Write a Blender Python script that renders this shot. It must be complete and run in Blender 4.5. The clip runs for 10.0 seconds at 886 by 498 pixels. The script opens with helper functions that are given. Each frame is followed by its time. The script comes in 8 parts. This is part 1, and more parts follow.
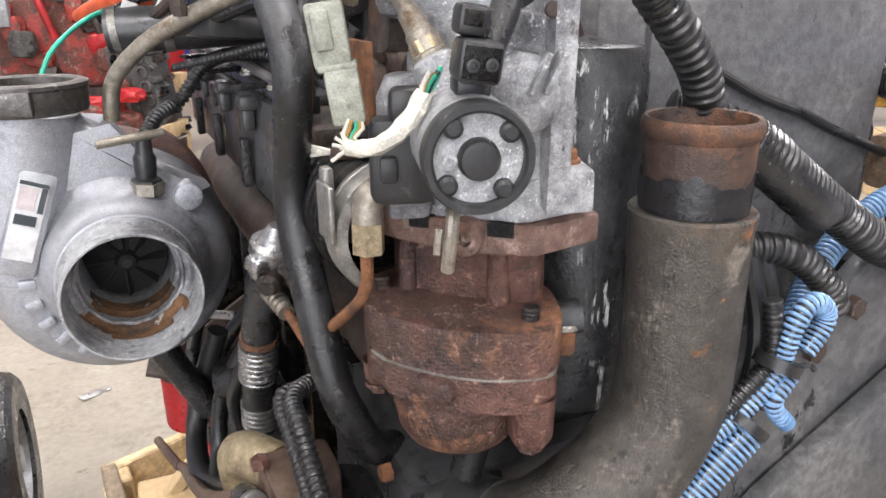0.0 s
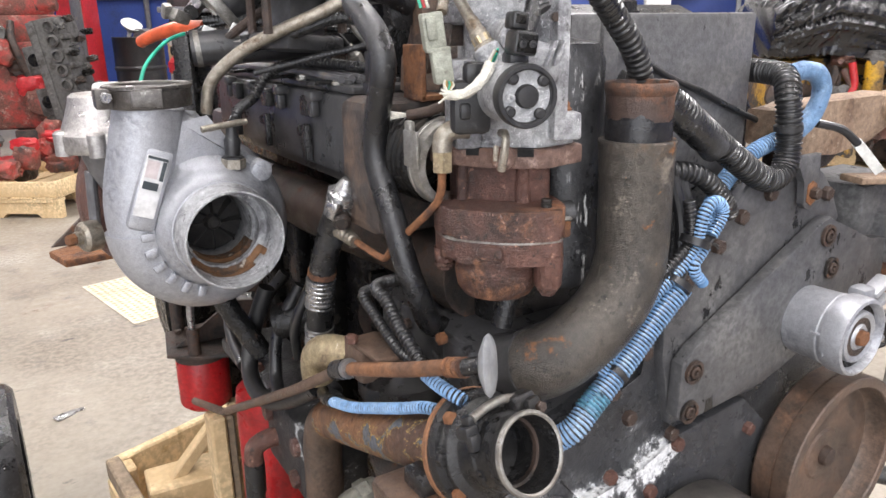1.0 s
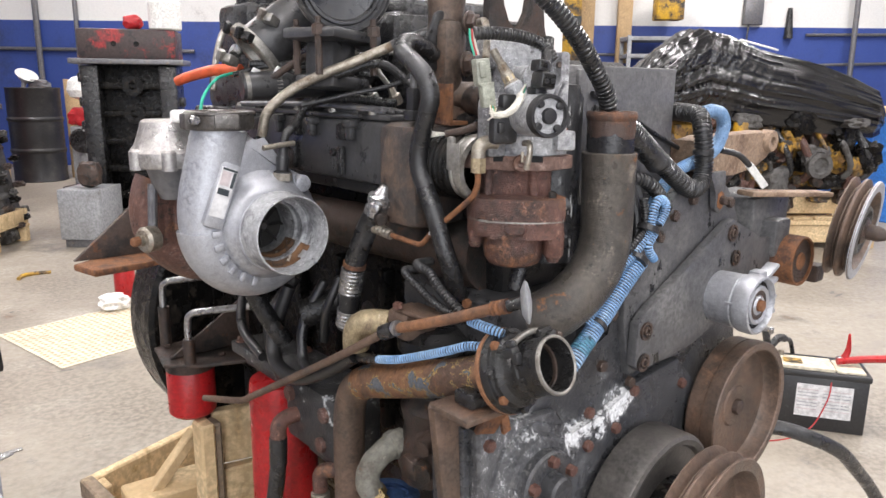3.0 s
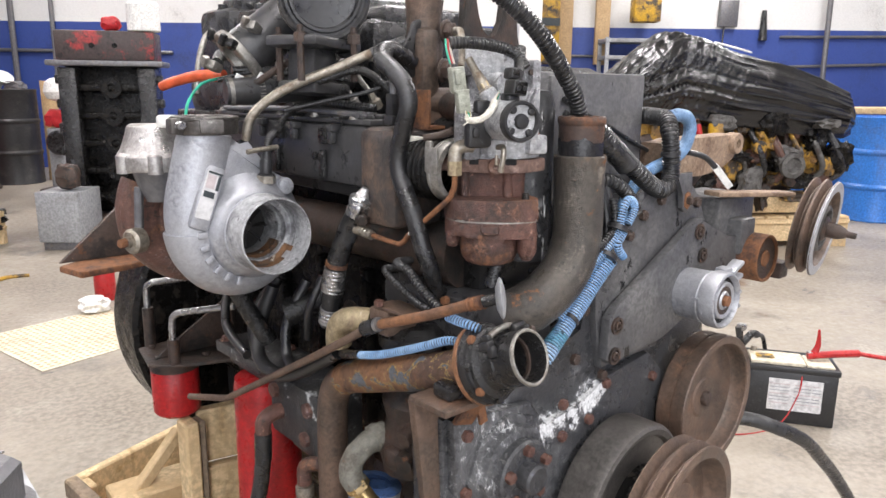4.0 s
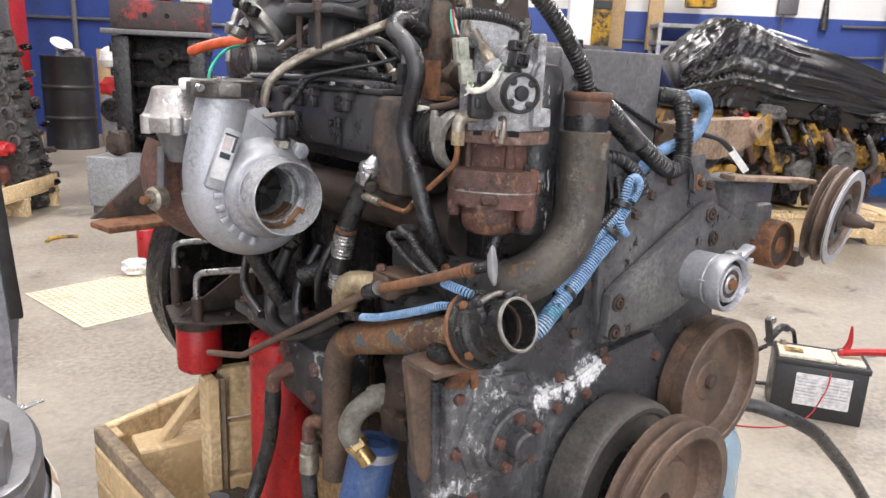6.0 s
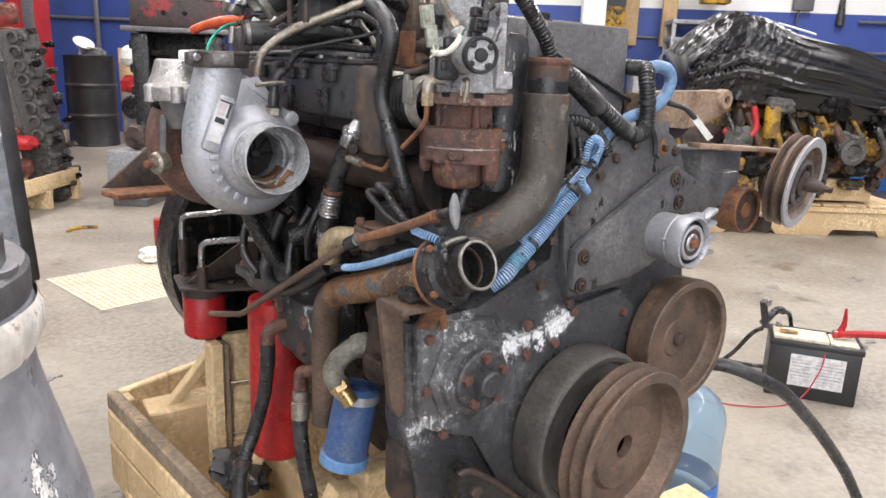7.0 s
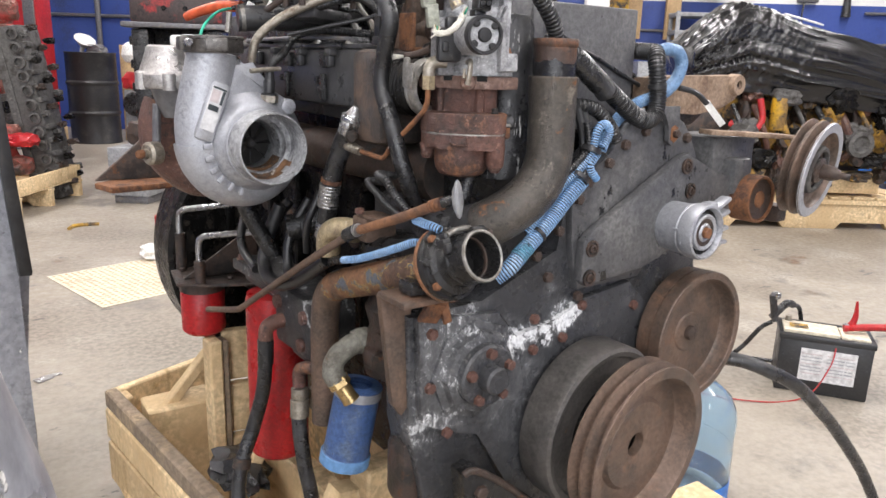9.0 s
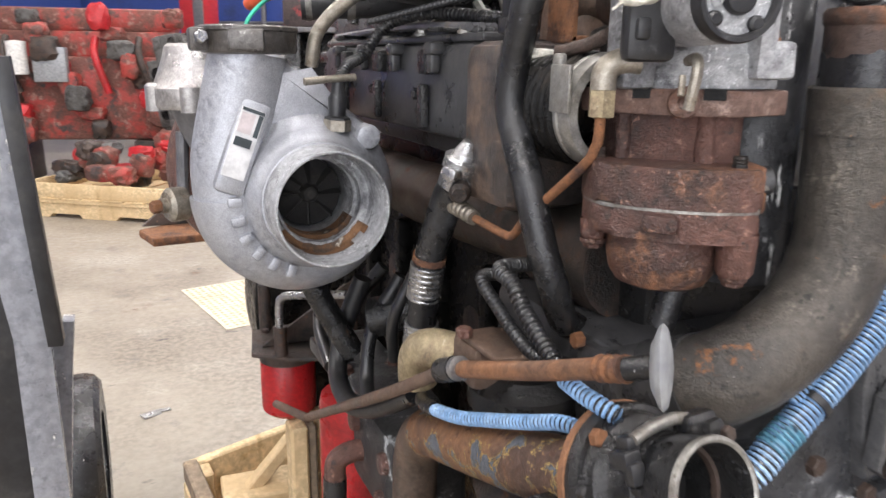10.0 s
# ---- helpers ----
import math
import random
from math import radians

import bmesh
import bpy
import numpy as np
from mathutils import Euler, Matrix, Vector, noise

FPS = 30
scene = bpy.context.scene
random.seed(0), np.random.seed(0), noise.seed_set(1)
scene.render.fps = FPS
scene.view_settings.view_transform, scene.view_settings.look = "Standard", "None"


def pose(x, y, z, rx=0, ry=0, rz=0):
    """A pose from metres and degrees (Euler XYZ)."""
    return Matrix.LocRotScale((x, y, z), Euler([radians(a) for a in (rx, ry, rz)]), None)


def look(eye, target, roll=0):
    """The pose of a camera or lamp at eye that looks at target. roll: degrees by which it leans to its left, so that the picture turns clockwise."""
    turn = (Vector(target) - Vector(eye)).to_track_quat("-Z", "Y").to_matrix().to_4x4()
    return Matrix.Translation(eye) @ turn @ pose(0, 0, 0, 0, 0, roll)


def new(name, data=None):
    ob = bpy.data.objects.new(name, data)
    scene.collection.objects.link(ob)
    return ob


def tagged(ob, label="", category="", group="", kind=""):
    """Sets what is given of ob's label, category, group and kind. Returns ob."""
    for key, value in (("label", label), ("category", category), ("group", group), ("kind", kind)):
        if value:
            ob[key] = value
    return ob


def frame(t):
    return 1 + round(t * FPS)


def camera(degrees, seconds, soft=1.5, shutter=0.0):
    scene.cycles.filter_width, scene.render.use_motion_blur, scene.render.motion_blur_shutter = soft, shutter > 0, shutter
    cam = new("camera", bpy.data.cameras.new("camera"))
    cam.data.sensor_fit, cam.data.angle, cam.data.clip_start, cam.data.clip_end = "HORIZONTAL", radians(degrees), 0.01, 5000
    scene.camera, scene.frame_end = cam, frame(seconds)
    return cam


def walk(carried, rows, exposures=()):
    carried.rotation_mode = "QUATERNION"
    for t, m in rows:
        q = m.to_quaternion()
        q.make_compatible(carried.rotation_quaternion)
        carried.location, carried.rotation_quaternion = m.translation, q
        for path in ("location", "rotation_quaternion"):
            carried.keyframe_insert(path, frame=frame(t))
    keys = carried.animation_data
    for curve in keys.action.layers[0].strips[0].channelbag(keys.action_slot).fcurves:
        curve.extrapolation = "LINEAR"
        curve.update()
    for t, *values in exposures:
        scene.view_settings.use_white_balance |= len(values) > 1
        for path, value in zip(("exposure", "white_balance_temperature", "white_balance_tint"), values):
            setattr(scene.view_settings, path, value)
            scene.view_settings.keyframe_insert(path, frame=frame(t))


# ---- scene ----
cam = camera(63.0, 10.0, shutter=0.12)
PATH = [
    (0, (-0.0636, -0.2795, 1.196), (0.754, 1.4127, 0.51), -0.1),
    (0.5, (-0.1586, -0.3666, 1.184), (0.7735, 1.2805, 0.535), -0.6),
    (1, (-0.2503, -0.4399, 1.181), (0.758, 1.1834, 0.59), -0.8),
    (1.5, (-0.3581, -0.4555, 1.17), (0.758, 1.1142, 0.631), -0.1),
    (2, (-0.4175, -0.4804, 1.163), (0.7706, 1.0518, 0.673), 0.4),
    (2.5, (-0.4597, -0.5039, 1.156), (0.7735, 1.0044, 0.703), 0.9),
    (3.8, (-0.5212, -0.5758, 1.173), (0.7779, 0.8826, 0.743), 0.3),
    (4, (-0.5165, -0.5681, 1.168), (0.7881, 0.8847, 0.732), 0.6),
    (4.5, (-0.5044, -0.5672, 1.166), (0.7829, 0.8942, 0.711), 0.9),
    (5, (-0.5025, -0.5694, 1.172), (0.7535, 0.9138, 0.7), 1.4),
    (5.2, (-0.5005, -0.5695, 1.168), (0.7445, 0.9256, 0.705), 1.3),
    (6.3, (-0.484, -0.6553, 1.154), (0.7116, 0.8703, 0.66), 2.7),
    (6.5, (-0.4781, -0.6799, 1.149), (0.71, 0.8524, 0.657), 2.6),
    (7, (-0.4998, -0.7332, 1.118), (0.6667, 0.817, 0.63), 2.2),
    (7.5, (-0.515, -0.769, 1.097), (0.6411, 0.7881, 0.606), 1.9),
    (8, (-0.5243, -0.7953, 1.092), (0.6281, 0.7652, 0.604), 1.9),
    (8.5, (-0.5134, -0.7973, 1.092), (0.638, 0.7633, 0.604), 1.9),
    (9, (-0.4762, -0.7042, 1.101), (0.6807, 0.8499, 0.603), 1.8),
    (9.1, (-0.4578, -0.6777, 1.106), (0.6942, 0.8778, 0.602), 1.7),
    (9.2, (-0.4332, -0.6598, 1.116), (0.7018, 0.9083, 0.615), 1.2),
    (9.5, (-0.3979, -0.5323, 1.124), (0.7114, 1.052, 0.612), 1.7),
    (9.6, (-0.3631, -0.4902, 1.121), (0.7074, 1.1206, 0.615), 1.4),
    (9.8, (-0.3078, -0.4087, 1.12), (0.6786, 1.2506, 0.598), 1),
    (10, (-0.2234, -0.3278, 1.101), (0.5753, 1.4353, 0.598), 0.8),
]
walk(cam, [(t, look(eye, target, roll)) for t, eye, target, roll in PATH], [(0, 0.56), (0.5, 0.53), (1.3, 0.47), (2.5, 0.4), (5, 0.38), (8, 0.31), (9, 0.33), (9.6, 0.41), (10, 0.5)])

# ---- light and world ----
world = bpy.data.worlds.new("shop_air")
scene.world = world
world.use_nodes = True
wbg = world.node_tree.nodes["Background"]
wbg.inputs[0].default_value = (0.75, 0.82, 0.9, 1)
wbg.inputs[1].default_value = 0.3
scene.view_settings.exposure = 0.36

ROOM = pose(-0.5, -0.57, 0, 0, 0, -41)          # the shop's own axes: x along the far wall, y towards it
ENGINE = Vector((0.3, 0.5, 0.28))


# ---- materials ----
def mat(name, col, rough=0.5, metal=0.0, layers=(), bump=0.0, bscale=250.0, rvar=0.12, rand=0.0, spec=0.5, grain=0.2, big=1.0, crust=None):
    """A surface: base colour, then layers (scale, colour, from, to, roughness, metal, stretch) laid over it by noise, then relief."""
    m = bpy.data.materials.new(name)
    m.use_nodes = True
    nt = m.node_tree
    n, l = nt.nodes, nt.links
    b = n["Principled BSDF"]
    b.inputs["Specular IOR Level"].default_value = spec
    tc = n.new("ShaderNodeTexCoord")

    def tex(scale, detail=6.0, stretch=(1, 1, 1), rg=0.6):
        mp = n.new("ShaderNodeMapping")
        mp.inputs["Scale"].default_value = stretch
        l.new(tc.outputs["Object"], mp.inputs["Vector"])
        t = n.new("ShaderNodeTexNoise")
        t.inputs["Scale"].default_value = scale
        t.inputs["Detail"].default_value = detail
        t.inputs["Roughness"].default_value = rg
        l.new(mp.outputs[0], t.inputs["Vector"])
        return t.outputs[0]

    def ramp(src, lo, hi, a=0.0, c=1.0):
        r = n.new("ShaderNodeMapRange")
        for i, v in zip((1, 2, 3, 4), (lo, hi, a, c)):
            r.inputs[i].default_value = v
        r.interpolation_type = "SMOOTHSTEP"
        l.new(src, r.inputs[0])
        return r.outputs[0]

    def blend(fac, a, c):
        x = n.new("ShaderNodeMix")
        x.data_type = "RGBA"
        l.new(fac, x.inputs[0])
        for sock, v in ((x.inputs[6], a), (x.inputs[7], c)):
            if isinstance(v, tuple):
                sock.default_value = (*v, 1)
            else:
                l.new(v, sock)
        return x.outputs[2]

    def level(fac, a, c):
        x = n.new("ShaderNodeMix")
        l.new(fac, x.inputs[0])
        for sock, v in ((x.inputs[2], a), (x.inputs[3], c)):
            if isinstance(v, (int, float)):
                sock.default_value = v
            else:
                l.new(v, sock)
        return x.outputs[0]

    fine = tex(60.0 * big, 6.0)
    dark = tuple(v * (1 - 1.3 * grain) for v in col)
    lite = tuple(min(1, v * (1 + grain)) for v in col)
    colour = blend(ramp(fine, 0.3, 0.7), dark, lite)
    close = big > 1
    rgh = ramp(tex(25.0, 4.0), 0.3, 0.7, max(0.05, rough - rvar), min(1, rough + rvar))
    met = None
    for scale, c2, lo, hi, r2, m2, *st in layers:
        f = ramp(tex(scale * big, 8.0, st[0] if st else (1, 1, 1), 0.68), lo, hi)
        if len(st) > 1:
            ml = n.new("ShaderNodeMath")
            ml.operation = "MULTIPLY"
            l.new(f, ml.inputs[0])
            l.new(ramp(tex(st[1][0] * big, 5.0), st[1][1], st[1][2]), ml.inputs[1])
            f = ml.outputs[0]
        c2b = blend(ramp(tex((scale * 6 + 40) * big, 4.0), 0.35, 0.65), tuple(v * 0.7 for v in c2), tuple(min(1, v * 1.25) for v in c2))
        colour = blend(f, colour, c2b)
        rgh = level(f, rgh, r2)
        if m2 != metal:
            met = level(f, met if met is not None else metal, m2)
    if close:
        pit = tex(420.0 * big, 3.0, (1, 1, 1), 0.7)
        gain = n.new("ShaderNodeHueSaturation")
        l.new(ramp(pit, 0.35, 0.65, 0.84, 1.16), gain.inputs["Value"])
        l.new(colour, gain.inputs["Color"])
        colour = gain.outputs[0]
    if crust:
        # white salts that dried round the leaking joints: noise, thickest near the given spots
        near = None
        wn = n.new("ShaderNodeTexNoise")
        wn.inputs["Scale"].default_value = 38.0
        wn.inputs["Detail"].default_value = 8.0
        wn.inputs["Roughness"].default_value = 0.7
        l.new(tc.outputs["Object"], wn.inputs["Vector"])
        wm = n.new("ShaderNodeVectorMath")
        wm.operation = "MULTIPLY_ADD"
        l.new(wn.outputs["Color"], wm.inputs[0])
        wm.inputs[1].default_value = (0.11, 0.0, 0.11)
        wo = n.new("ShaderNodeVectorMath")
        wo.inputs[1].default_value = (-0.055, 0.0, -0.055)
        l.new(tc.outputs["Object"], wo.inputs[0])
        l.new(wo.outputs[0], wm.inputs[2])
        for spot, reach, thick in crust:
            d = n.new("ShaderNodeVectorMath")
            d.operation = "DISTANCE"
            d.inputs[1].default_value = spot
            l.new(wm.outputs[0], d.inputs[0])
            f = ramp(d.outputs["Value"], reach * 0.15, reach, thick, 0.0)
            if near is None:
                near = f
            else:
                mx = n.new("ShaderNodeMath")
                mx.operation = "MAXIMUM"
                l.new(near, mx.inputs[0])
                l.new(f, mx.inputs[1])
                near = mx.outputs[0]
        su = n.new("ShaderNodeMath")
        l.new(near, su.inputs[0])
        l.new(tex(85.0, 14.0, (1, 1, 0.5), 0.9), su.inputs[1])
        haze = n.new("ShaderNodeMath")
        haze.operation = "MULTIPLY"
        l.new(ramp(su.outputs[0], 0.5, 0.8), haze.inputs[0])
        haze.inputs[1].default_value = 0.3
        colour = blend(haze.outputs[0], colour, (0.34, 0.345, 0.35))
        f = ramp(su.outputs[0], 0.71, 0.755)
        colour = blend(f, colour, blend(ramp(tex(160.0, 5.0), 0.35, 0.65), (0.5, 0.51, 0.52), (0.82, 0.83, 0.83)))
        rgh = level(f, rgh, 0.9)
    if rand:
        oi = n.new("ShaderNodeObjectInfo")
        g = n.new("ShaderNodeHueSaturation")
        v = n.new("ShaderNodeMapRange")
        v.inputs[3].default_value, v.inputs[4].default_value = 1 - rand, 1 + rand
        l.new(oi.outputs["Random"], v.inputs[0])
        l.new(v.outputs[0], g.inputs["Value"])
        l.new(colour, g.inputs["Color"])
        colour = g.outputs[0]
    l.new(colour, b.inputs["Base Color"])
    l.new(rgh, b.inputs["Roughness"])
    b.inputs["Metallic"].default_value = metal
    if met is not None:
        l.new(met, b.inputs["Metallic"])
    if bump:
        bp = n.new("ShaderNodeBump")
        bp.inputs["Strength"].default_value = bump
        bp.inputs["Distance"].default_value = 0.002
        add = n.new("ShaderNodeMath")
        l.new(tex(bscale, 6.0), add.inputs[0])
        l.new(tex(bscale / 6, 4.0), add.inputs[1])
        add2 = n.new("ShaderNodeMath")
        l.new(add.outputs[0], add2.inputs[0])
        l.new(tex(bscale * 3.0, 3.0), add2.inputs[1])
        l.new(add2.outputs[0], bp.inputs["Height"])
        l.new(bp.outputs[0], b.inputs["Normal"])
    return m


M = {}
ONE = (1, 1, 1)
DUST = (0.36, 0.365, 0.37)
M["black"] = mat("engine_black_paint", (0.013, 0.0128, 0.0128), 0.28, 0, [(5, (0.064, 0.065, 0.068), 0.54, 0.7, 0.6, 0), (24, (0.125, 0.126, 0.13), 0.62, 0.7, 0.8, 0), (18, (0.13, 0.065, 0.035), 0.66, 0.72, 0.85, 0), (150, DUST, 0.66, 0.7, 0.85, 0, ONE, (5, 0.45, 0.62)), (12, (0.006, 0.006, 0.006), 0.56, 0.64, 0.22, 0)], 0.4, 220, big=2.4)
CRUST = [((-0.005, -0.5, 0.473), 0.034, 0.33), ((-0.026, -0.5, 0.456), 0.034, 0.33), ((-0.056, -0.5, 0.449), 0.026, 0.33), ((-0.088, -0.5, 0.448), 0.026, 0.33), ((-0.12, -0.5, 0.443), 0.042, 0.35), ((-0.152, -0.5, 0.439), 0.036, 0.35), ((-0.182, -0.5, 0.456), 0.038, 0.23), ((-0.034, -0.5, 0.506), 0.029, 0.24), ((-0.1, -0.5, 0.394), 0.07, 0.14), ((-0.215, -0.5, 0.489), 0.077, 0.2), ((-0.255, -0.5, 0.481), 0.064, 0.17), ((-0.27, -0.5, 0.351), 0.064, 0.23), ((-0.288, -0.5, 0.42), 0.059, 0.16), ((-0.23, -0.5, 0.363), 0.053, 0.19), ((-0.248, -0.5, 0.424), 0.059, 0.19), ((-0.168, -0.5, 0.406), 0.053, 0.19), ((-0.149, -0.5, 0.357), 0.07, 0.14), ((-0.1, -0.5, 0.317), 0.088, 0.12)]
M["crusted"] = mat("front_cover_crusted_white", (0.042, 0.043, 0.046), 0.28, 0, [(6, (0.082, 0.084, 0.089), 0.5, 0.76, 0.5, 0), (30, (0.1, 0.096, 0.09), 0.6, 0.7, 0.7, 0), (150, (0.42, 0.42, 0.41), 0.68, 0.71, 0.9, 0, ONE, (4, 0.48, 0.62))], 0.45, 200, big=2.4, crust=CRUST)
M["plate"] = mat("bare_plate_black", (0.078, 0.078, 0.081), 0.36, 0.1, [(4, (0.13, 0.128, 0.126), 0.42, 0.7, 0.5, 0.1), (9, (0.02, 0.02, 0.021), 0.6, 0.64, 0.25, 0.1, (1, 1, 0.6)), (40, (0.13, 0.085, 0.06), 0.68, 0.74, 0.8, 0), (90, (0.24, 0.24, 0.24), 0.7, 0.73, 0.6, 0.2, (1, 1, 0.3))], 0.2, 160, big=2.4)
# Oily black taken darker still, to carry the shade in the engine's recesses.
M["greaseshade"] = mat("oily_black_recess_shade", (0.004, 0.0038, 0.0036), 0.25, 0, [(16, (0.028, 0.023, 0.018), 0.5, 0.7, 0.7, 0), (120, (0.12, 0.11, 0.1), 0.69, 0.73, 0.8, 0)], 0.5, 150, 0.2, big=2.4, spec=0.2)
SALT = (0.5, 0.42, 0.4)
M["rust"] = mat("red_brown_rust", (0.128, 0.062, 0.047), 0.4, 0.12, [(4, (0.058, 0.035, 0.03), 0.46, 0.6, 0.32, 0.15), (8, (0.235, 0.108, 0.055), 0.54, 0.68, 0.75, 0), (34, (0.036, 0.022, 0.018), 0.57, 0.64, 0.45, 0), (60, (0.29, 0.165, 0.12), 0.59, 0.66, 0.7, 0), (220, SALT, 0.56, 0.64, 0.9, 0, ONE, (5, 0.54, 0.66))], 0.9, 200, big=2.4)
M["piperust"] = mat("pipe_end_rust", (0.062, 0.04, 0.032), 0.42, 0.2, [(7, (0.13, 0.058, 0.03), 0.5, 0.64, 0.75, 0), (14, (0.26, 0.11, 0.045), 0.6, 0.68, 0.85, 0), (30, (0.025, 0.02, 0.018), 0.55, 0.65, 0.35, 0.2), (140, (0.3, 0.17, 0.1), 0.68, 0.72, 0.9, 0)], 0.5, 260, big=2.4)
M["flangerust"] = mat("pale_pitted_rust", (0.2, 0.125, 0.1), 0.5, 0.1, [(6, (0.13, 0.065, 0.042), 0.48, 0.62, 0.6, 0), (30, (0.34, 0.24, 0.2), 0.56, 0.66, 0.7, 0), (40, (0.05, 0.032, 0.026), 0.6, 0.66, 0.6, 0), (16, (0.27, 0.12, 0.05), 0.62, 0.7, 0.85, 0)], 0.8, 260, big=2.4)
M["boxplate"] = mat("dripped_box_plate", (0.1, 0.1, 0.103), 0.38, 0.1, [(4, (0.15, 0.148, 0.147), 0.42, 0.7, 0.5, 0.1), (9, (0.03, 0.03, 0.031), 0.6, 0.68, 0.22, 0.1, (1, 1, 0.35)), (70, (0.35, 0.35, 0.35), 0.7, 0.73, 0.7, 0, (1, 1, 0.3))], 0.2, 160, big=2.4)
M["chalkrun"] = mat("black_paint_with_chalky_runs", (0.02, 0.02, 0.021), 0.3, 0, [(5, (0.06, 0.06, 0.062), 0.5, 0.7, 0.5, 0), (60, (0.5, 0.5, 0.49), 0.53, 0.6, 0.9, 0, (1, 1, 0.18), (7, 0.5, 0.58)), (120, (0.45, 0.45, 0.44), 0.69, 0.72, 0.9, 0)], 0.3, 200, big=2.4)
M["rustbright"] = mat("orange_rust", (0.2, 0.085, 0.036), 0.78, 0, [(14, (0.08, 0.038, 0.024), 0.47, 0.62, 0.75, 0), (45, (0.34, 0.17, 0.07), 0.58, 0.7, 0.9, 0), (90, (0.05, 0.03, 0.022), 0.6, 0.66, 0.8, 0)], 0.6, 280, big=2.4)
M["rustdark"] = mat("dark_rust", (0.06, 0.04, 0.031), 0.45, 0.1, [(8, (0.018, 0.016, 0.014), 0.46, 0.6, 0.4, 0.1), (22, (0.13, 0.06, 0.03), 0.58, 0.68, 0.85, 0), (110, (0.24, 0.15, 0.09), 0.66, 0.72, 0.85, 0)], 0.6, 230, big=2.4)
M["rustpulley"] = mat("brown_pulley_rust", (0.15, 0.1, 0.073), 0.5, 0.25, [(6, (0.09, 0.068, 0.054), 0.42, 0.62, 0.4, 0.3), (5, (0.195, 0.11, 0.07), 0.57, 0.72, 0.6, 0.15), (90, (0.06, 0.042, 0.034), 0.63, 0.7, 0.6, 0.2), (140, (0.28, 0.17, 0.11), 0.68, 0.73, 0.85, 0)], 0.3, 260, big=2.4)
M["pipe"] = mat("weathered_steel_pipe", (0.086, 0.076, 0.064), 0.36, 0.3, [(3, (0.05, 0.046, 0.042), 0.46, 0.62, 0.34, 0.35), (5, (0.135, 0.093, 0.06), 0.53, 0.68, 0.6, 0.1), (14, (0.19, 0.165, 0.135), 0.58, 0.68, 0.55, 0.2), (40, (0.03, 0.027, 0.025), 0.58, 0.66, 0.4, 0.2), (12, (0.2, 0.09, 0.038), 0.63, 0.7, 0.85, 0), (60, (0.34, 0.17, 0.07), 0.67, 0.71, 0.9, 0), (110, (0.3, 0.26, 0.22), 0.67, 0.71, 0.7, 0.1)], 0.6, 230, big=2.4)
FLAKE = 11
M["waterpipe"] = mat("rusty_coolant_pipe", (0.22, 0.11, 0.055), 0.6, 0.1, [(5, (0.085, 0.05, 0.036), 0.44, 0.6, 0.6, 0.1), (45, (0.09, 0.045, 0.03), 0.57, 0.66, 0.7, 0), (70, (0.4, 0.24, 0.1), 0.62, 0.7, 0.8, 0), (FLAKE, (0.46, 0.32, 0.1), 0.535, 0.55, 0.6, 0), (FLAKE, (0.02, 0.02, 0.02), 0.553, 0.557, 0.6, 0), (FLAKE, (0.085, 0.1, 0.125), 0.563, 0.567, 0.4, 0)], 0.5, 260, big=2.4)
M["alu"] = mat("dull_cast_aluminium", (0.4, 0.41, 0.435), 0.42, 0.5, [(5, (0.35, 0.36, 0.385), 0.45, 0.65, 0.45, 0.5), (40, (0.46, 0.465, 0.48), 0.58, 0.72, 0.5, 0.4), (26, (0.24, 0.235, 0.23), 0.7, 0.75, 0.6, 0.3)], 0.2, 300, big=2.4, grain=0.08)
M["chalk"] = mat("chalky_corroded_aluminium", (0.46, 0.47, 0.48), 0.46, 0.45, [(7, (0.2, 0.2, 0.21), 0.48, 0.62, 0.42, 0.45), (26, (0.13, 0.128, 0.128), 0.58, 0.68, 0.5, 0.3), (22, (0.52, 0.53, 0.55), 0.6, 0.72, 0.85, 0.05), (170, (0.8, 0.8, 0.82), 0.56, 0.61, 0.92, 0, ONE, (9, 0.45, 0.62)), (130, (0.06, 0.058, 0.056), 0.65, 0.7, 0.7, 0.1)], 0.6, 420, big=2.4)
M["steel"] = mat("bright_steel", (0.42, 0.42, 0.42), 0.3, 0.9, [(30, (0.2, 0.185, 0.17), 0.5, 0.7, 0.5, 0.6)], 0.15, 400, big=2.4)
M["dullsteel"] = mat("dull_clamp_steel", (0.3, 0.29, 0.265), 0.42, 0.7, [(12, (0.16, 0.14, 0.12), 0.48, 0.65, 0.55, 0.5), (80, (0.45, 0.43, 0.4), 0.62, 0.72, 0.6, 0.4), (30, (0.09, 0.07, 0.055), 0.62, 0.7, 0.7, 0.2)], 0.2, 300, big=2.4)
M["zinc"] = mat("zinc_plated", (0.33, 0.3, 0.25), 0.4, 0.75, [(24, (0.14, 0.1, 0.065), 0.5, 0.68, 0.65, 0.35), (90, (0.5, 0.47, 0.4), 0.64, 0.72, 0.5, 0.6)], 0.25, 300, big=2.4)
M["brass"] = mat("tarnished_brass", (0.46, 0.38, 0.24), 0.42, 0.65, [(18, (0.26, 0.2, 0.13), 0.46, 0.66, 0.6, 0.4), (70, (0.6, 0.53, 0.4), 0.6, 0.7, 0.6, 0.3), (50, (0.1, 0.07, 0.04), 0.64, 0.7, 0.7, 0.1)], 0.3, 300, big=2.4)
M["brassnew"] = mat("clean_brass", (0.5, 0.36, 0.17), 0.32, 0.9, [(40, (0.5, 0.34, 0.14), 0.55, 0.75, 0.4, 0.8)])
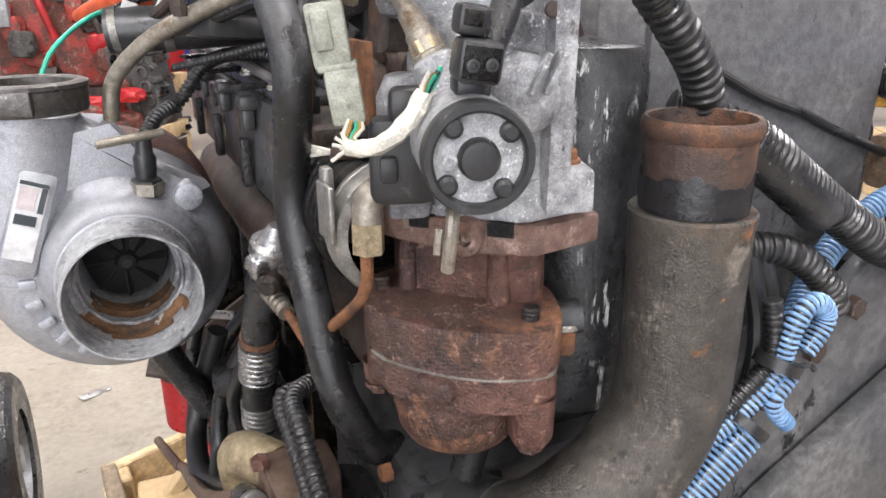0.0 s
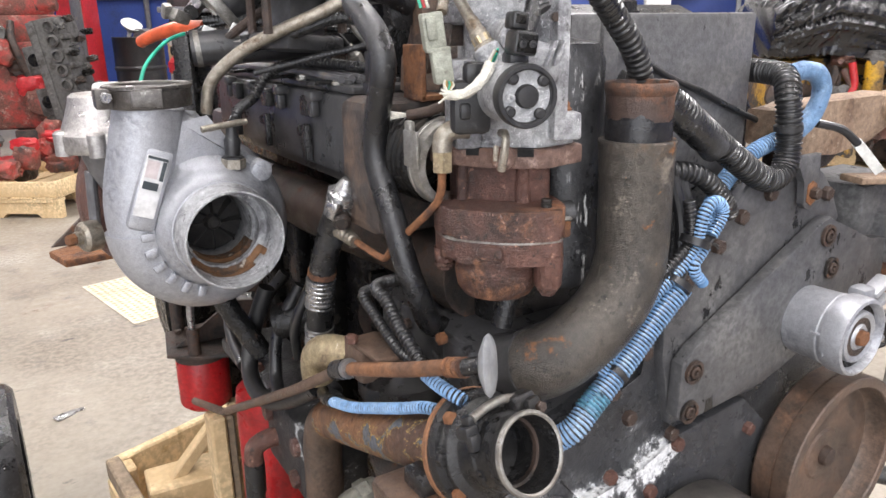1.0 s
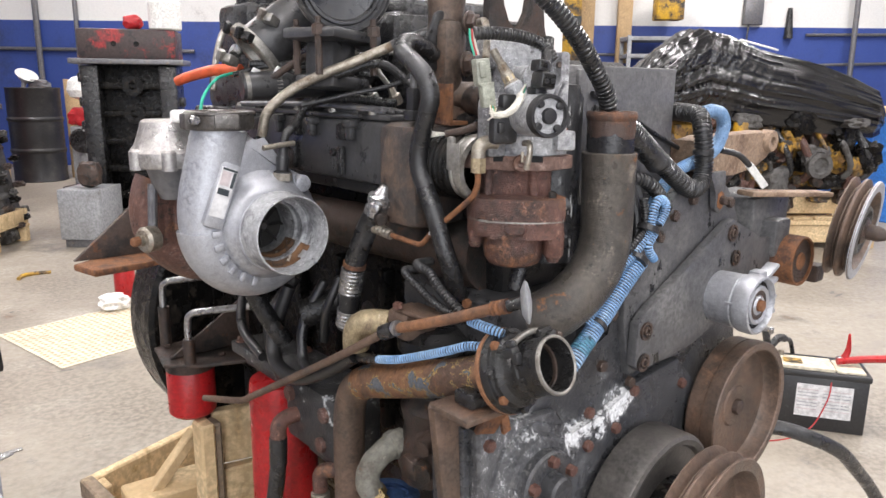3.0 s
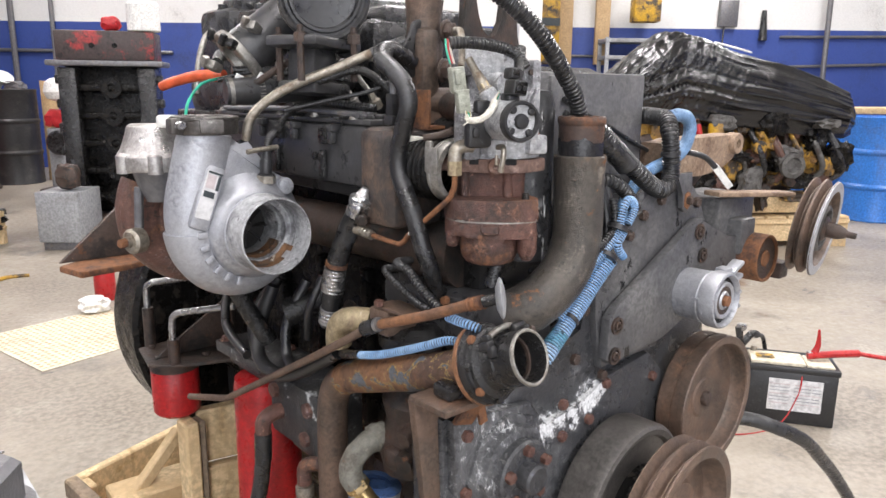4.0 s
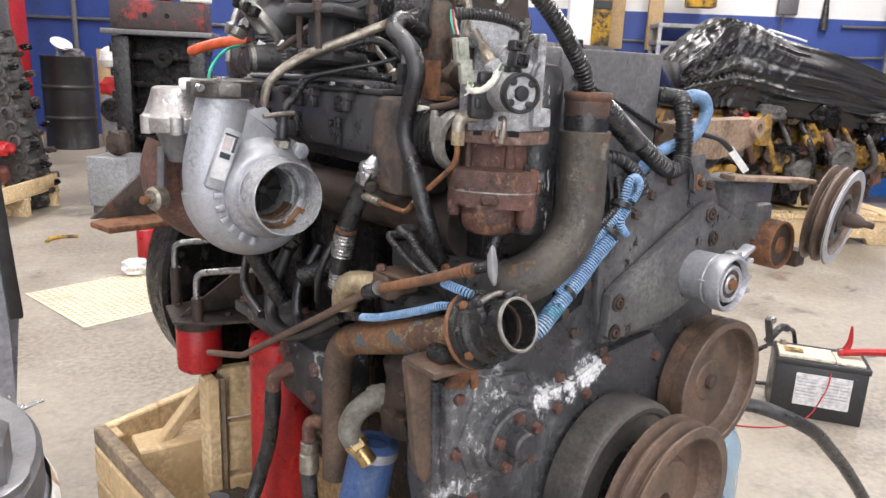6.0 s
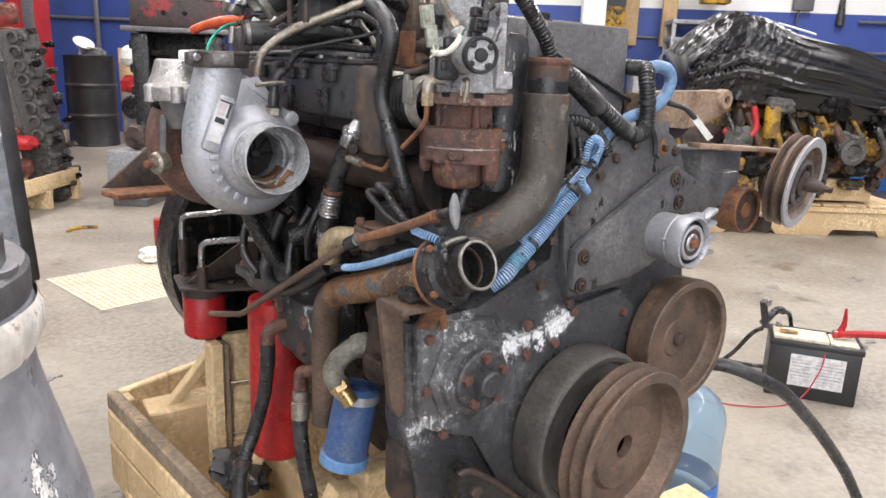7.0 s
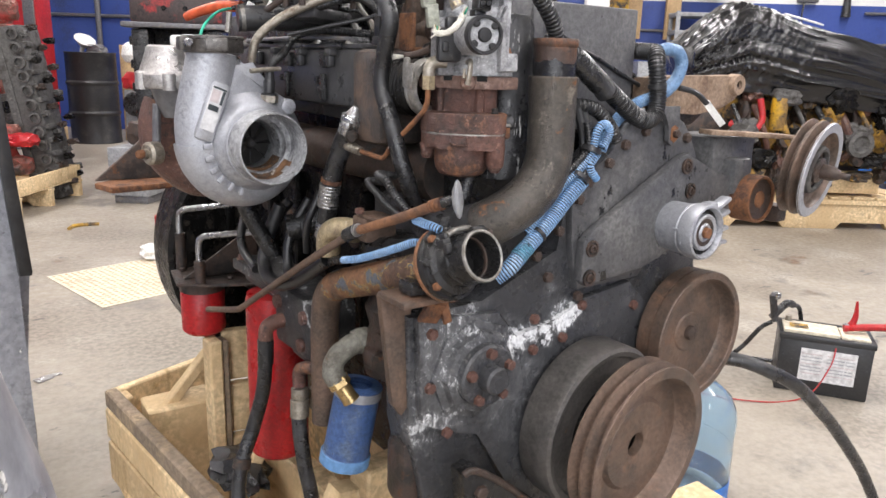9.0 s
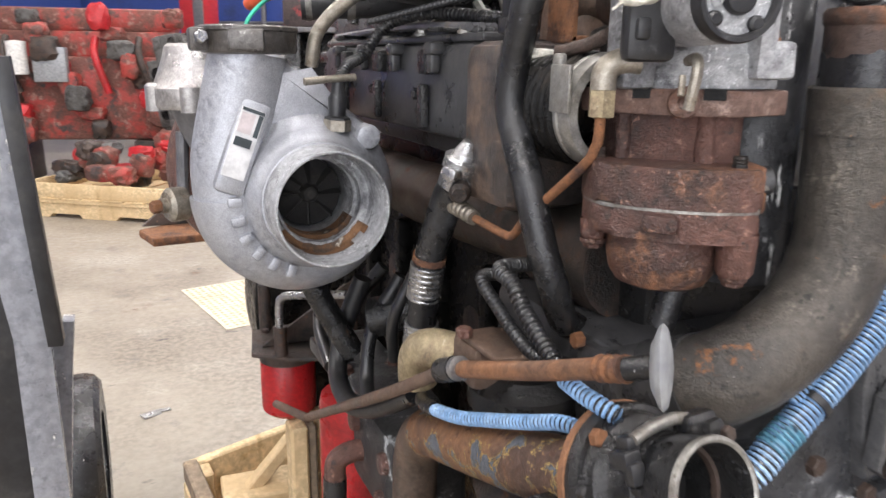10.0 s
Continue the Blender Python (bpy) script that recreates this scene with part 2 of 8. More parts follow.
M["rubber"] = mat("black_rubber", (0.014, 0.014, 0.0145), 0.28, 0, [(8, (0.046, 0.047, 0.05), 0.48, 0.68, 0.6, 0), (60, (0.13, 0.128, 0.124), 0.62, 0.7, 0.8, 0), (70, (0.5, 0.49, 0.47), 0.66, 0.675, 0.9, 0, ONE, (6, 0.48, 0.58))], 0.25, 300, big=2.4, spec=0.6)
M["loom"] = mat("black_plastic_loom", (0.013, 0.013, 0.0135), 0.36, 0, [(14, (0.05, 0.048, 0.047), 0.56, 0.74, 0.6, 0), (150, DUST, 0.75, 0.78, 0.85, 0)], 0.05, 300, big=2.4, spec=0.7)
M["blueloom"] = mat("blue_plastic_loom", (0.21, 0.36, 0.58), 0.36, 0, [(12, (0.33, 0.48, 0.66), 0.52, 0.68, 0.6, 0), (16, (0.09, 0.17, 0.28), 0.6, 0.7, 0.6, 0), (120, (0.03, 0.035, 0.045), 0.68, 0.72, 0.6, 0)], 0.05, 300, big=2.4)
M["tealtape"] = mat("teal_smear", (0.1, 0.26, 0.36), 0.45, 0, [(20, (0.2, 0.34, 0.46), 0.5, 0.65, 0.5, 0), (40, (0.03, 0.06, 0.09), 0.56, 0.66, 0.5, 0)], 0.1, 250, big=2.4)
M["bluewrap"] = mat("faded_blue_tape", (0.13, 0.23, 0.38), 0.5, 0, [(14, (0.2, 0.31, 0.46), 0.5, 0.66, 0.45, 0), (30, (0.05, 0.09, 0.15), 0.56, 0.68, 0.6, 0)], 0.4, 200, big=2.4)
M["bluerag"] = mat("blue_tape", (0.12, 0.26, 0.48), 0.6, 0, [(20, (0.05, 0.1, 0.2), 0.5, 0.7, 0.7, 0)], 0.2, 200)

M["cream"] = mat("dirty_cream_sheath", (0.55, 0.53, 0.46), 0.55, 0, [(16, (0.3, 0.28, 0.23), 0.5, 0.66, 0.7, 0), (90, (0.12, 0.11, 0.09), 0.64, 0.7, 0.8, 0), (30, (0.7, 0.69, 0.64), 0.6, 0.7, 0.6, 0)], 0.3, 300, big=2.4)
M["inletdirt"] = mat("brown_inlet_dirt", (0.2, 0.1, 0.045), 0.7, 0, [(20, (0.06, 0.04, 0.028), 0.46, 0.6, 0.6, 0), (40, (0.5, 0.45, 0.38), 0.58, 0.66, 0.9, 0)], 0.8, 250, big=2.4)
M["red"] = mat("red_enamel", (0.38, 0.014, 0.016), 0.33, 0, [(9, (0.24, 0.012, 0.012), 0.55, 0.68, 0.5, 0), (110, (0.04, 0.02, 0.018), 0.68, 0.72, 0.7, 0), (18, (0.3, 0.012, 0.014), 0.45, 0.7, 0.5, 0), (60, (0.09, 0.02, 0.018), 0.66, 0.74, 0.7, 0)], 0.06, 200, big=2.4)
M["blacksatin"] = mat("satin_black_casting", (0.015, 0.015, 0.016), 0.23, 0, [(6, (0.058, 0.059, 0.064), 0.52, 0.7, 0.4, 0), (150, DUST, 0.67, 0.71, 0.85, 0, ONE, (5, 0.45, 0.62)), (30, (0.1, 0.06, 0.035), 0.68, 0.74, 0.8, 0), (10, (0.006, 0.006, 0.006), 0.56, 0.64, 0.2, 0)], 0.25, 240, big=2.4, spec=0.5)
M["castgrey"] = mat("satin_dark_grey_casting", (0.036, 0.0358, 0.0365), 0.33, 0, [(5, (0.06, 0.06, 0.064), 0.5, 0.72, 0.36, 0), (7, (0.018, 0.018, 0.019), 0.56, 0.68, 0.22, 0), (20, (0.09, 0.06, 0.04), 0.67, 0.73, 0.8, 0), (150, DUST, 0.7, 0.73, 0.85, 0, ONE, (5, 0.45, 0.62))], 0.12, 260, 0.08, big=2.4, spec=0.6)
M["castrust"] = mat("rust_stained_casting", (0.05, 0.043, 0.04), 0.45, 0, [(4, (0.11, 0.075, 0.055), 0.48, 0.64, 0.6, 0), (9, (0.025, 0.022, 0.021), 0.52, 0.64, 0.35, 0), (30, (0.17, 0.11, 0.075), 0.62, 0.7, 0.8, 0)], 0.5, 220, big=2.4)
M["saltblack"] = mat("black_casting_with_white_salts", (0.03, 0.03, 0.031), 0.4, 0, [(9, (0.07, 0.068, 0.065), 0.48, 0.64, 0.6, 0), (13, (0.38, 0.39, 0.39), 0.57, 0.64, 0.85, 0), (40, (0.62, 0.63, 0.63), 0.62, 0.67, 0.9, 0, ONE, (9, 0.48, 0.58)), (20, (0.13, 0.07, 0.04), 0.63, 0.7, 0.8, 0)], 0.6, 200, big=2.4)
M["greencast"] = mat("grey_green_corroded_casting", (0.2, 0.195, 0.165), 0.55, 0.2, [(10, (0.11, 0.1, 0.08), 0.48, 0.62, 0.6, 0.1), (40, (0.32, 0.31, 0.27), 0.6, 0.7, 0.7, 0.1), (24, (0.15, 0.09, 0.05), 0.62, 0.7, 0.8, 0)], 0.5, 240, big=2.4)
M["palerust"] = mat("pale_brown_rust", (0.27, 0.19, 0.13), 0.7, 0, [(8, (0.16, 0.1, 0.065), 0.48, 0.64, 0.75, 0), (40, (0.4, 0.31, 0.23), 0.6, 0.7, 0.8, 0), (90, (0.08, 0.05, 0.035), 0.63, 0.69, 0.8, 0)], 0.5, 240, big=2.4)
M["tuberust"] = mat("worn_brown_tube", (0.25, 0.12, 0.06), 0.55, 0.2, [(8, (0.13, 0.068, 0.04), 0.46, 0.62, 0.6, 0.1), (40, (0.34, 0.2, 0.11), 0.6, 0.7, 0.7, 0.1), (90, (0.05, 0.03, 0.02), 0.65, 0.7, 0.7, 0)], 0.3, 260, big=2.4)
M["redblack"] = mat("worn_red_over_black", (0.05, 0.035, 0.033), 0.5, 0, [(5, (0.3, 0.03, 0.03), 0.52, 0.62, 0.55, 0), (12, (0.02, 0.018, 0.017), 0.56, 0.64, 0.5, 0)], 0.4, 100)
M["yellowold"] = mat("old_yellow_engine_paint", (0.34, 0.19, 0.025), 0.55, 0, [(6, (0.05, 0.038, 0.028), 0.46, 0.56, 0.7, 0), (9, (0.2, 0.11, 0.04), 0.52, 0.64, 0.75, 0), (30, (0.5, 0.34, 0.08), 0.62, 0.7, 0.6, 0), (14, (0.02, 0.018, 0.016), 0.56, 0.62, 0.6, 0)], 0.5, 110)
M["redold"] = mat("old_red_engine_paint", (0.36, 0.045, 0.035), 0.55, 0, [(6, (0.15, 0.06, 0.045), 0.4, 0.55, 0.75, 0), (14, (0.34, 0.2, 0.16), 0.55, 0.66, 0.8, 0), (5, (0.05, 0.04, 0.038), 0.55, 0.65, 0.6, 0)], 0.4, 120)
M["greycon"] = mat("grey_green_plastic", (0.27, 0.28, 0.23), 0.5, 0, [(40, (0.18, 0.18, 0.15), 0.5, 0.72, 0.6, 0)], 0.1, 300, big=2.4)
M["blackplastic"] = mat("black_plastic", (0.02, 0.02, 0.021), 0.4, 0, [(30, (0.1, 0.1, 0.1), 0.58, 0.75, 0.7, 0)], 0.1, 300, big=2.4)
M["label"] = mat("printed_label", (0.6, 0.6, 0.6), 0.45, 0, [(20, (0.6, 0.59, 0.57), 0.5, 0.75, 0.6, 0)])
M["ink"] = mat("dark_print", (0.04, 0.05, 0.055), 0.5)
M["inkpink"] = mat("pink_print", (0.52, 0.46, 0.46), 0.5)
M["white"] = mat("white_plastic", (0.75, 0.75, 0.72), 0.4, 0, [(30, (0.55, 0.54, 0.5), 0.55, 0.75, 0.6, 0)])
M["orange"] = mat("orange_red_cap", (0.55, 0.09, 0.03), 0.4, 0, [(30, (0.3, 0.06, 0.03), 0.55, 0.72, 0.6, 0)])
M["green"] = mat("green_wire", (0.03, 0.38, 0.25), 0.4)
M["yellow"] = mat("yellow_paint", (0.55, 0.32, 0.02), 0.5, 0, [(5, (0.2, 0.12, 0.04), 0.42, 0.6, 0.7, 0), (8, (0.05, 0.042, 0.035), 0.5, 0.6, 0.7, 0)], 0.2, 150)
M["bluefilter"] = mat("blue_filter_can", (0.05, 0.1, 0.24), 0.45, 0, [(8, (0.09, 0.13, 0.21), 0.45, 0.62, 0.65, 0), (40, (0.17, 0.21, 0.29), 0.6, 0.7, 0.8, 0), (60, (0.03, 0.04, 0.06), 0.62, 0.69, 0.6, 0)], 0.2, 200, big=2.4)
M["wood"] = mat("sawn_pine", (0.58, 0.42, 0.23), 0.7, 0, [(4, (0.66, 0.51, 0.3), 0.4, 0.65, 0.75, 0), (5, (0.4, 0.27, 0.13), 0.58, 0.72, 0.8, 0, (3.0, 0.4, 3.0)), (14, (0.47, 0.33, 0.17), 0.55, 0.7, 0.8, 0, (1.0, 1.0, 0.15)), (3, (0.36, 0.31, 0.23), 0.62, 0.72, 0.85, 0)], 0.25, 160, rand=0.14, grain=0.07)
M["mud"] = mat("grey_stained_wood", (0.22, 0.17, 0.12), 0.9, 0, [(8, (0.36, 0.27, 0.17), 0.5, 0.7, 0.9, 0)], 0.5, 120, rand=0.1)
M["concrete"] = mat("worn_shop_concrete", (0.31, 0.276, 0.224), 0.5, 0, [(0.7, (0.235, 0.205, 0.165), 0.42, 0.6, 0.4, 0), (1.7, (0.37, 0.34, 0.29), 0.5, 0.7, 0.55, 0), (1.1, (0.13, 0.12, 0.105), 0.55, 0.66, 0.35, 0), (5, (0.18, 0.165, 0.145), 0.59, 0.7, 0.4, 0), (3, (0.09, 0.083, 0.075), 0.64, 0.68, 0.35, 0, (1, 2, 1)), (0.5, (0.22, 0.2, 0.18), 0.55, 0.7, 0.4, 0), (2.2, (0.2, 0.13, 0.085), 0.63, 0.7, 0.45, 0), (40, (0.12, 0.11, 0.1), 0.7, 0.74, 0.5, 0), (12, (0.06, 0.055, 0.05), 0.69, 0.72, 0.4, 0), (7, (0.055, 0.048, 0.042), 0.655, 0.69, 0.35, 0, (1, 1.6, 1), (0.8, 0.5, 0.62))], 0.0, 30, 0.15, grain=0.06)
M["wallwhite"] = mat("white_wall_paint", (0.72, 0.72, 0.7), 0.6, 0, [(1.5, (0.58, 0.57, 0.54), 0.55, 0.75, 0.7, 0)], 0.1, 40, grain=0.05)
M["wallblue"] = mat("blue_wall_paint", (0.035, 0.07, 0.28), 0.5, 0, [(1.5, (0.03, 0.05, 0.16), 0.5, 0.75, 0.6, 0), (6, (0.12, 0.15, 0.3), 0.64, 0.75, 0.7, 0)], 0.1, 40, grain=0.05)
M["wrap"] = mat("black_stretch_film", (0.011, 0.011, 0.012), 0.16, 0, [(20, (0.022, 0.022, 0.024), 0.5, 0.7, 0.28, 0)], 0.3, 110, 0.06, spec=0.6)
M["palepaint"] = mat("scuffed_pale_grey_paint", (0.36, 0.37, 0.385), 0.4, 0, [(5, (0.28, 0.29, 0.3), 0.45, 0.65, 0.45, 0), (26, (0.12, 0.1, 0.08), 0.62, 0.64, 0.7, 0), (40, (0.7, 0.7, 0.68), 0.63, 0.66, 0.6, 0)], 0.2, 60)
M["greypaint"] = mat("chipped_grey_paint", (0.255, 0.262, 0.285), 0.32, 0, [(3, (0.21, 0.215, 0.235), 0.45, 0.7, 0.4, 0), (24, (0.05, 0.05, 0.055), 0.572, 0.578, 0.7, 0, (1, 1, 0.55), (3, 0.4, 0.5)), (24, (0.72, 0.71, 0.68), 0.584, 0.59, 0.6, 0, (1, 1, 0.55), (3, 0.4, 0.5)), (24, (0.2, 0.14, 0.09), 0.65, 0.665, 0.7, 0, (1, 1, 0.55)), (70, (0.42, 0.42, 0.43), 0.69, 0.71, 0.6, 0), (90, (0.07, 0.065, 0.06), 0.7, 0.715, 0.6, 0)], 0.3, 45)
M["damper"] = mat("smooth_dark_damper", (0.11, 0.101, 0.093), 0.4, 0.25, [(5, (0.07, 0.065, 0.06), 0.45, 0.65, 0.38, 0.3), (40, (0.17, 0.11, 0.07), 0.66, 0.72, 0.7, 0.1)], 0.15, 200, big=2.4)
M["castsilver"] = mat("bright_cast_alloy", (0.43, 0.415, 0.4), 0.36, 0.8, [(10, (0.32, 0.305, 0.285), 0.48, 0.66, 0.42, 0.7), (100, (0.2, 0.19, 0.18), 0.68, 0.73, 0.6, 0.4)], 0.3, 400, big=2.4)
# Dark tone that carries the shade deep inside the turbo inlet.
M["inletshade"] = mat("dark_inlet_shade", (0.022, 0.021, 0.02), 0.6, 0, [(20, (0.04, 0.036, 0.032), 0.5, 0.7, 0.7, 0)], 0.2, 200, big=2.4)
M["bandsteel"] = mat("dark_band_steel", (0.12, 0.112, 0.105), 0.34, 0.7, [(8, (0.06, 0.05, 0.044), 0.48, 0.64, 0.45, 0.5), (22, (0.3, 0.29, 0.27), 0.6, 0.7, 0.35, 0.8), (16, (0.14, 0.075, 0.04), 0.62, 0.7, 0.8, 0.1)], 0.3, 220, big=2.4)
M["greyflange"] = mat("worn_dark_steel", (0.17, 0.17, 0.177), 0.4, 0.5, [(20, (0.24, 0.2, 0.16), 0.55, 0.7, 0.6, 0.3)], 0.2, 200)
M["chips"] = mat("bare_chipped_primer", (0.6, 0.58, 0.53), 0.7, 0, [(30, (0.3, 0.2, 0.12), 0.55, 0.62, 0.8, 0)], 0.5, 150)
M["mat"] = mat("perforated_cardboard", (0.6, 0.54, 0.42), 0.8, 0, [(3, (0.5, 0.44, 0.33), 0.5, 0.7, 0.8, 0), (12, (0.4, 0.34, 0.26), 0.63, 0.72, 0.8, 0)], 0.1, 100)
M["card"] = mat("brown_cardboard", (0.5, 0.35, 0.19), 0.8, 0, [(4, (0.4, 0.27, 0.14), 0.5, 0.7, 0.8, 0)], 0.1, 100)
M["drum"] = mat("black_drum_paint", (0.02, 0.02, 0.021), 0.4, 0, [(5, (0.05, 0.047, 0.043), 0.5, 0.7, 0.6, 0)], 0.1, 60)
M["bluedrum"] = mat("blue_drum_plastic", (0.03, 0.17, 0.55), 0.4, 0, [(5, (0.05, 0.14, 0.4), 0.5, 0.7, 0.5, 0)], 0.05, 60)
M["shopred"] = mat("red_lift_paint", (0.45, 0.02, 0.025), 0.4, 0, [(4, (0.3, 0.02, 0.02), 0.5, 0.7, 0.5, 0)], 0.05, 60)
M["greysteel"] = mat("grey_shelf_steel", (0.3, 0.31, 0.32), 0.45, 0.2, [(5, (0.2, 0.2, 0.2), 0.5, 0.7, 0.6, 0.2)], 0.1, 60)
M["headcast"] = mat("grey_cast_head", (0.1, 0.097, 0.092), 0.6, 0.2, [(14, (0.035, 0.03, 0.026), 0.48, 0.62, 0.7, 0), (30, (0.2, 0.19, 0.175), 0.6, 0.72, 0.7, 0.2)], 0.5, 90)


def clear(name, col, rough=0.05, ior=1.45):
    m = bpy.data.materials.new(name)
    m.use_nodes = True
    b = m.node_tree.nodes["Principled BSDF"]
    b.inputs["Base Color"].default_value = (*col, 1)
    b.inputs["Transmission Weight"].default_value = 0.9
    b.inputs["Roughness"].default_value = rough
    b.inputs["IOR"].default_value = ior
    return m


M["bottle"] = clear("blue_tinted_bottle", (0.66, 0.82, 0.95), 0.04, 1.35)


def glow(name, col, power):
    m = bpy.data.materials.new(name)
    m.use_nodes = True
    b = m.node_tree.nodes["Principled BSDF"]
    b.inputs["Emission Color"].default_value = (*col, 1)
    b.inputs["Emission Strength"].default_value = power
    return m


# ---- shape helpers ----
ORIGIN = {}


def root(name, at, label, category, group="", rz=0.0):
    ob = new(name)
    ob.matrix_basis = pose(*at, 0, 0, rz)
    ob.empty_display_size = 0.05
    ORIGIN[ob.name] = ob.matrix_basis.copy()
    return tagged(ob, label, category, group)


def part(name, bm, material, parent=None, label="", sharp=32.0):
    """One mesh in world coordinates, hung under its thing or part."""
    base = ORIGIN.get(parent.name, Matrix()) if parent else Matrix()
    bmesh.ops.transform(bm, matrix=base.inverted(), verts=bm.verts)
    bmesh.ops.recalc_face_normals(bm, faces=bm.faces)
    me = bpy.data.meshes.new(name)
    bm.to_mesh(me)
    bm.free()
    me.polygons.foreach_set("use_smooth", [True] * len(me.polygons))
    me.set_sharp_from_angle(angle=radians(sharp))
    me.materials.append(M[material] if isinstance(material, str) else material)
    ob = new(name, me)
    if parent:
        ob.parent = parent
    ORIGIN[ob.name] = base
    if label:
        ob["label"] = label
    return ob


def thing(name, bm, material, label, category, group="", kind="", sharp=32.0):
    return tagged(part(name, bm, material, None, "", sharp), label, category, group, kind)


def B():
    return bmesh.new()


def frame_of(axis):
    """A turn whose z points along axis."""
    return Vector(axis).normalized().to_track_quat("Z", "Y").to_matrix().to_4x4()


def box(bm, c, s, bevel=0.003, turn=None, seg=2):
    g = bmesh.ops.create_cube(bm, size=1.0)
    vs = g["verts"]
    bmesh.ops.scale(bm, vec=s, verts=vs)
    if bevel:
        es = list({e for v in vs for e in v.link_edges})
        r = bmesh.ops.bevel(bm, geom=es, offset=min(bevel, min(s) * 0.45), segments=seg, affect="EDGES", profile=0.5)
        vs = list({v for f in r["faces"] for v in f.verts} | {v for v in vs if v.is_valid})
    m = Matrix.Translation(c) @ (turn or Matrix())
    bmesh.ops.transform(bm, matrix=m, verts=vs)
    return bm


def lathe(bm, c, axis, profile, seg=40, close=False):
    """Turns (radius, height) points about axis through c."""
    m = Matrix.Translation(c) @ frame_of(axis)
    rings = []
    for r, h in profile:
        if r < 1e-5:
            rings.append([bm.verts.new(m @ Vector((0, 0, h)))])
        else:
            rings.append([bm.verts.new(m @ Vector((r * math.cos(2 * math.pi * k / seg), r * math.sin(2 * math.pi * k / seg), h))) for k in range(seg)])
    pairs = list(zip(rings, rings[1:])) + ([(rings[-1], rings[0])] if close else [])
    for a, b in pairs:
        for k in range(seg):
            j = (k + 1) % seg
            q = [a[k % len(a)], a[j % len(a)], b[j % len(b)], b[k % len(b)]]
            q = list(dict.fromkeys(q))
            if len(q) > 2:
                bm.faces.new(q)
    return bm


def drum_of(bm, c, axis, r, h0, h1, bevel=0.003, seg=40):
    b = min(bevel, r * 0.4, abs(h1 - h0) * 0.4)
    return lathe(bm, c, axis, [(0, h0), (r - b, h0), (r - b * 0.3, h0 + b * 0.3), (r, h0 + b), (r, h1 - b), (r - b * 0.3, h1 - b * 0.3), (r - b, h1), (0, h1)], seg)


def spline(pts, step=0.006):
    """Points of a smooth line through pts, evenly spaced."""
    p = [Vector(q) for q in pts]
    p = [p[0] * 2 - p[1]] + p + [p[-1] * 2 - p[-2]]
    out = []
    for a, b, c, d in zip(p, p[1:], p[2:], p[3:]):
        n = max(2, int((c - b).length / step))
        for i in range(n):
            t = i / n
            out.append(0.5 * (2 * b + (c - a) * t + (2 * a - 5 * b + 4 * c - d) * t * t + (3 * b - a - 3 * c + d) * t ** 3))
    out.append(p[-2])
    return out


def tube(bm, pts, r, seg=14, step=0.008, wave=0.0, pitch=0.005, cap=True, smooth=True):
    """A round pipe along pts; r may be a number or a list (start to end). wave: depth of the ridges of a corrugated pipe."""
    line = spline(pts, min(step, pitch / 8.0) if wave else step) if smooth else [Vector(q) for q in pts]
    total = sum((b - a).length for a, b in zip(line, line[1:]))
    up = Vector((0.31, 0.2, 0.93))
    rings, run = [], 0.0
    for i, q in enumerate(line):
        d = (line[min(i + 1, len(line) - 1)] - line[max(i - 1, 0)]).normalized()
        x = up.cross(d).normalized() if up.cross(d).length > 1e-3 else Vector((1, 0, 0)).cross(d).normalized()
        up = d.cross(x)
        if i:
            run += (q - line[i - 1]).length
        rr = r if isinstance(r, (int, float)) else r[0] + (r[-1] - r[0]) * run / total if len(r) == 2 else r[0]
        if wave:
            rr *= 1 + wave * max(-1.0, min(0.8, 2.0 * math.sin(2 * math.pi * run / pitch) + 0.1))
        rings.append([bm.verts.new(q + rr * (math.cos(2 * math.pi * k / seg) * x + math.sin(2 * math.pi * k / seg) * up)) for k in range(seg)])
    for a, b in zip(rings, rings[1:]):
        for k in range(seg):
            bm.faces.new((a[k], a[(k + 1) % seg], b[(k + 1) % seg], b[k]))
    if cap:
        bm.faces.new(rings[0])
        bm.faces.new(rings[-1])
    return bm


def prism(bm, poly, y0, y1, bevel=0.003, m=None):
    """A plate with outline poly (x, z), from y0 to y1."""
    a = [bm.verts.new((x, y0, z)) for x, z in poly]
    b = [bm.verts.new((x, y1, z)) for x, z in poly]
    f = [bm.faces.new(a), bm.faces.new(list(reversed(b)))]
    n = len(poly)
    for k in range(n):
        f.append(bm.faces.new((a[k], b[k], b[(k + 1) % n], a[(k + 1) % n])))
    vs = a + b
    if bevel:
        es = list({e for q in (f[0], f[1]) for e in q.edges})
        r = bmesh.ops.bevel(bm, geom=es, offset=bevel, segments=2, affect="EDGES", profile=0.5)
        vs = list({v for q in r["faces"] for v in q.verts} | {v for v in vs if v.is_valid})
    if m is not None:
        bmesh.ops.transform(bm, matrix=m, verts=vs)
    return bm


def rough_up(bm, amount, scale):
    for v in bm.verts:
        v.co += noise.noise_vector(v.co * scale) * amount
    return bm


BOLTS = {}


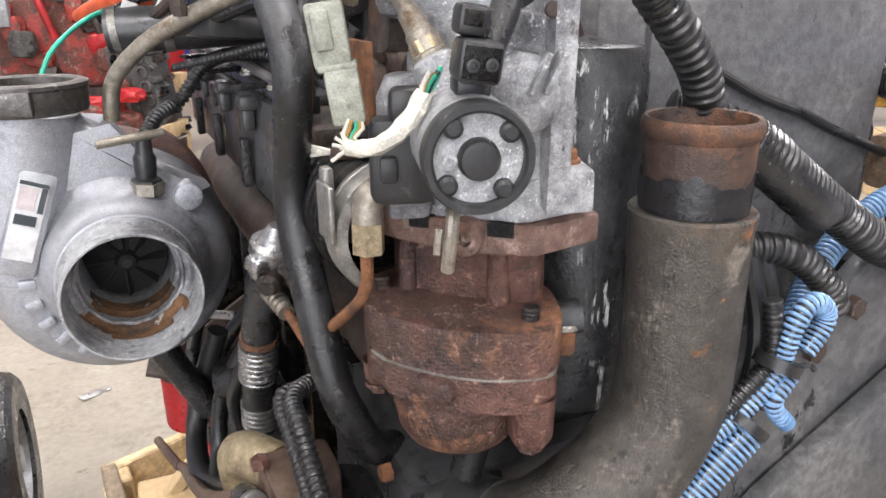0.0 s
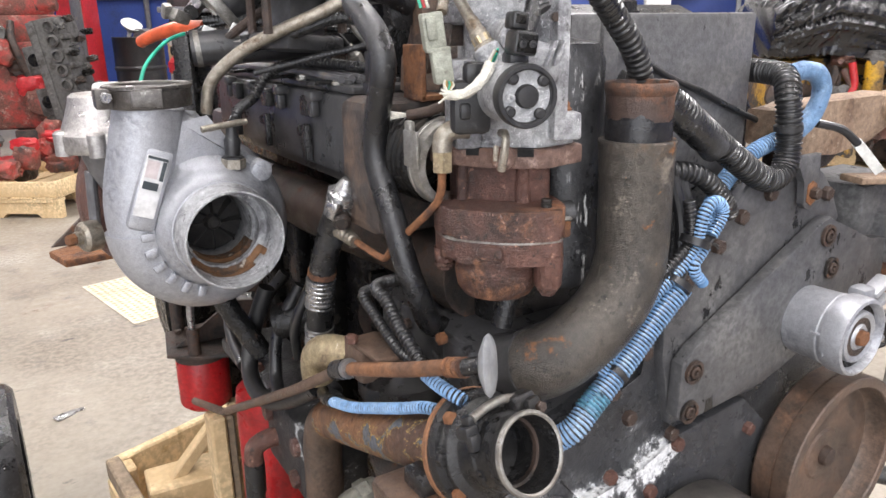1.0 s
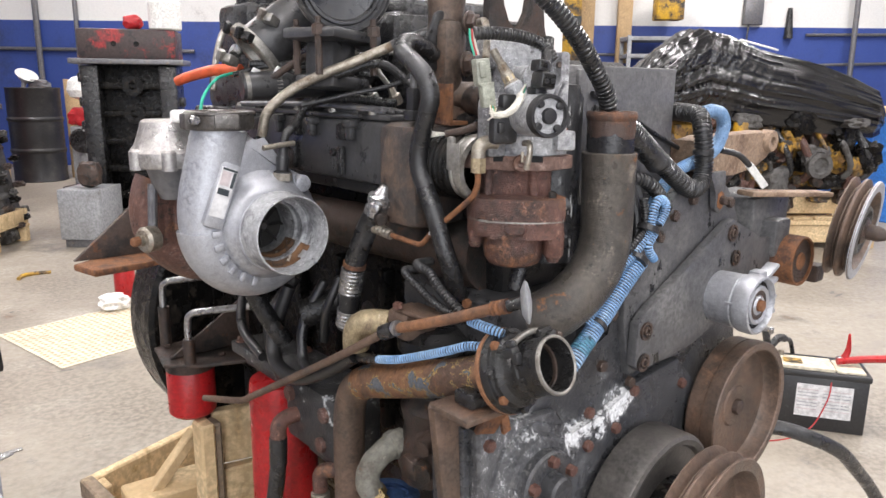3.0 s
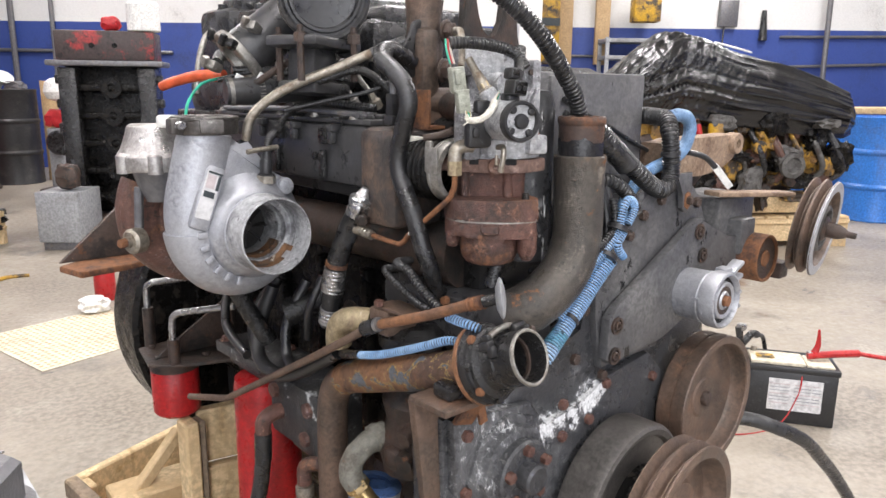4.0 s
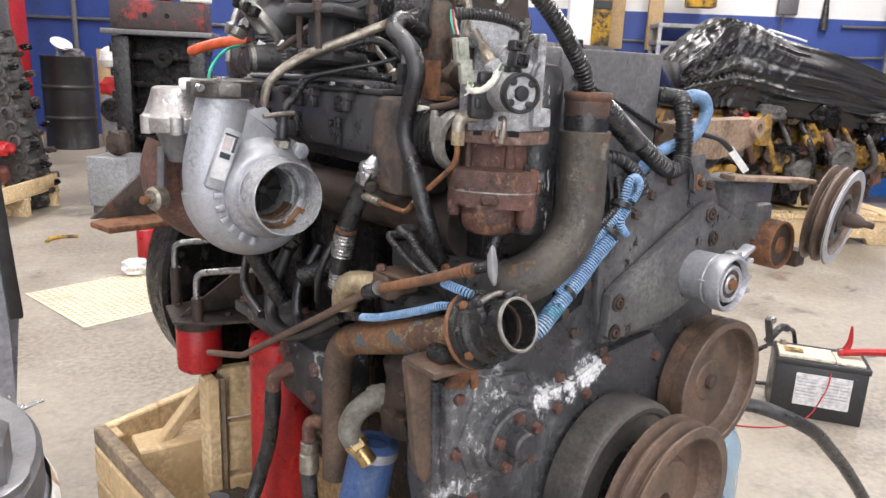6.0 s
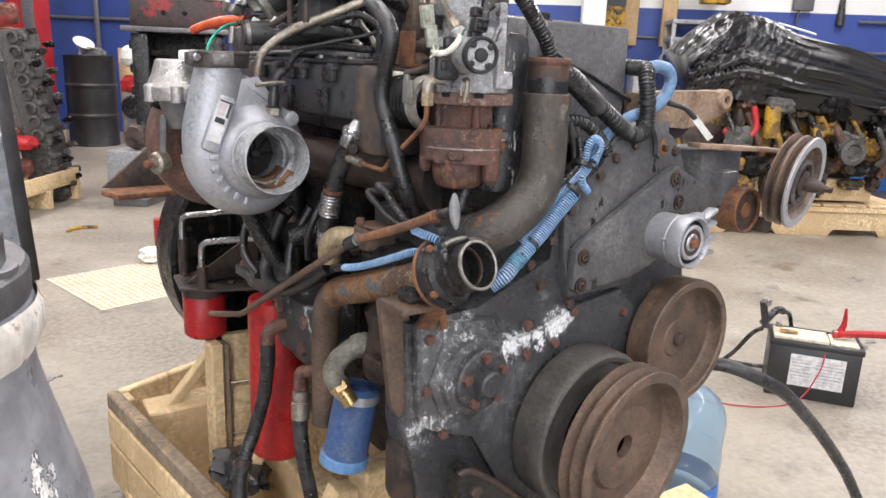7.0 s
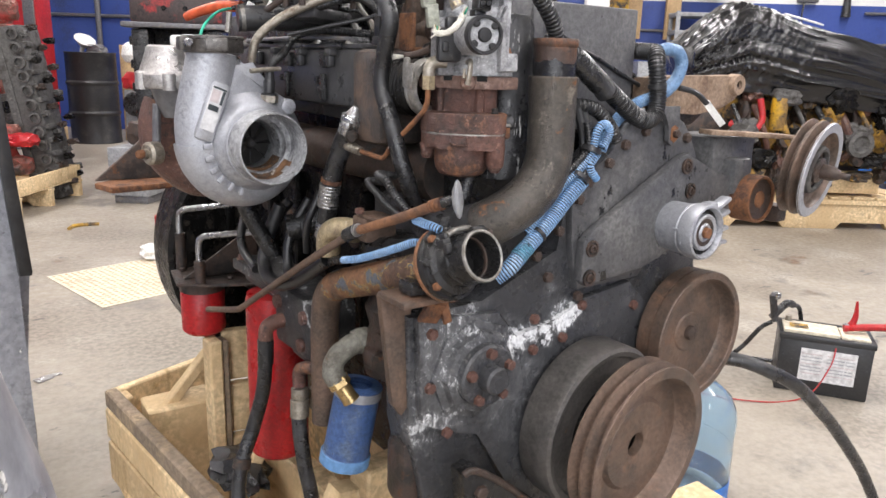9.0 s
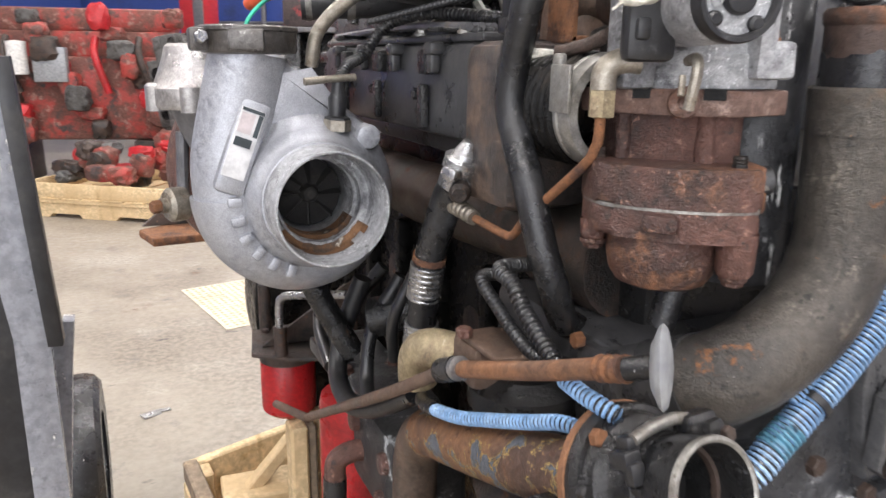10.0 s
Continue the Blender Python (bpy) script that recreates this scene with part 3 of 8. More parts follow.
def bolt(parent, p, axis, af=0.014, h=0.007, material="rust", washer=0.0, socket=False, name="bolt"):
    """A hexagon bolt head (or a socket head) standing on p."""
    key = (af, h, material, washer, socket)
    if key not in BOLTS:
        bm = B()
        if socket:
            lathe(bm, (0, 0, 0), (0, 0, 1), [(af * 0.55, 0), (af * 0.55, h * 0.85), (af * 0.48, h), (af * 0.3, h), (af * 0.28, h * 0.4), (0, h * 0.4)], 18)
        else:
            lathe(bm, (0, 0, 0), (0, 0, 1), [(af * 0.577, 0), (af * 0.577, h * 0.85), (af * 0.47, h), (0, h)], 6)
        if washer:
            lathe(bm, (0, 0, 0), (0, 0, 1), [(washer, -0.001), (washer, 0.0016), (washer * 0.93, 0.0022), (af * 0.3, 0.0022)], 20)
        bmesh.ops.recalc_face_normals(bm, faces=bm.faces)
        me = bpy.data.meshes.new(name)
        bm.to_mesh(me)
        bm.free()
        me.polygons.foreach_set("use_smooth", [True] * len(me.polygons))
        me.set_sharp_from_angle(angle=radians(30))
        me.materials.append(M[material])
        BOLTS[key] = me
    ob = new(name, BOLTS[key])
    ob.parent = parent
    spin = random.uniform(0, 60)
    ob.matrix_basis = ORIGIN[parent.name].inverted() @ Matrix.Translation(p) @ frame_of(axis) @ pose(0, 0, 0, 0, 0, spin)
    return ob


FRONT = (0, -1, 0)
LEFT = (-1, 0, 0)
UP = (0, 0, 1)


# ---- the shop: floor, walls, ceiling, lamps ----
def in_room(bm):
    bmesh.ops.transform(bm, matrix=ROOM, verts=bm.verts)
    return bm


bm = B()
box(bm, (0, 3.0, -0.1), (26, 20, 0.2), 0)
thing("floor", in_room(bm), "concrete", "stained light grey concrete workshop floor", "floor", kind="structure")
for nm, c, s in (("wall_north", (0, 10.5, 1.0), (26, 0.2, 2.0)), ("wall_west", (-9.1, 3, 1.0), (0.2, 14.6, 2.0)), ("wall_east", (9.1, 3, 1.0), (0.2, 14.6, 2.0))):
    low = thing(nm, in_room(box(B(), c, s, 0)), "wallblue", "workshop wall, dark blue paint below and white above", "wall", kind="structure")
    part("upper_wall", in_room(box(B(), (c[0], c[1], 3.5), (s[0], s[1], 3.0), 0)), "wallwhite", low)
# Opening behind the camera and its lamp are added to light the engine's front.
ws = thing("wall_south", in_room(box(box(B(), (-6.5, -4.6, 1.0), (9.0, 0.2, 2.0), 0), (7.0, -4.6, 1.0), (8.0, 0.2, 2.0), 0)), "wallblue", "unseen workshop wall with an opening added for front light", "wall", kind="structure")
part("upper_wall", in_room(box(box(box(B(), (-6.5, -4.6, 3.5), (9.0, 0.2, 3.0), 0), (7.0, -4.6, 3.5), (8.0, 0.2, 3.0), 0), (0.5, -4.6, 4.4), (5.0, 0.2, 1.2), 0)), "wallwhite", ws)
dl = bpy.data.lights.new("added_front_fill", "AREA")
dl.shape, dl.size, dl.size_y, dl.energy, dl.color = "RECTANGLE", 4.9, 3.7, 190.0, (0.93, 0.94, 1.0)
new("added_front_fill", dl).matrix_basis = ROOM @ pose(0.5, -4.45, 1.95, 90, 0, 0)
thing("ceiling", in_room(box(B(), (0, 3, 5.05), (26, 20, 0.1), 0)), "wallwhite", "white painted workshop ceiling", "ceiling", kind="structure")
# Unseen fixtures, assumed as the source of the soft overhead light.
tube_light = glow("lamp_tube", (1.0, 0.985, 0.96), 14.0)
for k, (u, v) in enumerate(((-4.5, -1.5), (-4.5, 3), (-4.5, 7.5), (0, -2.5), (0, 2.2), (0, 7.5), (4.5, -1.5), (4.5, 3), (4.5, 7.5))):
    r = root("assumed_ceiling_light", ROOM @ Vector((u, v, 4.9)), "assumed fluorescent ceiling light with two tubes, out of view", "ceiling light", "ceiling lights")
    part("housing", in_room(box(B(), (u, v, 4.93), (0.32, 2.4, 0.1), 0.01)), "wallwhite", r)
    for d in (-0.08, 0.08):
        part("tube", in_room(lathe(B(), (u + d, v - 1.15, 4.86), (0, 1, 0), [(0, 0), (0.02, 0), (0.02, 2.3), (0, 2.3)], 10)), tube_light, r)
    # Added area lamp below each fixture, stronger towards the right side.
    la = bpy.data.lights.new("assumed_ceiling_fill", "AREA")
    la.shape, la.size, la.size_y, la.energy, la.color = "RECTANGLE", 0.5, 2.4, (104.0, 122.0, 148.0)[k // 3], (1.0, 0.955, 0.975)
    lo = new("assumed_ceiling_fill", la)
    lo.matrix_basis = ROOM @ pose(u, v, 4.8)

# ---- the engine ----
engine = root("diesel_engine", ENGINE, "black six-cylinder diesel engine with rusty fittings in a crate", "engine")
E = engine


def pt(name, bm, material, label="", parent=None, sharp=32.0):
    return part(name, bm, material, parent or E, label, sharp)


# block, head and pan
# Near-black block, head and ribs also paint the shade behind the fittings.
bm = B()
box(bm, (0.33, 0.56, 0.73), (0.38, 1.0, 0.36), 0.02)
block = pt("engine_block", bm, "greaseshade", "black oily cast iron block")
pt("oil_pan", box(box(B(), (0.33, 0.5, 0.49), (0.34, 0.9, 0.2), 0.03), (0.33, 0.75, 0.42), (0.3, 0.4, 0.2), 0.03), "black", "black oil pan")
head = pt("cylinder_head", box(B(), (0.33, 0.58, 1.0), (0.36, 0.98, 0.2), 0.015), "greaseshade")
pt("valve_cover", box(box(B(), (0.32, 0.6, 1.15), (0.3, 0.95, 0.1), 0.03), (0.32, 0.6, 1.105), (0.34, 0.98, 0.02), 0.006), "black")
for k, (y, z) in enumerate(((0.42, 1.27), (0.58, 1.3), (0.74, 1.31), (0.9, 1.32))):
    pt("rocker_cover", rough_up(box(box(B(), (0.31, y, z - 0.07), (0.3, 0.14, 0.14), 0.02), (0.3, y, z), (0.2, 0.1, 0.05), 0.015), 0.003, 22), "blacksatin", "black rocker cover with oily grime" if k == 0 else "")
    for x in (0.2, 0.4):
        bolt(E, (x, y + 0.03, z + 0.002), UP, 0.018, 0.012, "black", washer=0.013)
    pt("injector_line", tube(B(), [(0.1, y - 0.04, 1.15), (0.115, y - 0.03, 1.22), (0.15, y, 1.27), (0.2, y + 0.01, 1.28)], 0.006, 10), ("black", "dullsteel")[k % 2])
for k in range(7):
    pt("block_rib", box(B(), (0.135, 0.2 + 0.13 * k, 0.76), (0.03, 0.018, 0.26), 0.006), "greaseshade", parent=block)
for k in range(6):
    pt("core_plug", drum_of(B(), (0.145, 0.26 + 0.13 * k, 0.8), LEFT, 0.024, -0.01, 0.006, 0.003, 24), "rustdark", parent=block)

# gear housing, its cover and plates on the front
housing = pt("gear_housing", prism(B(), [(0.004, 0.79), (0.012, 0.63), (0.04, 0.50), (0.09, 0.42), (0.24, 0.36), (0.48, 0.36), (0.6, 0.5), (0.62, 0.72), (0.566, 0.96), (0.535, 0.995), (0.51, 1.018), (0.395, 1.015), (0.365, 0.985), (0.31, 0.95), (0.275, 0.93), (0.268, 0.84), (0.16, 0.806), (0.13, 0.785)], 0.014, 0.07, 0.004), "crusted", "black front gear housing with white corrosion streaks")
cover = pt("gear_cover", prism(B(), [(0.014, 0.787), (0.022, 0.64), (0.07, 0.612), (0.12, 0.6), (0.2, 0.46), (0.3, 0.4), (0.44, 0.42), (0.5, 0.52), (0.5, 0.7), (0.42, 0.775), (0.31, 0.764), (0.285, 0.748), (0.257, 0.738), (0.215, 0.735), (0.18, 0.728), (0.15, 0.772)], 0.0, 0.016, 0.003), "crusted", "black front cover with chalky white corrosion", housing)
# accessory drive cover: stepped eight-sided boss with a round cap
c = Vector((0.107, 0.0, 0.70))
bm = B()
lathe(bm, c + Vector((0, 0.004, 0)), FRONT, [(0.074, 0), (0.072, 0.008), (0.062, 0.011), (0.058, 0.02), (0.05, 0.023), (0, 0.023)], 8)
pt("drive_boss", bm, "crusted", "eight-sided boss crusted white", housing)
cap = pt("drive_cap", lathe(lathe(B(), c, FRONT, [(0.044, 0.018), (0.044, 0.03), (0.041, 0.033), (0.02, 0.033)], 36), c, FRONT, [(0.02, 0.032), (0.019, 0.05), (0.016, 0.053), (0, 0.053)], 28), "crusted", "round cover with a domed middle", housing)
for k in range(5):
    a = radians(20 + 72 * k)
    bolt(cap, c + Vector((0.034 * math.cos(a), -0.033, 0.034 * math.sin(a))), FRONT, 0.013, 0.009, "rust")
for x, z in ((0.033, 0.765), (0.032, 0.69), (0.062, 0.618), (0.212, 0.752), (0.213, 0.705), (0.272, 0.712), (0.309, 0.756), (0.43, 0.735)):
    bolt(housing, (x, 0.0, z), FRONT, 0.0135, 0.008, "rust")
# upper plate with bolts round its edge
upper = pt("upper_plate", prism(B(), [(0.282, 0.856), (0.277, 0.913), (0.288, 0.94), (0.352, 0.982), (0.371, 1.008), (0.388, 1.022), (0.4, 1.0255), (0.507, 1.0265), (0.518, 1.0215), (0.539, 0.9995), (0.56, 0.966), (0.5, 0.85), (0.44, 0.78), (0.3, 0.78)], 0.002, 0.016, 0.002), "plate", "flat black steel plate with oily patches", housing)
for x, z in ((0.287, 0.918), (0.304, 0.942), (0.345, 0.967), (0.3773, 0.9925), (0.4212, 1.011), (0.5241, 0.9975), (0.251, 0.876), (0.21, 0.845), (0.225, 0.886), (0.3, 0.771), (0.235, 0.81)):
    bolt(upper, (x, 0.002, z), FRONT, 0.014, 0.008, "rustdark")
# slanted bracket plate with an arm for the idler
brk = pt("bracket_plate", prism(B(), [(0.289, 0.858), (0.305, 0.872), (0.5, 0.972), (0.515, 0.975), (0.53, 0.965), (0.6, 0.935), (0.66, 0.93), (0.66, 0.865), (0.6, 0.86), (0.52, 0.83), (0.425, 0.8), (0.3, 0.79), (0.287, 0.8)], -0.016, -0.001, 0.002), "plate", "slanted black steel bracket plate, worn bright along its edge")
for x, z in ((0.305, 0.847), (0.303, 0.803), (0.51, 0.955), (0.525, 0.915)):
    pt("bolt_recess", lathe(B(), (x, -0.0165, z), FRONT, [(0.0125, 0), (0.0125, 0.003), (0.009, 0.003), (0.009, 0)], 24), "rustdark", parent=brk)
    bolt(brk, (x, -0.016, z), FRONT, 0.012, 0.005, "rustdark", socket=True)

# belt tensioner
TN = (0.4845, -0.018, 0.8635)
ten = pt("belt_tensioner", lathe(B(), TN, FRONT, [(0.0375, -0.004), (0.0385, 0.0), (0.0395, 0.032), (0.0402, 0.034), (0.0402, 0.037), (0.0392, 0.038), (0.0392, 0.042), (0.0428, 0.044), (0.0432, 0.046), (0.0432, 0.06), (0.0415, 0.0655), (0.0385, 0.0665), (0.036, 0.062), (0.035, 0.0575), (0.029, 0.0575), (0.028, 0.0625), (0.0255, 0.064), (0.022, 0.0615), (0.0145, 0.0605), (0.0125, 0.0635), (0.0095, 0.063), (0.009, 0.055), (0, 0.055)], 64), "alu", "dull grey aluminium belt tensioner with ringed face")
# Dark rings paint shade into the shallow grooves of the face.
pt("face_groove", lathe(B(), TN, FRONT, [(0.0288, 0.0579), (0.0352, 0.0579)], 48), "greaseshade", parent=ten)
pt("face_groove", lathe(B(), TN, FRONT, [(0.0148, 0.0612), (0.0215, 0.0618)], 40), "rustdark", parent=ten)
pt("cast_rib", box(box(B(), (0.4445, -0.058, 0.868), (0.004, 0.016, 0.004), 0.001), (0.4445, -0.066, 0.858), (0.004, 0.003, 0.022), 0.001), "alu", parent=ten)
pt("tensioner_arm", box(box(B(), (0.53, -0.052, 0.868), (0.024, 0.022, 0.07), 0.006), (0.557, -0.052, 0.85), (0.008, 0.02, 0.045), 0.003), "alu", "cast arm with fingers", ten)
for z0, z1 in ((0.897, 0.902), (0.878, 0.884), (0.856, 0.858), (0.836, 0.836)):
    pt("finger", box(B(), (0.553, -0.056, (z0 + z1) / 2), (0.036, 0.02, 0.0075), 0.003, pose(0, 0, 0, 0, -12 + 400 * (0.868 - z0), 0)), "alu", parent=ten)
bolt(ten, (0.4845, -0.073, 0.8635), FRONT, 0.016, 0.014, "rustbright")


CRANK = Vector((0.3145, 0.0, 0.577))
AXC = Vector((0.06, -1, -0.03)).normalized()


def sheave(name, c, axis, r, h, flanges, deep, rim, web, disc, bore, material, label):
    """A cast belt pulley from c along axis: thin flanges with V grooves between, a flat front rim, a sunk web and a raised disc round the bore."""
    prof = [(bore, 0.004), (r - 0.02, 0.004), (r - 0.016, 0)]
    step = h / (flanges - 1)
    for k in range(flanges):
        z = k * step
        if k:
            prof += [(r - deep, z - step * 0.5 + 0.0012), (r - 0.002, z - 0.003)]
        prof += [(r, max(0.0, z - 0.002)), (r, z if k == flanges - 1 else z + 0.002)]
        if k < flanges - 1:
            prof += [(r - 0.002, z + 0.003), (r - deep, z + step * 0.5 - 0.0012)]
    prof += [(r - 0.001, h + 0.001), (r - rim, h + 0.001), (r - rim - 0.0015, h - 0.001), (r - rim - 0.004, h - web * 0.75), (r - rim - 0.009, h - web), (disc + 0.006, h - web - 0.001), (disc + 0.002, h - web + 0.003), (disc, h - web + 0.006), (bore + 0.004, h - web + 0.006), (bore, h - web + 0.004), (bore, 0.004)]
    return pt(name, lathe(B(), c, axis, prof, 72), material, label)


damper = pt("vibration_damper", lathe(B(), CRANK, AXC, [(0.05, 0), (0.122, 0.002), (0.127, 0.005), (0.129, 0.01), (0.129, 0.054), (0.127, 0.059), (0.122, 0.062), (0.114, 0.06), (0.11, 0.054), (0.06, 0.056), (0, 0.056)], 80), "damper", "heavy dark ring damper, greasy and rust-flecked")
sheave("crank_pulley", CRANK + AXC * 0.098, AXC, 0.1285, 0.044, 3, 0.014, 0.0165, 0.03, 0.066, 0.0185, "rustpulley", "rusty brown crankshaft pulley with belt grooves and a dished face")
# Near-black hub paints the shade down the pulley's bore.
pt("pulley_hub", lathe(B(), CRANK + AXC * 0.05, AXC, [(0.07, 0), (0.07, 0.05), (0.03, 0.052), (0.0186, 0.05), (0.018, 0.02), (0, 0.02)], 40), "greaseshade", "dark hub behind the pulley")
fanp = pt("fan_pulley", lathe(B(), (0.547, -0.004, 0.674), FRONT, [(0.012, 0), (0.1, 0), (0.105, 0.002), (0.1085, 0.006), (0.109, 0.024), (0.1095, 0.028), (0.1075, 0.0285), (0.1075, 0.0305), (0.11, 0.031), (0.1104, 0.034), (0.1104, 0.05), (0.109, 0.052), (0.0985, 0.052), (0.097, 0.05), (0.0955, 0.03), (0.092, 0.025), (0.034, 0.024), (0.031, 0.0265), (0.018, 0.0275), (0.012, 0.0275), (0.012, 0)], 80), "rustpulley", "wide flat rusty fan pulley with a dished face")
pt("fan_hub", lathe(B(), (0.547, -0.02, 0.674), FRONT, [(0.012, 0), (0.0125, 0.016), (0.011, 0.02), (0.006, 0.022), (0, 0.022)], 28), "rustdark", parent=fanp)
# roller and idler on the arm
rol = pt("belt_roller", lathe(B(), (0.68, -0.008, 0.893), FRONT, [(0.0, 0), (0.039, 0), (0.0405, 0.002), (0.0405, 0.042), (0.0395, 0.044), (0.036, 0.044), (0.035, 0.04), (0.014, 0.039), (0.012, 0.042), (0, 0.042)], 48), "rustbright", "rusty cylindrical belt roller with a dark end")
pt("roller_end", lathe(B(), (0.68, -0.008, 0.893), FRONT, [(0.0345, 0.0405), (0.0145, 0.0396)], 40), "rustdark", parent=rol)
pt("roller_arm", prism(B(), [(0.655, 0.925), (0.7, 0.92), (0.76, 0.885), (0.775, 0.866), (0.765, 0.85), (0.74, 0.848), (0.68, 0.862), (0.65, 0.87)], 0.0, 0.018, 0.003), "rustdark", "dark steel arm behind the roller")
pt("arm_foot", box(B(), (0.752, -0.028, 0.862), (0.032, 0.05, 0.03), 0.004), "rustdark", "square rusty foot of the arm")
pt("idler_bar", box(B(), (0.672, -0.016, 1.0), (0.18, 0.034, 0.008), 0.002, pose(0, 0, 0, 0, 3, -16)), "palerust", "flat steel bar to the idler")
AXI = Vector((0.143, -0.981, -0.134)).normalized()
IDL = Vector((0.718, -0.125, 0.9496)) - AXI * 0.036
idl = sheave("idler_pulley", IDL, AXI, 0.0785, 0.035, 3, 0.012, 0.0155, 0.014, 0.026, 0.01, "rustpulley", "rusty idler pulley with a bare grey rim")
pt("rim", lathe(B(), IDL, AXI, [(0.0628, 0.034), (0.063, 0.0368), (0.0772, 0.0368), (0.0782, 0.0355), (0.0788, 0.033)], 64), "alu", "bare grey rim", idl)
pt("hub_ring", lathe(B(), IDL, AXI, [(0.04, 0.021), (0.039, 0.031), (0.036, 0.034), (0.032, 0.034), (0.03, 0.028)], 44), "headcast", parent=idl)
pt("spindle", lathe(B(), IDL, AXI, [(0.022, 0.022), (0.021, 0.034), (0.0165, 0.037), (0.0125, 0.038), (0.012, 0.054), (0.008, 0.064), (0.0055, 0.067), (0.005, 0.08), (0, 0.081)], 24), "rustdark", parent=idl)
pt("idler_box", box(box(B(), (0.665, 0.05, 0.945), (0.12, 0.1, 0.1), 0.006), (0.66, 0.0, 0.93), (0.05, 0.05, 0.06), 0.006), "plate", "black accessory box behind the idler")
# rusty lifting bracket with a hole
bm = prism(B(), [(0.47, 1.088), (0.52, 1.093), (0.66, 1.0945), (0.69, 1.096), (0.707, 1.087), (0.7146, 1.069), (0.6954, 1.052), (0.655, 1.037), (0.622, 1.035), (0.582, 1.031), (0.535, 1.033), (0.5, 1.04), (0.47, 1.05)], 0.03, 0.075, 0.008)
lb = pt("side_bracket", rough_up(bm, 0.0015, 30), "palerust", "thick pale rusty bracket with an eye")
pt("bracket_web", prism(B(), [(0.5, 1.06), (0.56, 1.058), (0.62, 1.05), (0.64, 1.038), (0.6, 1.012), (0.5, 1.0)], 0.045, 0.07, 0.006), "rustdark", parent=lb)
pt("eye", lathe(B(), (0.688, 0.029, 1.08), FRONT, [(0.0075, -0.01), (0.0075, 0.008), (0.0165, 0.008), (0.018, 0.005), (0.0185, -0.01)], 28), "palerust", parent=lb)
# Dark disc stands in for the shade of the open eye.
pt("eye_hole", lathe(B(), (0.688, 0.0285, 1.08), FRONT, [(0.0074, 0), (0.0074, 0.001), (0, 0.001)], 20), "greaseshade", parent=lb)
ht = pt("hanger_tab", prism(B(), [(0.462, 0.996), (0.468, 0.99), (0.4745, 0.988), (0.481, 0.99), (0.4865, 0.996), (0.4865, 1.02), (0.4845, 1.048), (0.445, 1.048), (0.447, 1.036), (0.461, 1.02)], -0.012, -0.004, 0.0015), "plate", "grey strap with a rusty slotted end")
pt("strap_rust", prism(B(), [(0.4665, 0.998), (0.4745, 0.993), (0.4825, 0.998), (0.4825, 1.016), (0.4745, 1.02), (0.4665, 1.016)], -0.0135, -0.0115, 0.0008), "rustbright", parent=ht)
bolt(ht, (0.4748, -0.0135, 1.007), FRONT, 0.011, 0.008, "rustdark")

# tall black box (module mount) behind the riser pipe
modbox = pt("module_box", box(box(B(), (0.33, 0.115, 1.1), (0.26, 0.1, 0.18), 0.004), (0.245, 0.075, 1.12), (0.02, 0.03, 0.13), 0.003), "boxplate", "flat black steel box with dark drips and a bolt on top")
bolt(modbox, (0.285, 0.085, 1.19), UP, 0.02, 0.012, "black", washer=0.014)
pt("filter_head", lathe(B(), (0.19, 0.06, 0.95), UP, [(0, 0), (0.035, 0), (0.035, 0.2), (0.03, 0.215), (0, 0.22)], 32), "chalkrun", "black canister with chalky runs")
pt("box_cable", tube(B(), [(0.262, 0.06, 1.155), (0.29, 0.0618, 1.1458), (0.331, 0.0615, 1.1275), (0.375, 0.0615, 1.1133), (0.4152, 0.0615, 1.0969), (0.4762, 0.06, 1.0745)], 0.0034, 10, 0.006), "loom", "thin black cable across the box")
pt("rear_housing", box(B(), (0.2, 0.12, 1.0), (0.16, 0.1, 0.26), 0.012), "black")

# riser: big bare steel pipe with an elbow
line = [(0.2085, -0.013, 1.085), (0.209, -0.013, 1.05), (0.2095, -0.0135, 1.005), (0.2066, -0.0145, 0.98), (0.1955, -0.015, 0.955), (0.1738, -0.0155, 0.934), (0.146, -0.014, 0.9175), (0.1275, -0.0105, 0.9085), (0.1175, -0.001, 0.9005), (0.1128, 0.015, 0.892), (0.1125, 0.035, 0.8825)]
riser = pt("riser_pipe", tube(B(), line, 0.0312, 40, 0.008, cap=False), "pipe", "big weathered steel riser pipe with a wide elbow")
pt("pipe_socket", tube(B(), [(0.1155, 0.003, 0.898), (0.1128, 0.015, 0.892), (0.1124, 0.035, 0.8825), (0.1118, 0.06, 0.872)], 0.0326, 32, 0.006), "castgrey", "black cast socket that takes the pipe", riser)
RT = Vector((0.2075, -0.0135, 0))
pt("pipe_collar", lathe(B(), RT + Vector((0, 0, 1.06)), UP, [(0.0311, 0.0), (0.0318, 0.02), (0.0325, 0.0235), (0.0325, 0.0275), (0.0312, 0.029), (0.0275, 0.0285)], 48), "pipe", "thicker belled end of the lower pipe", riser)
pt("pipe_top", lathe(B(), RT + Vector((0, 0, 1.084)), UP, [(0.0276, 0), (0.0276, 0.041), (0.0287, 0.0425), (0.0297, 0.046), (0.0294, 0.0495), (0.028, 0.0515), (0.0262, 0.051), (0.0252, 0.048), (0.0252, -0.03), (0, -0.03)], 52), "piperust", "dark upper end of the pipe with an orange rust band", riser)
bm = lathe(B(), RT + Vector((0, 0, 1.084)), UP, [(0.0278, 0.002), (0.0279, 0.012), (0.0279, 0.02), (0.0277, 0.0235)], 72)
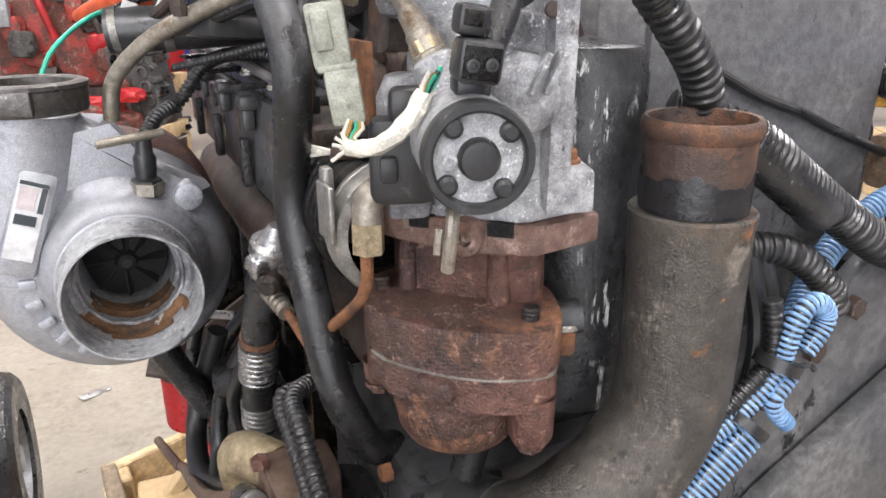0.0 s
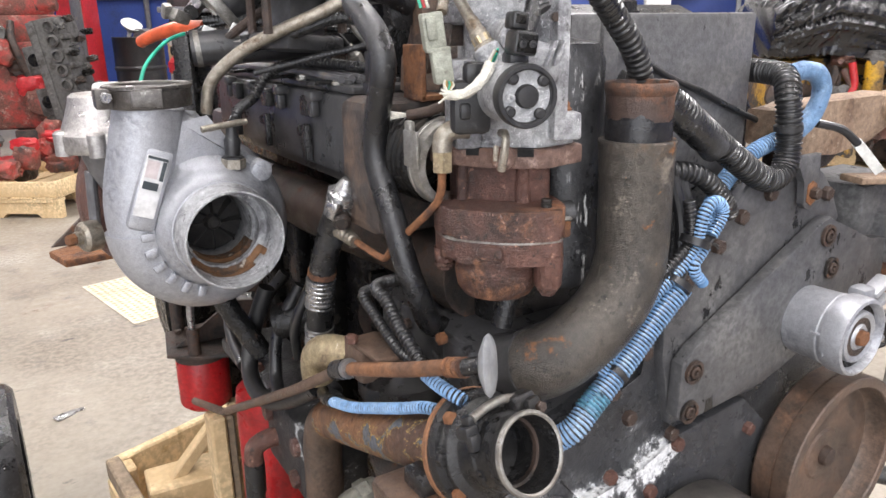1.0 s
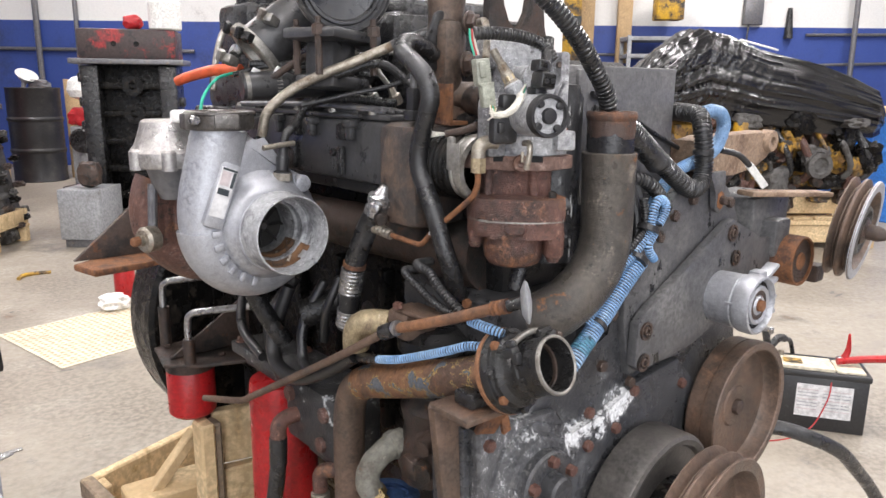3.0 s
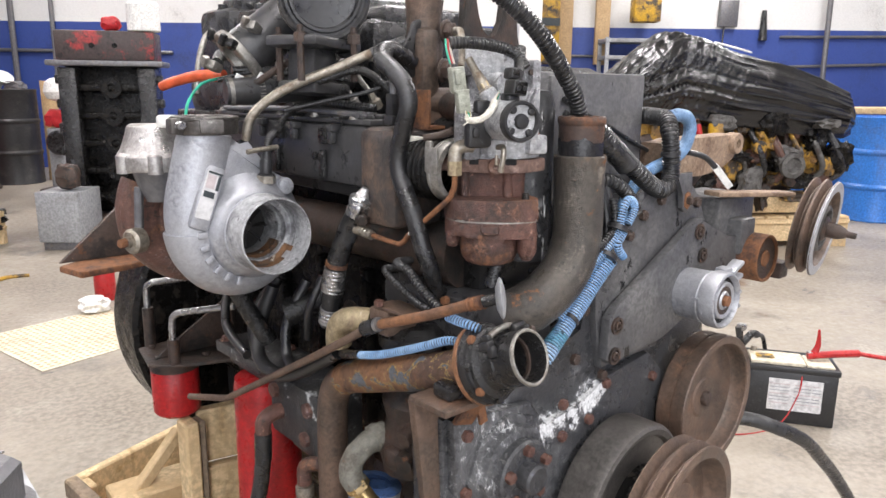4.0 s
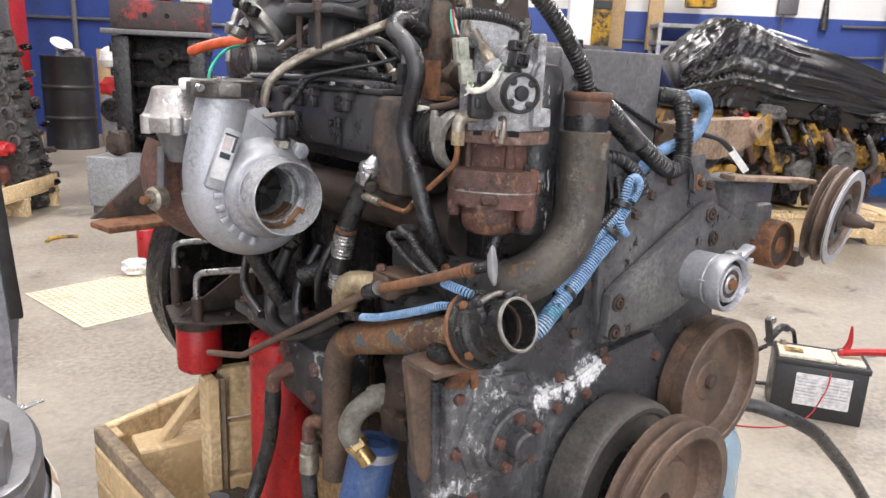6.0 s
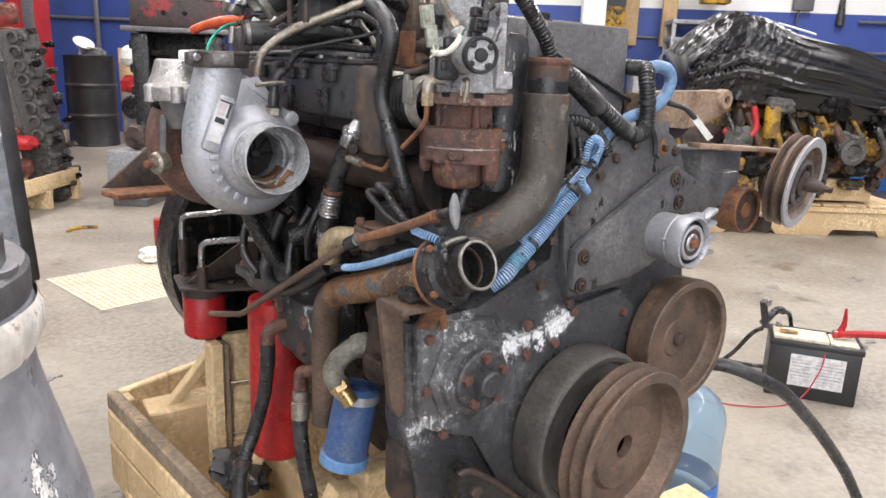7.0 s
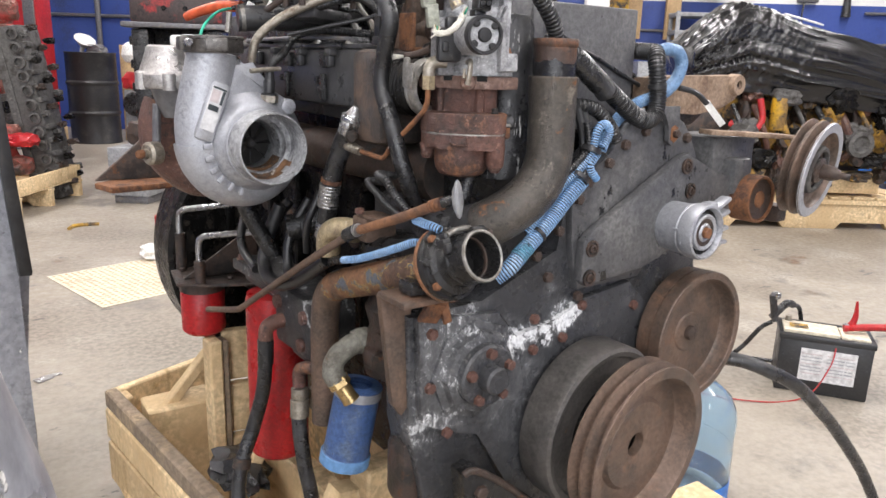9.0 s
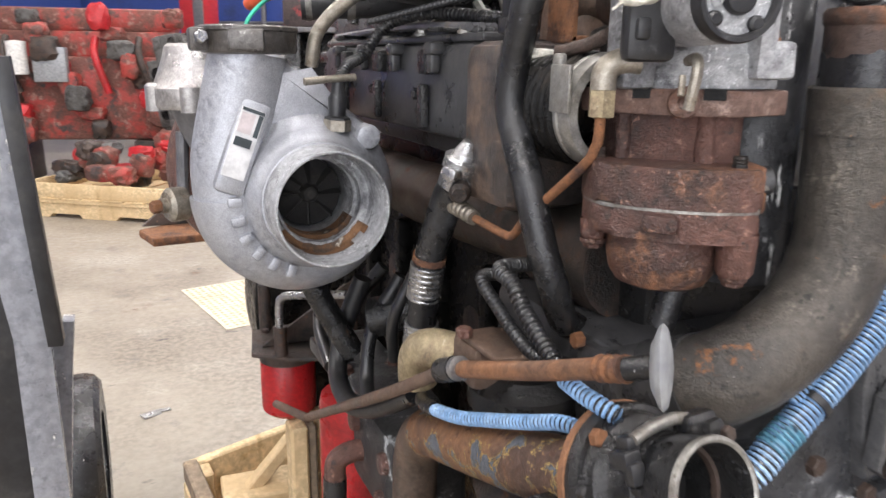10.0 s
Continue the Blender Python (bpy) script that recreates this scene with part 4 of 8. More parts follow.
for v in bm.verts:
    if v.co.z > 1.1:
        v.co.z += 0.007 * noise.noise(v.co * 55) + 0.004 * noise.noise(v.co * 170)
pt("paint_band", bm, "blacksatin", "black paint left on the pipe, flaked at its upper edge", riser)

# EGR valve: chalky aluminium block with a round motor
ET = pose(0.1, 0.035, 0, 0, 0, -18)


def egr(bm):
    bmesh.ops.transform(bm, matrix=ET, verts=bm.verts)
    return bm


FLAT = Matrix(((1, 0, 0, 0), (0, 0, 1, 0), (0, 1, 0, 0), (0, 0, 0, 1)))
bm = prism(B(), [(-0.024, 0.038), (-0.025, 0.012), (-0.018, 0.003), (0.012, -0.0155), (0.022, -0.021), (0.036, -0.018), (0.036, 0.04)], 1.098, 1.185, 0.005, FLAT)
valve = pt("egr_valve", egr(rough_up(bm, 0.0008, 90)), "chalk", "chalky corroded aluminium valve block")
for name, bm in (("valve_base", prism(B(), [(-0.036, 0.034), (-0.037, 0.024), (-0.03, 0.0105), (-0.016, -0.001), (0.0, -0.0105), (0.022, -0.0225), (0.03, -0.0235), (0.062, -0.007), (0.058, 0.03), (-0.02, 0.042)], 1.0865, 1.1085, 0.002, FLAT)),
                 ("side_flange", box(B(), (0.04, 0.0, 1.15), (0.012, 0.066, 0.1), 0.004)),
                 ("valve_foot", box(B(), (0.046, -0.014, 1.104), (0.024, 0.036, 0.022), 0.003)),
                 ("valve_foot", box(B(), (-0.028, 0.006, 1.1), (0.022, 0.03, 0.028), 0.004)),
                 ("cast_boss", lathe(B(), (0.02, -0.016, 1.15), FRONT, [(0.02, 0), (0.018, 0.018), (0.012, 0.022), (0, 0.023)], 28)),
                 ("cast_boss", lathe(B(), (0.004, -0.006, 1.172), FRONT, [(0.014, 0), (0.013, 0.022), (0.006, 0.024), (0, 0.024)], 24)),
                 ("cast_fin", box(B(), (0.026, -0.036, 1.16), (0.003, 0.014, 0.02), 0.001, pose(0, 0, 0, 0, 25, 0))),
                 ("cast_fin", box(B(), (0.033, -0.036, 1.16), (0.003, 0.014, 0.02), 0.001, pose(0, 0, 0, 0, 25, 0)))):
    pt(name, egr(rough_up(bm, 0.0008, 90)), "chalk", parent=valve)
pt("inlet_tower", egr(rough_up(lathe(B(), (-0.024, 0.01, 1.1), UP, [(0.018, 0), (0.018, 0.045), (0.014, 0.055), (0, 0.056)], 28), 0.0008, 90)), "chalk", parent=valve)
pt("valve_cap", egr(rough_up(box(B(), (0.0, 0.02, 1.198), (0.08, 0.028, 0.034), 0.007), 0.001, 80)), "chalk", parent=valve)
pt("vent_hole", egr(drum_of(B(), (0.0335, -0.0305, 1.186), FRONT, 0.0035, -0.003, 0.0012, 0.0005, 14)), "rustdark", parent=valve)
mot = (-0.008, -0.034, 1.1335)
bm = lathe(B(), mot, FRONT, [(0.0215, -0.034), (0.0225, -0.012), (0.022, 0.036), (0.021, 0.044), (0.0195, 0.047), (0.0065, 0.0475)], 44)
tube(bm, [Vector(mot) + Vector((0.021, -0.005, 0.006)), Vector(mot) + Vector((0.0205, -0.034, 0.006))], 0.004, 10)
pt("motor_can", egr(bm), "chalk", parent=valve)
bm = lathe(B(), mot, FRONT, [(0.0178, 0.047), (0.0178, 0.0505), (0.019, 0.052), (0.0213, 0.052), (0.0222, 0.0495), (0.0222, 0.041), (0.0205, 0.04)], 48)
ring = pt("motor_ring", egr(bm), "blackplastic", "black plastic retaining ring", valve)
for k in range(4):
    a = radians(40 + 90 * k)
    pt("ring_lug", egr(lathe(B(), Vector(mot) + Vector((0.0158 * math.cos(a), -0.0468, 0.0158 * math.sin(a))), FRONT, [(0.0042, 0), (0.004, 0.0035), (0.0025, 0.0045), (0, 0.0045)], 14)), "blackplastic", parent=ring)
pt("motor_hub", egr(lathe(B(), mot, FRONT, [(0.0085, 0.046), (0.0082, 0.051), (0.0072, 0.0525), (0.003, 0.053), (0, 0.0528)], 28)), "blackplastic", parent=valve)
pt("motor_pin", egr(lathe(B(), (mot[0] - 0.0112, mot[1], mot[2] - 0.001), FRONT, [(0.0032, 0.046), (0.0032, 0.049), (0.0018, 0.0495), (0.0016, 0.048), (0, 0.048)], 16)), "chalk", parent=valve)
TIP = pose(0, 0, 0, 0, 8, 0)
bm = box(B(), (-0.0065, -0.066, 1.1685), (0.0175, 0.024, 0.0165), 0.003, TIP)
box(bm, (-0.008, -0.06, 1.1835), (0.012, 0.02, 0.012), 0.0025, TIP)
box(bm, (-0.0065, -0.054, 1.158), (0.015, 0.02, 0.01), 0.003)
plug = pt("motor_connector", egr(bm), "blackplastic", "black plug on top of the round motor", valve)
# Thin dark patches on the plug paint the shade of its open sockets.
pt("plug_recess", egr(box(B(), (-0.0065, -0.0782, 1.1685), (0.014, 0.001, 0.0125), 0.0004, TIP)), "greaseshade", parent=plug)
for d in (-0.0036, 0.0036):
    pt("plug_socket", egr(lathe(B(), (-0.0065 + d, -0.0782, 1.168), FRONT, [(0.0026, 0), (0.0026, 0.002), (0.0014, 0.0022), (0.0012, 0.001), (0, 0.001)], 12)), "blackplastic", parent=plug)
pt("plug_recess", egr(box(B(), (-0.0083, -0.0702, 1.1845), (0.0075, 0.001, 0.006), 0.0004, TIP)), "greaseshade", parent=plug)
pt("motor_lead", egr(tube(B(), [(0.002, -0.05, 1.172), (0.008, -0.045, 1.184), (0.013, -0.038, 1.196), (0.018, -0.03, 1.212)], 0.0065, 14, 0.004)), "rubber", "short rubber lead out of the motor", valve)
pt("side_cover", egr(box(box(box(B(), (-0.033, -0.03, 1.122), (0.03, 0.016, 0.04), 0.005), (-0.03, -0.033, 1.147), (0.018, 0.014, 0.016), 0.004), (-0.04, -0.04, 1.12), (0.008, 0.006, 0.012), 0.002)), "blackplastic", "flat black side cover with a peg", valve)
# sensor with a brass hex, leaning back
AX = (-0.42, 0.3, 0.86)
sen = pt("pressure_sensor", egr(lathe(B(), (-0.0165, -0.02, 1.162), AX, [(0.0085, -0.01), (0.0085, 0.006), (0.0068, 0.007), (0.0068, 0.0165), (0.0058, 0.018), (0.0055, 0.026), (0.0045, 0.028), (0.0045, 0.045), (0, 0.046)], 18)), "zinc", "plated sensor with a brass hexagon", valve)
pt("sensor_hex", egr(lathe(B(), (-0.0165, -0.02, 1.162), AX, [(0.006, 0.006), (0.0075, 0.007), (0.0075, 0.0125), (0.006, 0.0135)], 6)), "brass", parent=sen)
pt("sensor_base", egr(lathe(B(), (-0.0165, -0.02, 1.162), AX, [(0.0115, -0.014), (0.0105, 0.002), (0.008, 0.0045)], 24)), "chalk", parent=sen)
# rusty lower body
flange = pt("valve_flange", egr(prism(B(), [(-0.05, 0.034), (-0.043, 0.022), (-0.0345, 0.0085), (-0.017, -0.005), (0.0, -0.0145), (0.0156, -0.0225), (0.0279, -0.0275), (0.034, -0.027), (0.069, -0.009), (0.069, 0.012), (0.05, 0.035), (-0.02, 0.045), (-0.043, 0.042)], 1.0705, 1.0862, 0.002, FLAT)), "flangerust", "pale rusty flange under the valve")
for x, y, z in ((-0.034, 0.012, 1.1145), (0.048, -0.016, 1.115)):
    bolt(valve, ET @ Vector((x, y, z)), UP, 0.0095, 0.007, "rustbright", washer=0.0068)
pt("flange_lug", egr(lathe(B(), (0.0016, -0.009, 1.0785), (-0.42, -0.9, 0), [(0.0035, 0.006), (0.004, 0.011), (0.0088, 0.011), (0.0098, 0.009), (0.0098, -0.004)], 24)), "flangerust", "rusty lug with a drilled hole", flange)
# Dark blocks paint the shade of the slots under the valve.
for x, y in ((-0.021, 0.0005), (0.0155, -0.0205)):
    pt("slot", egr(box(B(), (x, y, 1.0835), (0.013, 0.006, 0.0065), 0, pose(0, 0, 0, 0, 0, -24))), "greaseshade", parent=flange)
tie = pt("hook_strap", egr(tube(tube(B(), [(-0.012, -0.04, 1.103), (-0.0135, -0.054, 1.104), (-0.0145, -0.0575, 1.096), (-0.0155, -0.056, 1.085), (-0.016, -0.054, 1.077)], 0.0032, 10, 0.002), [(-0.019, -0.05, 1.095), (-0.0205, -0.053, 1.084)], 0.002, 8)), "zinc", "dull metal hook strap")


def flare(poly, n=3, out=1.0):
    """Rounds the corners of an outline (n rounds of corner cutting) and scales it."""
    for _ in range(n):
        q = []
        for (x0, y0), (x1, y1) in zip(poly, poly[1:] + poly[:1]):
            q += [(x0 * 0.75 + x1 * 0.25, y0 * 0.75 + y1 * 0.25), (x0 * 0.25 + x1 * 0.75, y0 * 0.25 + y1 * 0.75)]
        poly = q
    return [(x * out, y * out) for x, y in poly]


NECK = [(-0.035, 0.036), (-0.032, 0.022), (-0.023, 0.008), (-0.004, -0.004), (0.014, -0.012), (0.031, -0.018), (0.042, -0.012), (0.0445, 0.01), (0.03, 0.036), (-0.01, 0.042)]
bm = prism(B(), flare(NECK, 2), 1.0365, 1.0715, 0, FLAT)
prism(bm, flare(NECK, 2, 1.05), 1.0355, 1.0395, 0.0012, FLAT)
tube(bm, [(0.0165, -0.0105, 1.07), (0.0165, -0.012, 1.055), (0.0165, -0.0145, 1.038)], [0.0055, 0.0065], 14)
tube(bm, [(-0.0275, 0.013, 1.07), (-0.028, 0.012, 1.05), (-0.029, 0.011, 1.038)], 0.005, 14)
neck = pt("valve_neck", egr(rough_up(bm, 0.0007, 80)), "rust", "rusty neck of the valve")
BODY = [(-0.047, 0.03), (-0.0535, 0.012), (-0.051, -0.014), (-0.038, -0.0275), (-0.024, -0.0375), (-0.008, -0.0465), (0.012, -0.052), (0.03, -0.0525), (0.041, -0.047), (0.046, -0.028), (0.0475, 0.0), (0.04, 0.027), (0.02, 0.043), (-0.012, 0.047), (-0.034, 0.042)]
low = pt("valve_body", egr(rough_up(prism(B(), flare(BODY, 2), 1.0175, 1.042, 0.004, FLAT), 0.0005, 70)), "rust", "rusty brown cast lower body")
pt("body_lower_flange", egr(rough_up(prism(B(), flare(BODY, 2, 0.985), 0.9975, 1.0155, 0.004, FLAT), 0.0005, 70)), "rust", parent=low)
pt("gasket", egr(prism(B(), flare(BODY, 2, 0.982), 1.0152, 1.0178, 0, FLAT)), "dullsteel", "pale gasket edge between the castings", low)
pt("bowl", egr(lathe(B(), (-0.003, -0.006, 0.961), UP, [(0, 0), (0.022, 0.001), (0.029, 0.004), (0.0335, 0.011), (0.0355, 0.022), (0.036, 0.042)], 40)), "rust", parent=low)
for x, y, z, r in ((-0.0455, 0.006, 0.989, 0.0085), (0.029, -0.041, 0.975, 0.0115), (0.036, 0.022, 0.983, 0.009)):
    pt("bolt_boss", egr(lathe(B(), (x, y, z), UP, [(0, 0), (r * 0.86, 0.001), (r, 0.004), (r * 1.06, 1.003 - z)], 22)), "rust", parent=low)
    bolt(low, ET @ Vector((x, y, z)), (0, 0, -1), 0.0115, 0.006, "rust", washer=0.0085)
for x, y in ((-0.0425, 0.014), (0.028, -0.036), (0.034, 0.024)):
    p = ET @ Vector((x, y, 0))
    pt("stud", lathe(B(), (p.x, p.y, 1.041), UP, [(0.0046, 0), (0.0046, 0.002), (0.0041, 0.003), (0.0046, 0.004), (0.0041, 0.005), (0.0046, 0.006), (0.004, 0.0075), (0, 0.008)], 14), "rustdark", parent=low)
pt("body_ear", egr(box(B(), (-0.019, -0.0385, 1.0085), (0.022, 0.012, 0.012), 0.004, pose(0, 0, 0, 0, 0, -32))), "rust", parent=low)
pt("side_ear", egr(box(B(), (0.052, -0.012, 1.017), (0.014, 0.014, 0.018), 0.004)), "rustbright", parent=low)
bolt(low, ET @ Vector((0.053, -0.013, 1.026)), UP, 0.011, 0.007, "dullsteel", washer=0.0085)
# rubber bellows and clamp joining manifold and valve
prof = [(0.03, 0)]
for k in range(6):
    prof += [(0.0385, 0.003 + 0.009 * k), (0.0395, 0.005 + 0.009 * k), (0.0385, 0.007 + 0.009 * k), (0.034, 0.0095 + 0.009 * k), (0.034, 0.011 + 0.009 * k)]
bel = pt("bellows", lathe(B(), (0.077, 0.14, 1.07), FRONT, prof, 44), "greaseshade", "black rubber bellows")
pt("clamp", lathe(B(), (0.078, 0.084, 1.07), FRONT, [(0.034, 0), (0.038, 0.001), (0.0385, 0.005), (0.0372, 0.0065), (0.0385, 0.008), (0.0385, 0.016), (0.037, 0.019), (0.031, 0.02)], 48), "dullsteel", "dull band clamp", bel)
pt("clamp_strap", box(box(B(), (0.0385, 0.072, 1.085), (0.003, 0.022, 0.03), 0.001), (0.042, 0.08, 1.1), (0.006, 0.01, 0.014), 0.002), "dullsteel", parent=bel)
pt("sensor_stub", tube(B(), [(0.056, 0.106, 1.108), (0.066, 0.088, 1.112), (0.072, 0.07, 1.119)], 0.0046, 12), "rustdark", "frayed cable end with a brown boot", bel)
for k in range(4):
    pt("bare_strand", tube(B(), [(0.043 + 0.002 * (k % 2), 0.124, 1.1035 + 0.002 * k), (0.05, 0.115, 1.106 + 0.001 * k), (0.056, 0.106, 1.108)], 0.0014, 6, 0.004), "cream", parent=bel)
# intake manifold along the side
man = pt("intake_manifold", box(box(B(), (0.085, 0.45, 1.075), (0.07, 0.46, 0.085), 0.01), (0.11, 0.5, 1.03), (0.06, 0.7, 0.04), 0.01), "castgrey", "long black intake manifold")
pt("manifold_cover", box(B(), (0.1, 0.45, 1.121), (0.09, 0.47, 0.008), 0.003), "castgrey", parent=man)
pt("manifold_end", box(box(B(), (0.096, 0.187, 1.052), (0.108, 0.08, 0.13), 0.014), (0.1, 0.187, 1.108), (0.09, 0.086, 0.014), 0.005), "castrust", "square manifold end with a rusty top", man)


for k in range(5):
    pt("cover_rib", box(B(), (0.066 + 0.014 * k, 0.46, 1.1265), (0.0065, 0.44, 0.007), 0.0028), "castgrey", parent=man)
for k in range(9):
    bolt(man, (0.0615 + 0.07 * (k % 2), 0.26 + 0.05 * k, 1.125), UP, 0.01, 0.006, "dullsteel", washer=0.0075)
for k in range(4):
    pt("rail_lug", box(box(B(), (0.045, 0.29 + 0.1 * k, 1.112), (0.016, 0.02, 0.012), 0.004), (0.044, 0.29 + 0.1 * k, 1.1), (0.01, 0.012, 0.02), 0.003), "castgrey", parent=man)
for y in (0.28, 0.4, 0.55):
    pt("strap", box(B(), (0.075, y, 1.127), (0.1, 0.012, 0.004), 0.001, pose(0, 0, 0, 0, 0, 25)), "black", parent=man)
for y in (0.31, 0.44, 0.56):
    pt("clip", box(box(B(), (0.046, y, 1.1), (0.012, 0.022, 0.022), 0.003), (0.044, y + 0.004, 1.06), (0.008, 0.012, 0.04), 0.002), "black", parent=man)
    bolt(man, (0.05, y + 0.03, 1.07), LEFT, 0.01, 0.006, "black")
for d in range(3):
    pt("fuel_line", tube(B(), [(0.06 + 0.012 * d, 0.25, 1.13), (0.06 + 0.012 * d, 0.4, 1.134), (0.06 + 0.012 * d, 0.65, 1.13)], 0.004, 8), "greyflange", parent=man)

# heater hose, braided line, rusty thin line
pt("coolant_hose", tube(B(), [(0.105, 0.19, 1.2), (0.088, 0.186, 1.207), (0.068, 0.18, 1.213), (0.05, 0.174, 1.212), (0.038, 0.165, 1.201), (0.036, 0.14, 1.187), (0.036, 0.12, 1.172), (0.036, 0.111, 1.152), (0.036, 0.115, 1.135), (0.036, 0.13, 1.094), (0.036, 0.131, 1.069), (0.036, 0.119, 1.045), (0.037, 0.105, 1.02), (0.042, 0.09, 0.975), (0.052, 0.087, 0.945), (0.066, 0.095, 0.918), (0.085, 0.105, 0.905)], 0.0112, 18, 0.006), "rubber", "black rubber hose with white scuffs")
pt("braided_line", tube(B(), [(0.105, 0.235, 1.222), (0.07, 0.26, 1.205), (0.045, 0.277, 1.192), (0.003, 0.313, 1.17), (-0.025, 0.335, 1.15), (-0.045, 0.352, 1.125), (-0.05, 0.36, 1.095)], 0.0065, 12, 0.006), "zinc", "dull braided steel hose")
pt("braid_sleeve", tube(B(), [(0.125, 0.22, 1.23), (0.085, 0.25, 1.211)], 0.0085, 12), "rubber")
pt("thin_line", tube(B(), [(0.05, 0.044, 1.085), (0.05, 0.044, 1.058), (0.0495, 0.047, 1.049), (0.048, 0.056, 1.037), (0.042, 0.108, 0.996), (0.042, 0.128, 0.978), (0.042, 0.135, 0.974), (0.042, 0.145, 0.973), (0.041, 0.195, 0.976)], 0.0034, 12, 0.004), "rustbright", "thin rusty steel line")
pt("line_clip", tube(B(), [(0.037, 0.112, 0.99), (0.038, 0.108, 0.999), (0.044, 0.105, 1.001), (0.047, 0.106, 0.995)], 0.0013, 8, 0.002), "white")
elb = pt("elbow_fitting", tube(B(), [(0.072, 0.038, 1.102), (0.06, 0.043, 1.102), (0.053, 0.046, 1.096), (0.052, 0.046, 1.085)], 0.008, 16, 0.003), "zinc", "plated elbow fitting")
pt("elbow_nut", lathe(B(), (0.052, 0.046, 1.068), UP, [(0.005, 0), (0.0085, 0.001), (0.0085, 0.017), (0.005, 0.018)], 6), "brass", parent=elb)

# flexible oil pipe with bright crimps
fp = pt("oil_feed_pipe", tube(B(), [(0.036, 0.222, 1.0), (0.035, 0.234, 0.985), (0.034, 0.252, 0.955), (0.032, 0.266, 0.925), (0.03, 0.276, 0.87), (0.03, 0.284, 0.83)], 0.0145, 20, 0.006), "rubber", "black oil pipe with bright crimped ends")
bm = lathe(B(), (0.038, 0.217, 1.01), (0.1, -0.35, 0.9), [(0.012, -0.014), (0.0165, -0.012), (0.0165, -0.002), (0.0145, 0), (0.0145, 0.004), (0.017, 0.005), (0.017, 0.014), (0.012, 0.016), (0.009, 0.022), (0.005, 0.03), (0, 0.03)], 12)
pt("pipe_nut", box(bm, (0.026, 0.205, 1.012), (0.016, 0.014, 0.012), 0.003, pose(0, 0, 0, 20, 0, 30)), "steel", "bright plated union nut", fp)
pt("nut_screw", lathe(B(), (0.03, 0.2, 0.996), (-0.4, -0.8, -0.2), [(0.009, -0.01), (0.009, 0.0), (0.006, 0.004), (0, 0.004)], 14), "rustdark", parent=fp)
for a, b in (((0.0315, 0.268, 0.918), (0.0302, 0.2755, 0.884)), ((0.03, 0.279, 0.858), (0.03, 0.284, 0.835))):
    pt("crimp", tube(B(), [a, b], 0.0164, 20, 0.003, 0.025, 0.0055), "steel", parent=fp)
pt("rust_ring", tube(B(), [(0.0322, 0.2655, 0.927), (0.0318, 0.267, 0.921)], 0.0158, 20), "rustbright", parent=fp)
pt("pipe_tee", tube(B(), [(0.036, 0.228, 0.984), (0.038, 0.212, 0.98), (0.04, 0.192, 0.976)], [0.009, 0.006], 12, 0.003, 0.06, 0.006), "zinc", parent=fp)

# dark thermostat block below the valve
tb = pt("thermostat_block", rough_up(box(B(), (0.163, 0.135, 0.856), (0.174, 0.17, 0.114), 0.012), 0.0012, 40), "castgrey", "dark cast thermostat block with a flat top")
pt("block_boss", rough_up(box(B(), (0.105, 0.062, 0.872), (0.072, 0.05, 0.074), 0.014), 0.001, 50), "castgrey", parent=tb)
for k in range(5):
    for d in (0, 0.009):
        pt("cast_mark", box(B(), (0.0835 + d, 0.0365, 0.893 - 0.0075 * k), (0.0035, 0.002, 0.005), 0.0008), "black", parent=tb)
bolt(tb, (0.073, 0.08, 0.906), LEFT, 0.011, 0.007, "rustbright")
bolt(tb, (0.0755, 0.15, 0.895), LEFT, 0.01, 0.006, "rustdark")
pt("deck_screw", lathe(B(), (0.15, 0.075, 0.912), UP, [(0.008, 0), (0.008, 0.008), (0.005, 0.0095), (0, 0.0095)], 6), "rustdark", parent=tb)

# coolant outlet: flange, neck, rusty pipe
wp = pt("coolant_pipe", tube(B(), [(0.0295, -0.03, 0.864), (0.0245, 0.0, 0.853), (0.017, 0.05, 0.834), (0.015, 0.11, 0.813), (0.014, 0.165, 0.794), (0.015, 0.205, 0.78), (0.0155, 0.225, 0.77)], 0.0225, 28, 0.008), "waterpipe", "rusty coolant pipe with flakes of old paint")
pt("down_pipe", tube(B(), [(0.015, 0.2, 0.7815), (0.0155, 0.225, 0.77), (0.016, 0.248, 0.75), (0.017, 0.262, 0.715), (0.018, 0.266, 0.65), (0.018, 0.266, 0.53)], 0.0222, 28, 0.008), "rustpulley", "dark brown lower part of the pipe", wp)
AXO = Vector((0.1, -0.925, 0.367)).normalized()
FLG = Vector((0.0306, -0.036, 0.8675))
NCK = FLG + AXO * 0.006


def on_neck(a, r, h):
    """A point at angle a (degrees, 0 towards the right, 90 up), r from the neck's axis and h above its flange."""
    right = Vector((0, 0, 1)).cross(-AXO).normalized()
    rise = (-AXO).cross(right).normalized()
    if rise.z < 0:
        rise = -rise
    if right.x < 0:
        right = -right
    return FLG + right * (r * math.cos(radians(a))) + rise * (r * math.sin(radians(a))) + AXO * h


fl = pt("outlet_flange", lathe(B(), FLG, AXO, [(0.02, -0.006), (0.044, -0.006), (0.0456, -0.004), (0.0456, 0.003), (0.0445, 0.005), (0.041, 0.0055), (0.039, 0.009), (0.034, 0.01)], 56), "black", "round black flange, rusty at the rim")
pt("flange_back", lathe(B(), FLG, AXO, [(0.02, -0.012), (0.0435, -0.012), (0.0462, -0.01), (0.0465, -0.005), (0.0445, -0.0045)], 56), "tuberust", "rusty rear flange", fl)
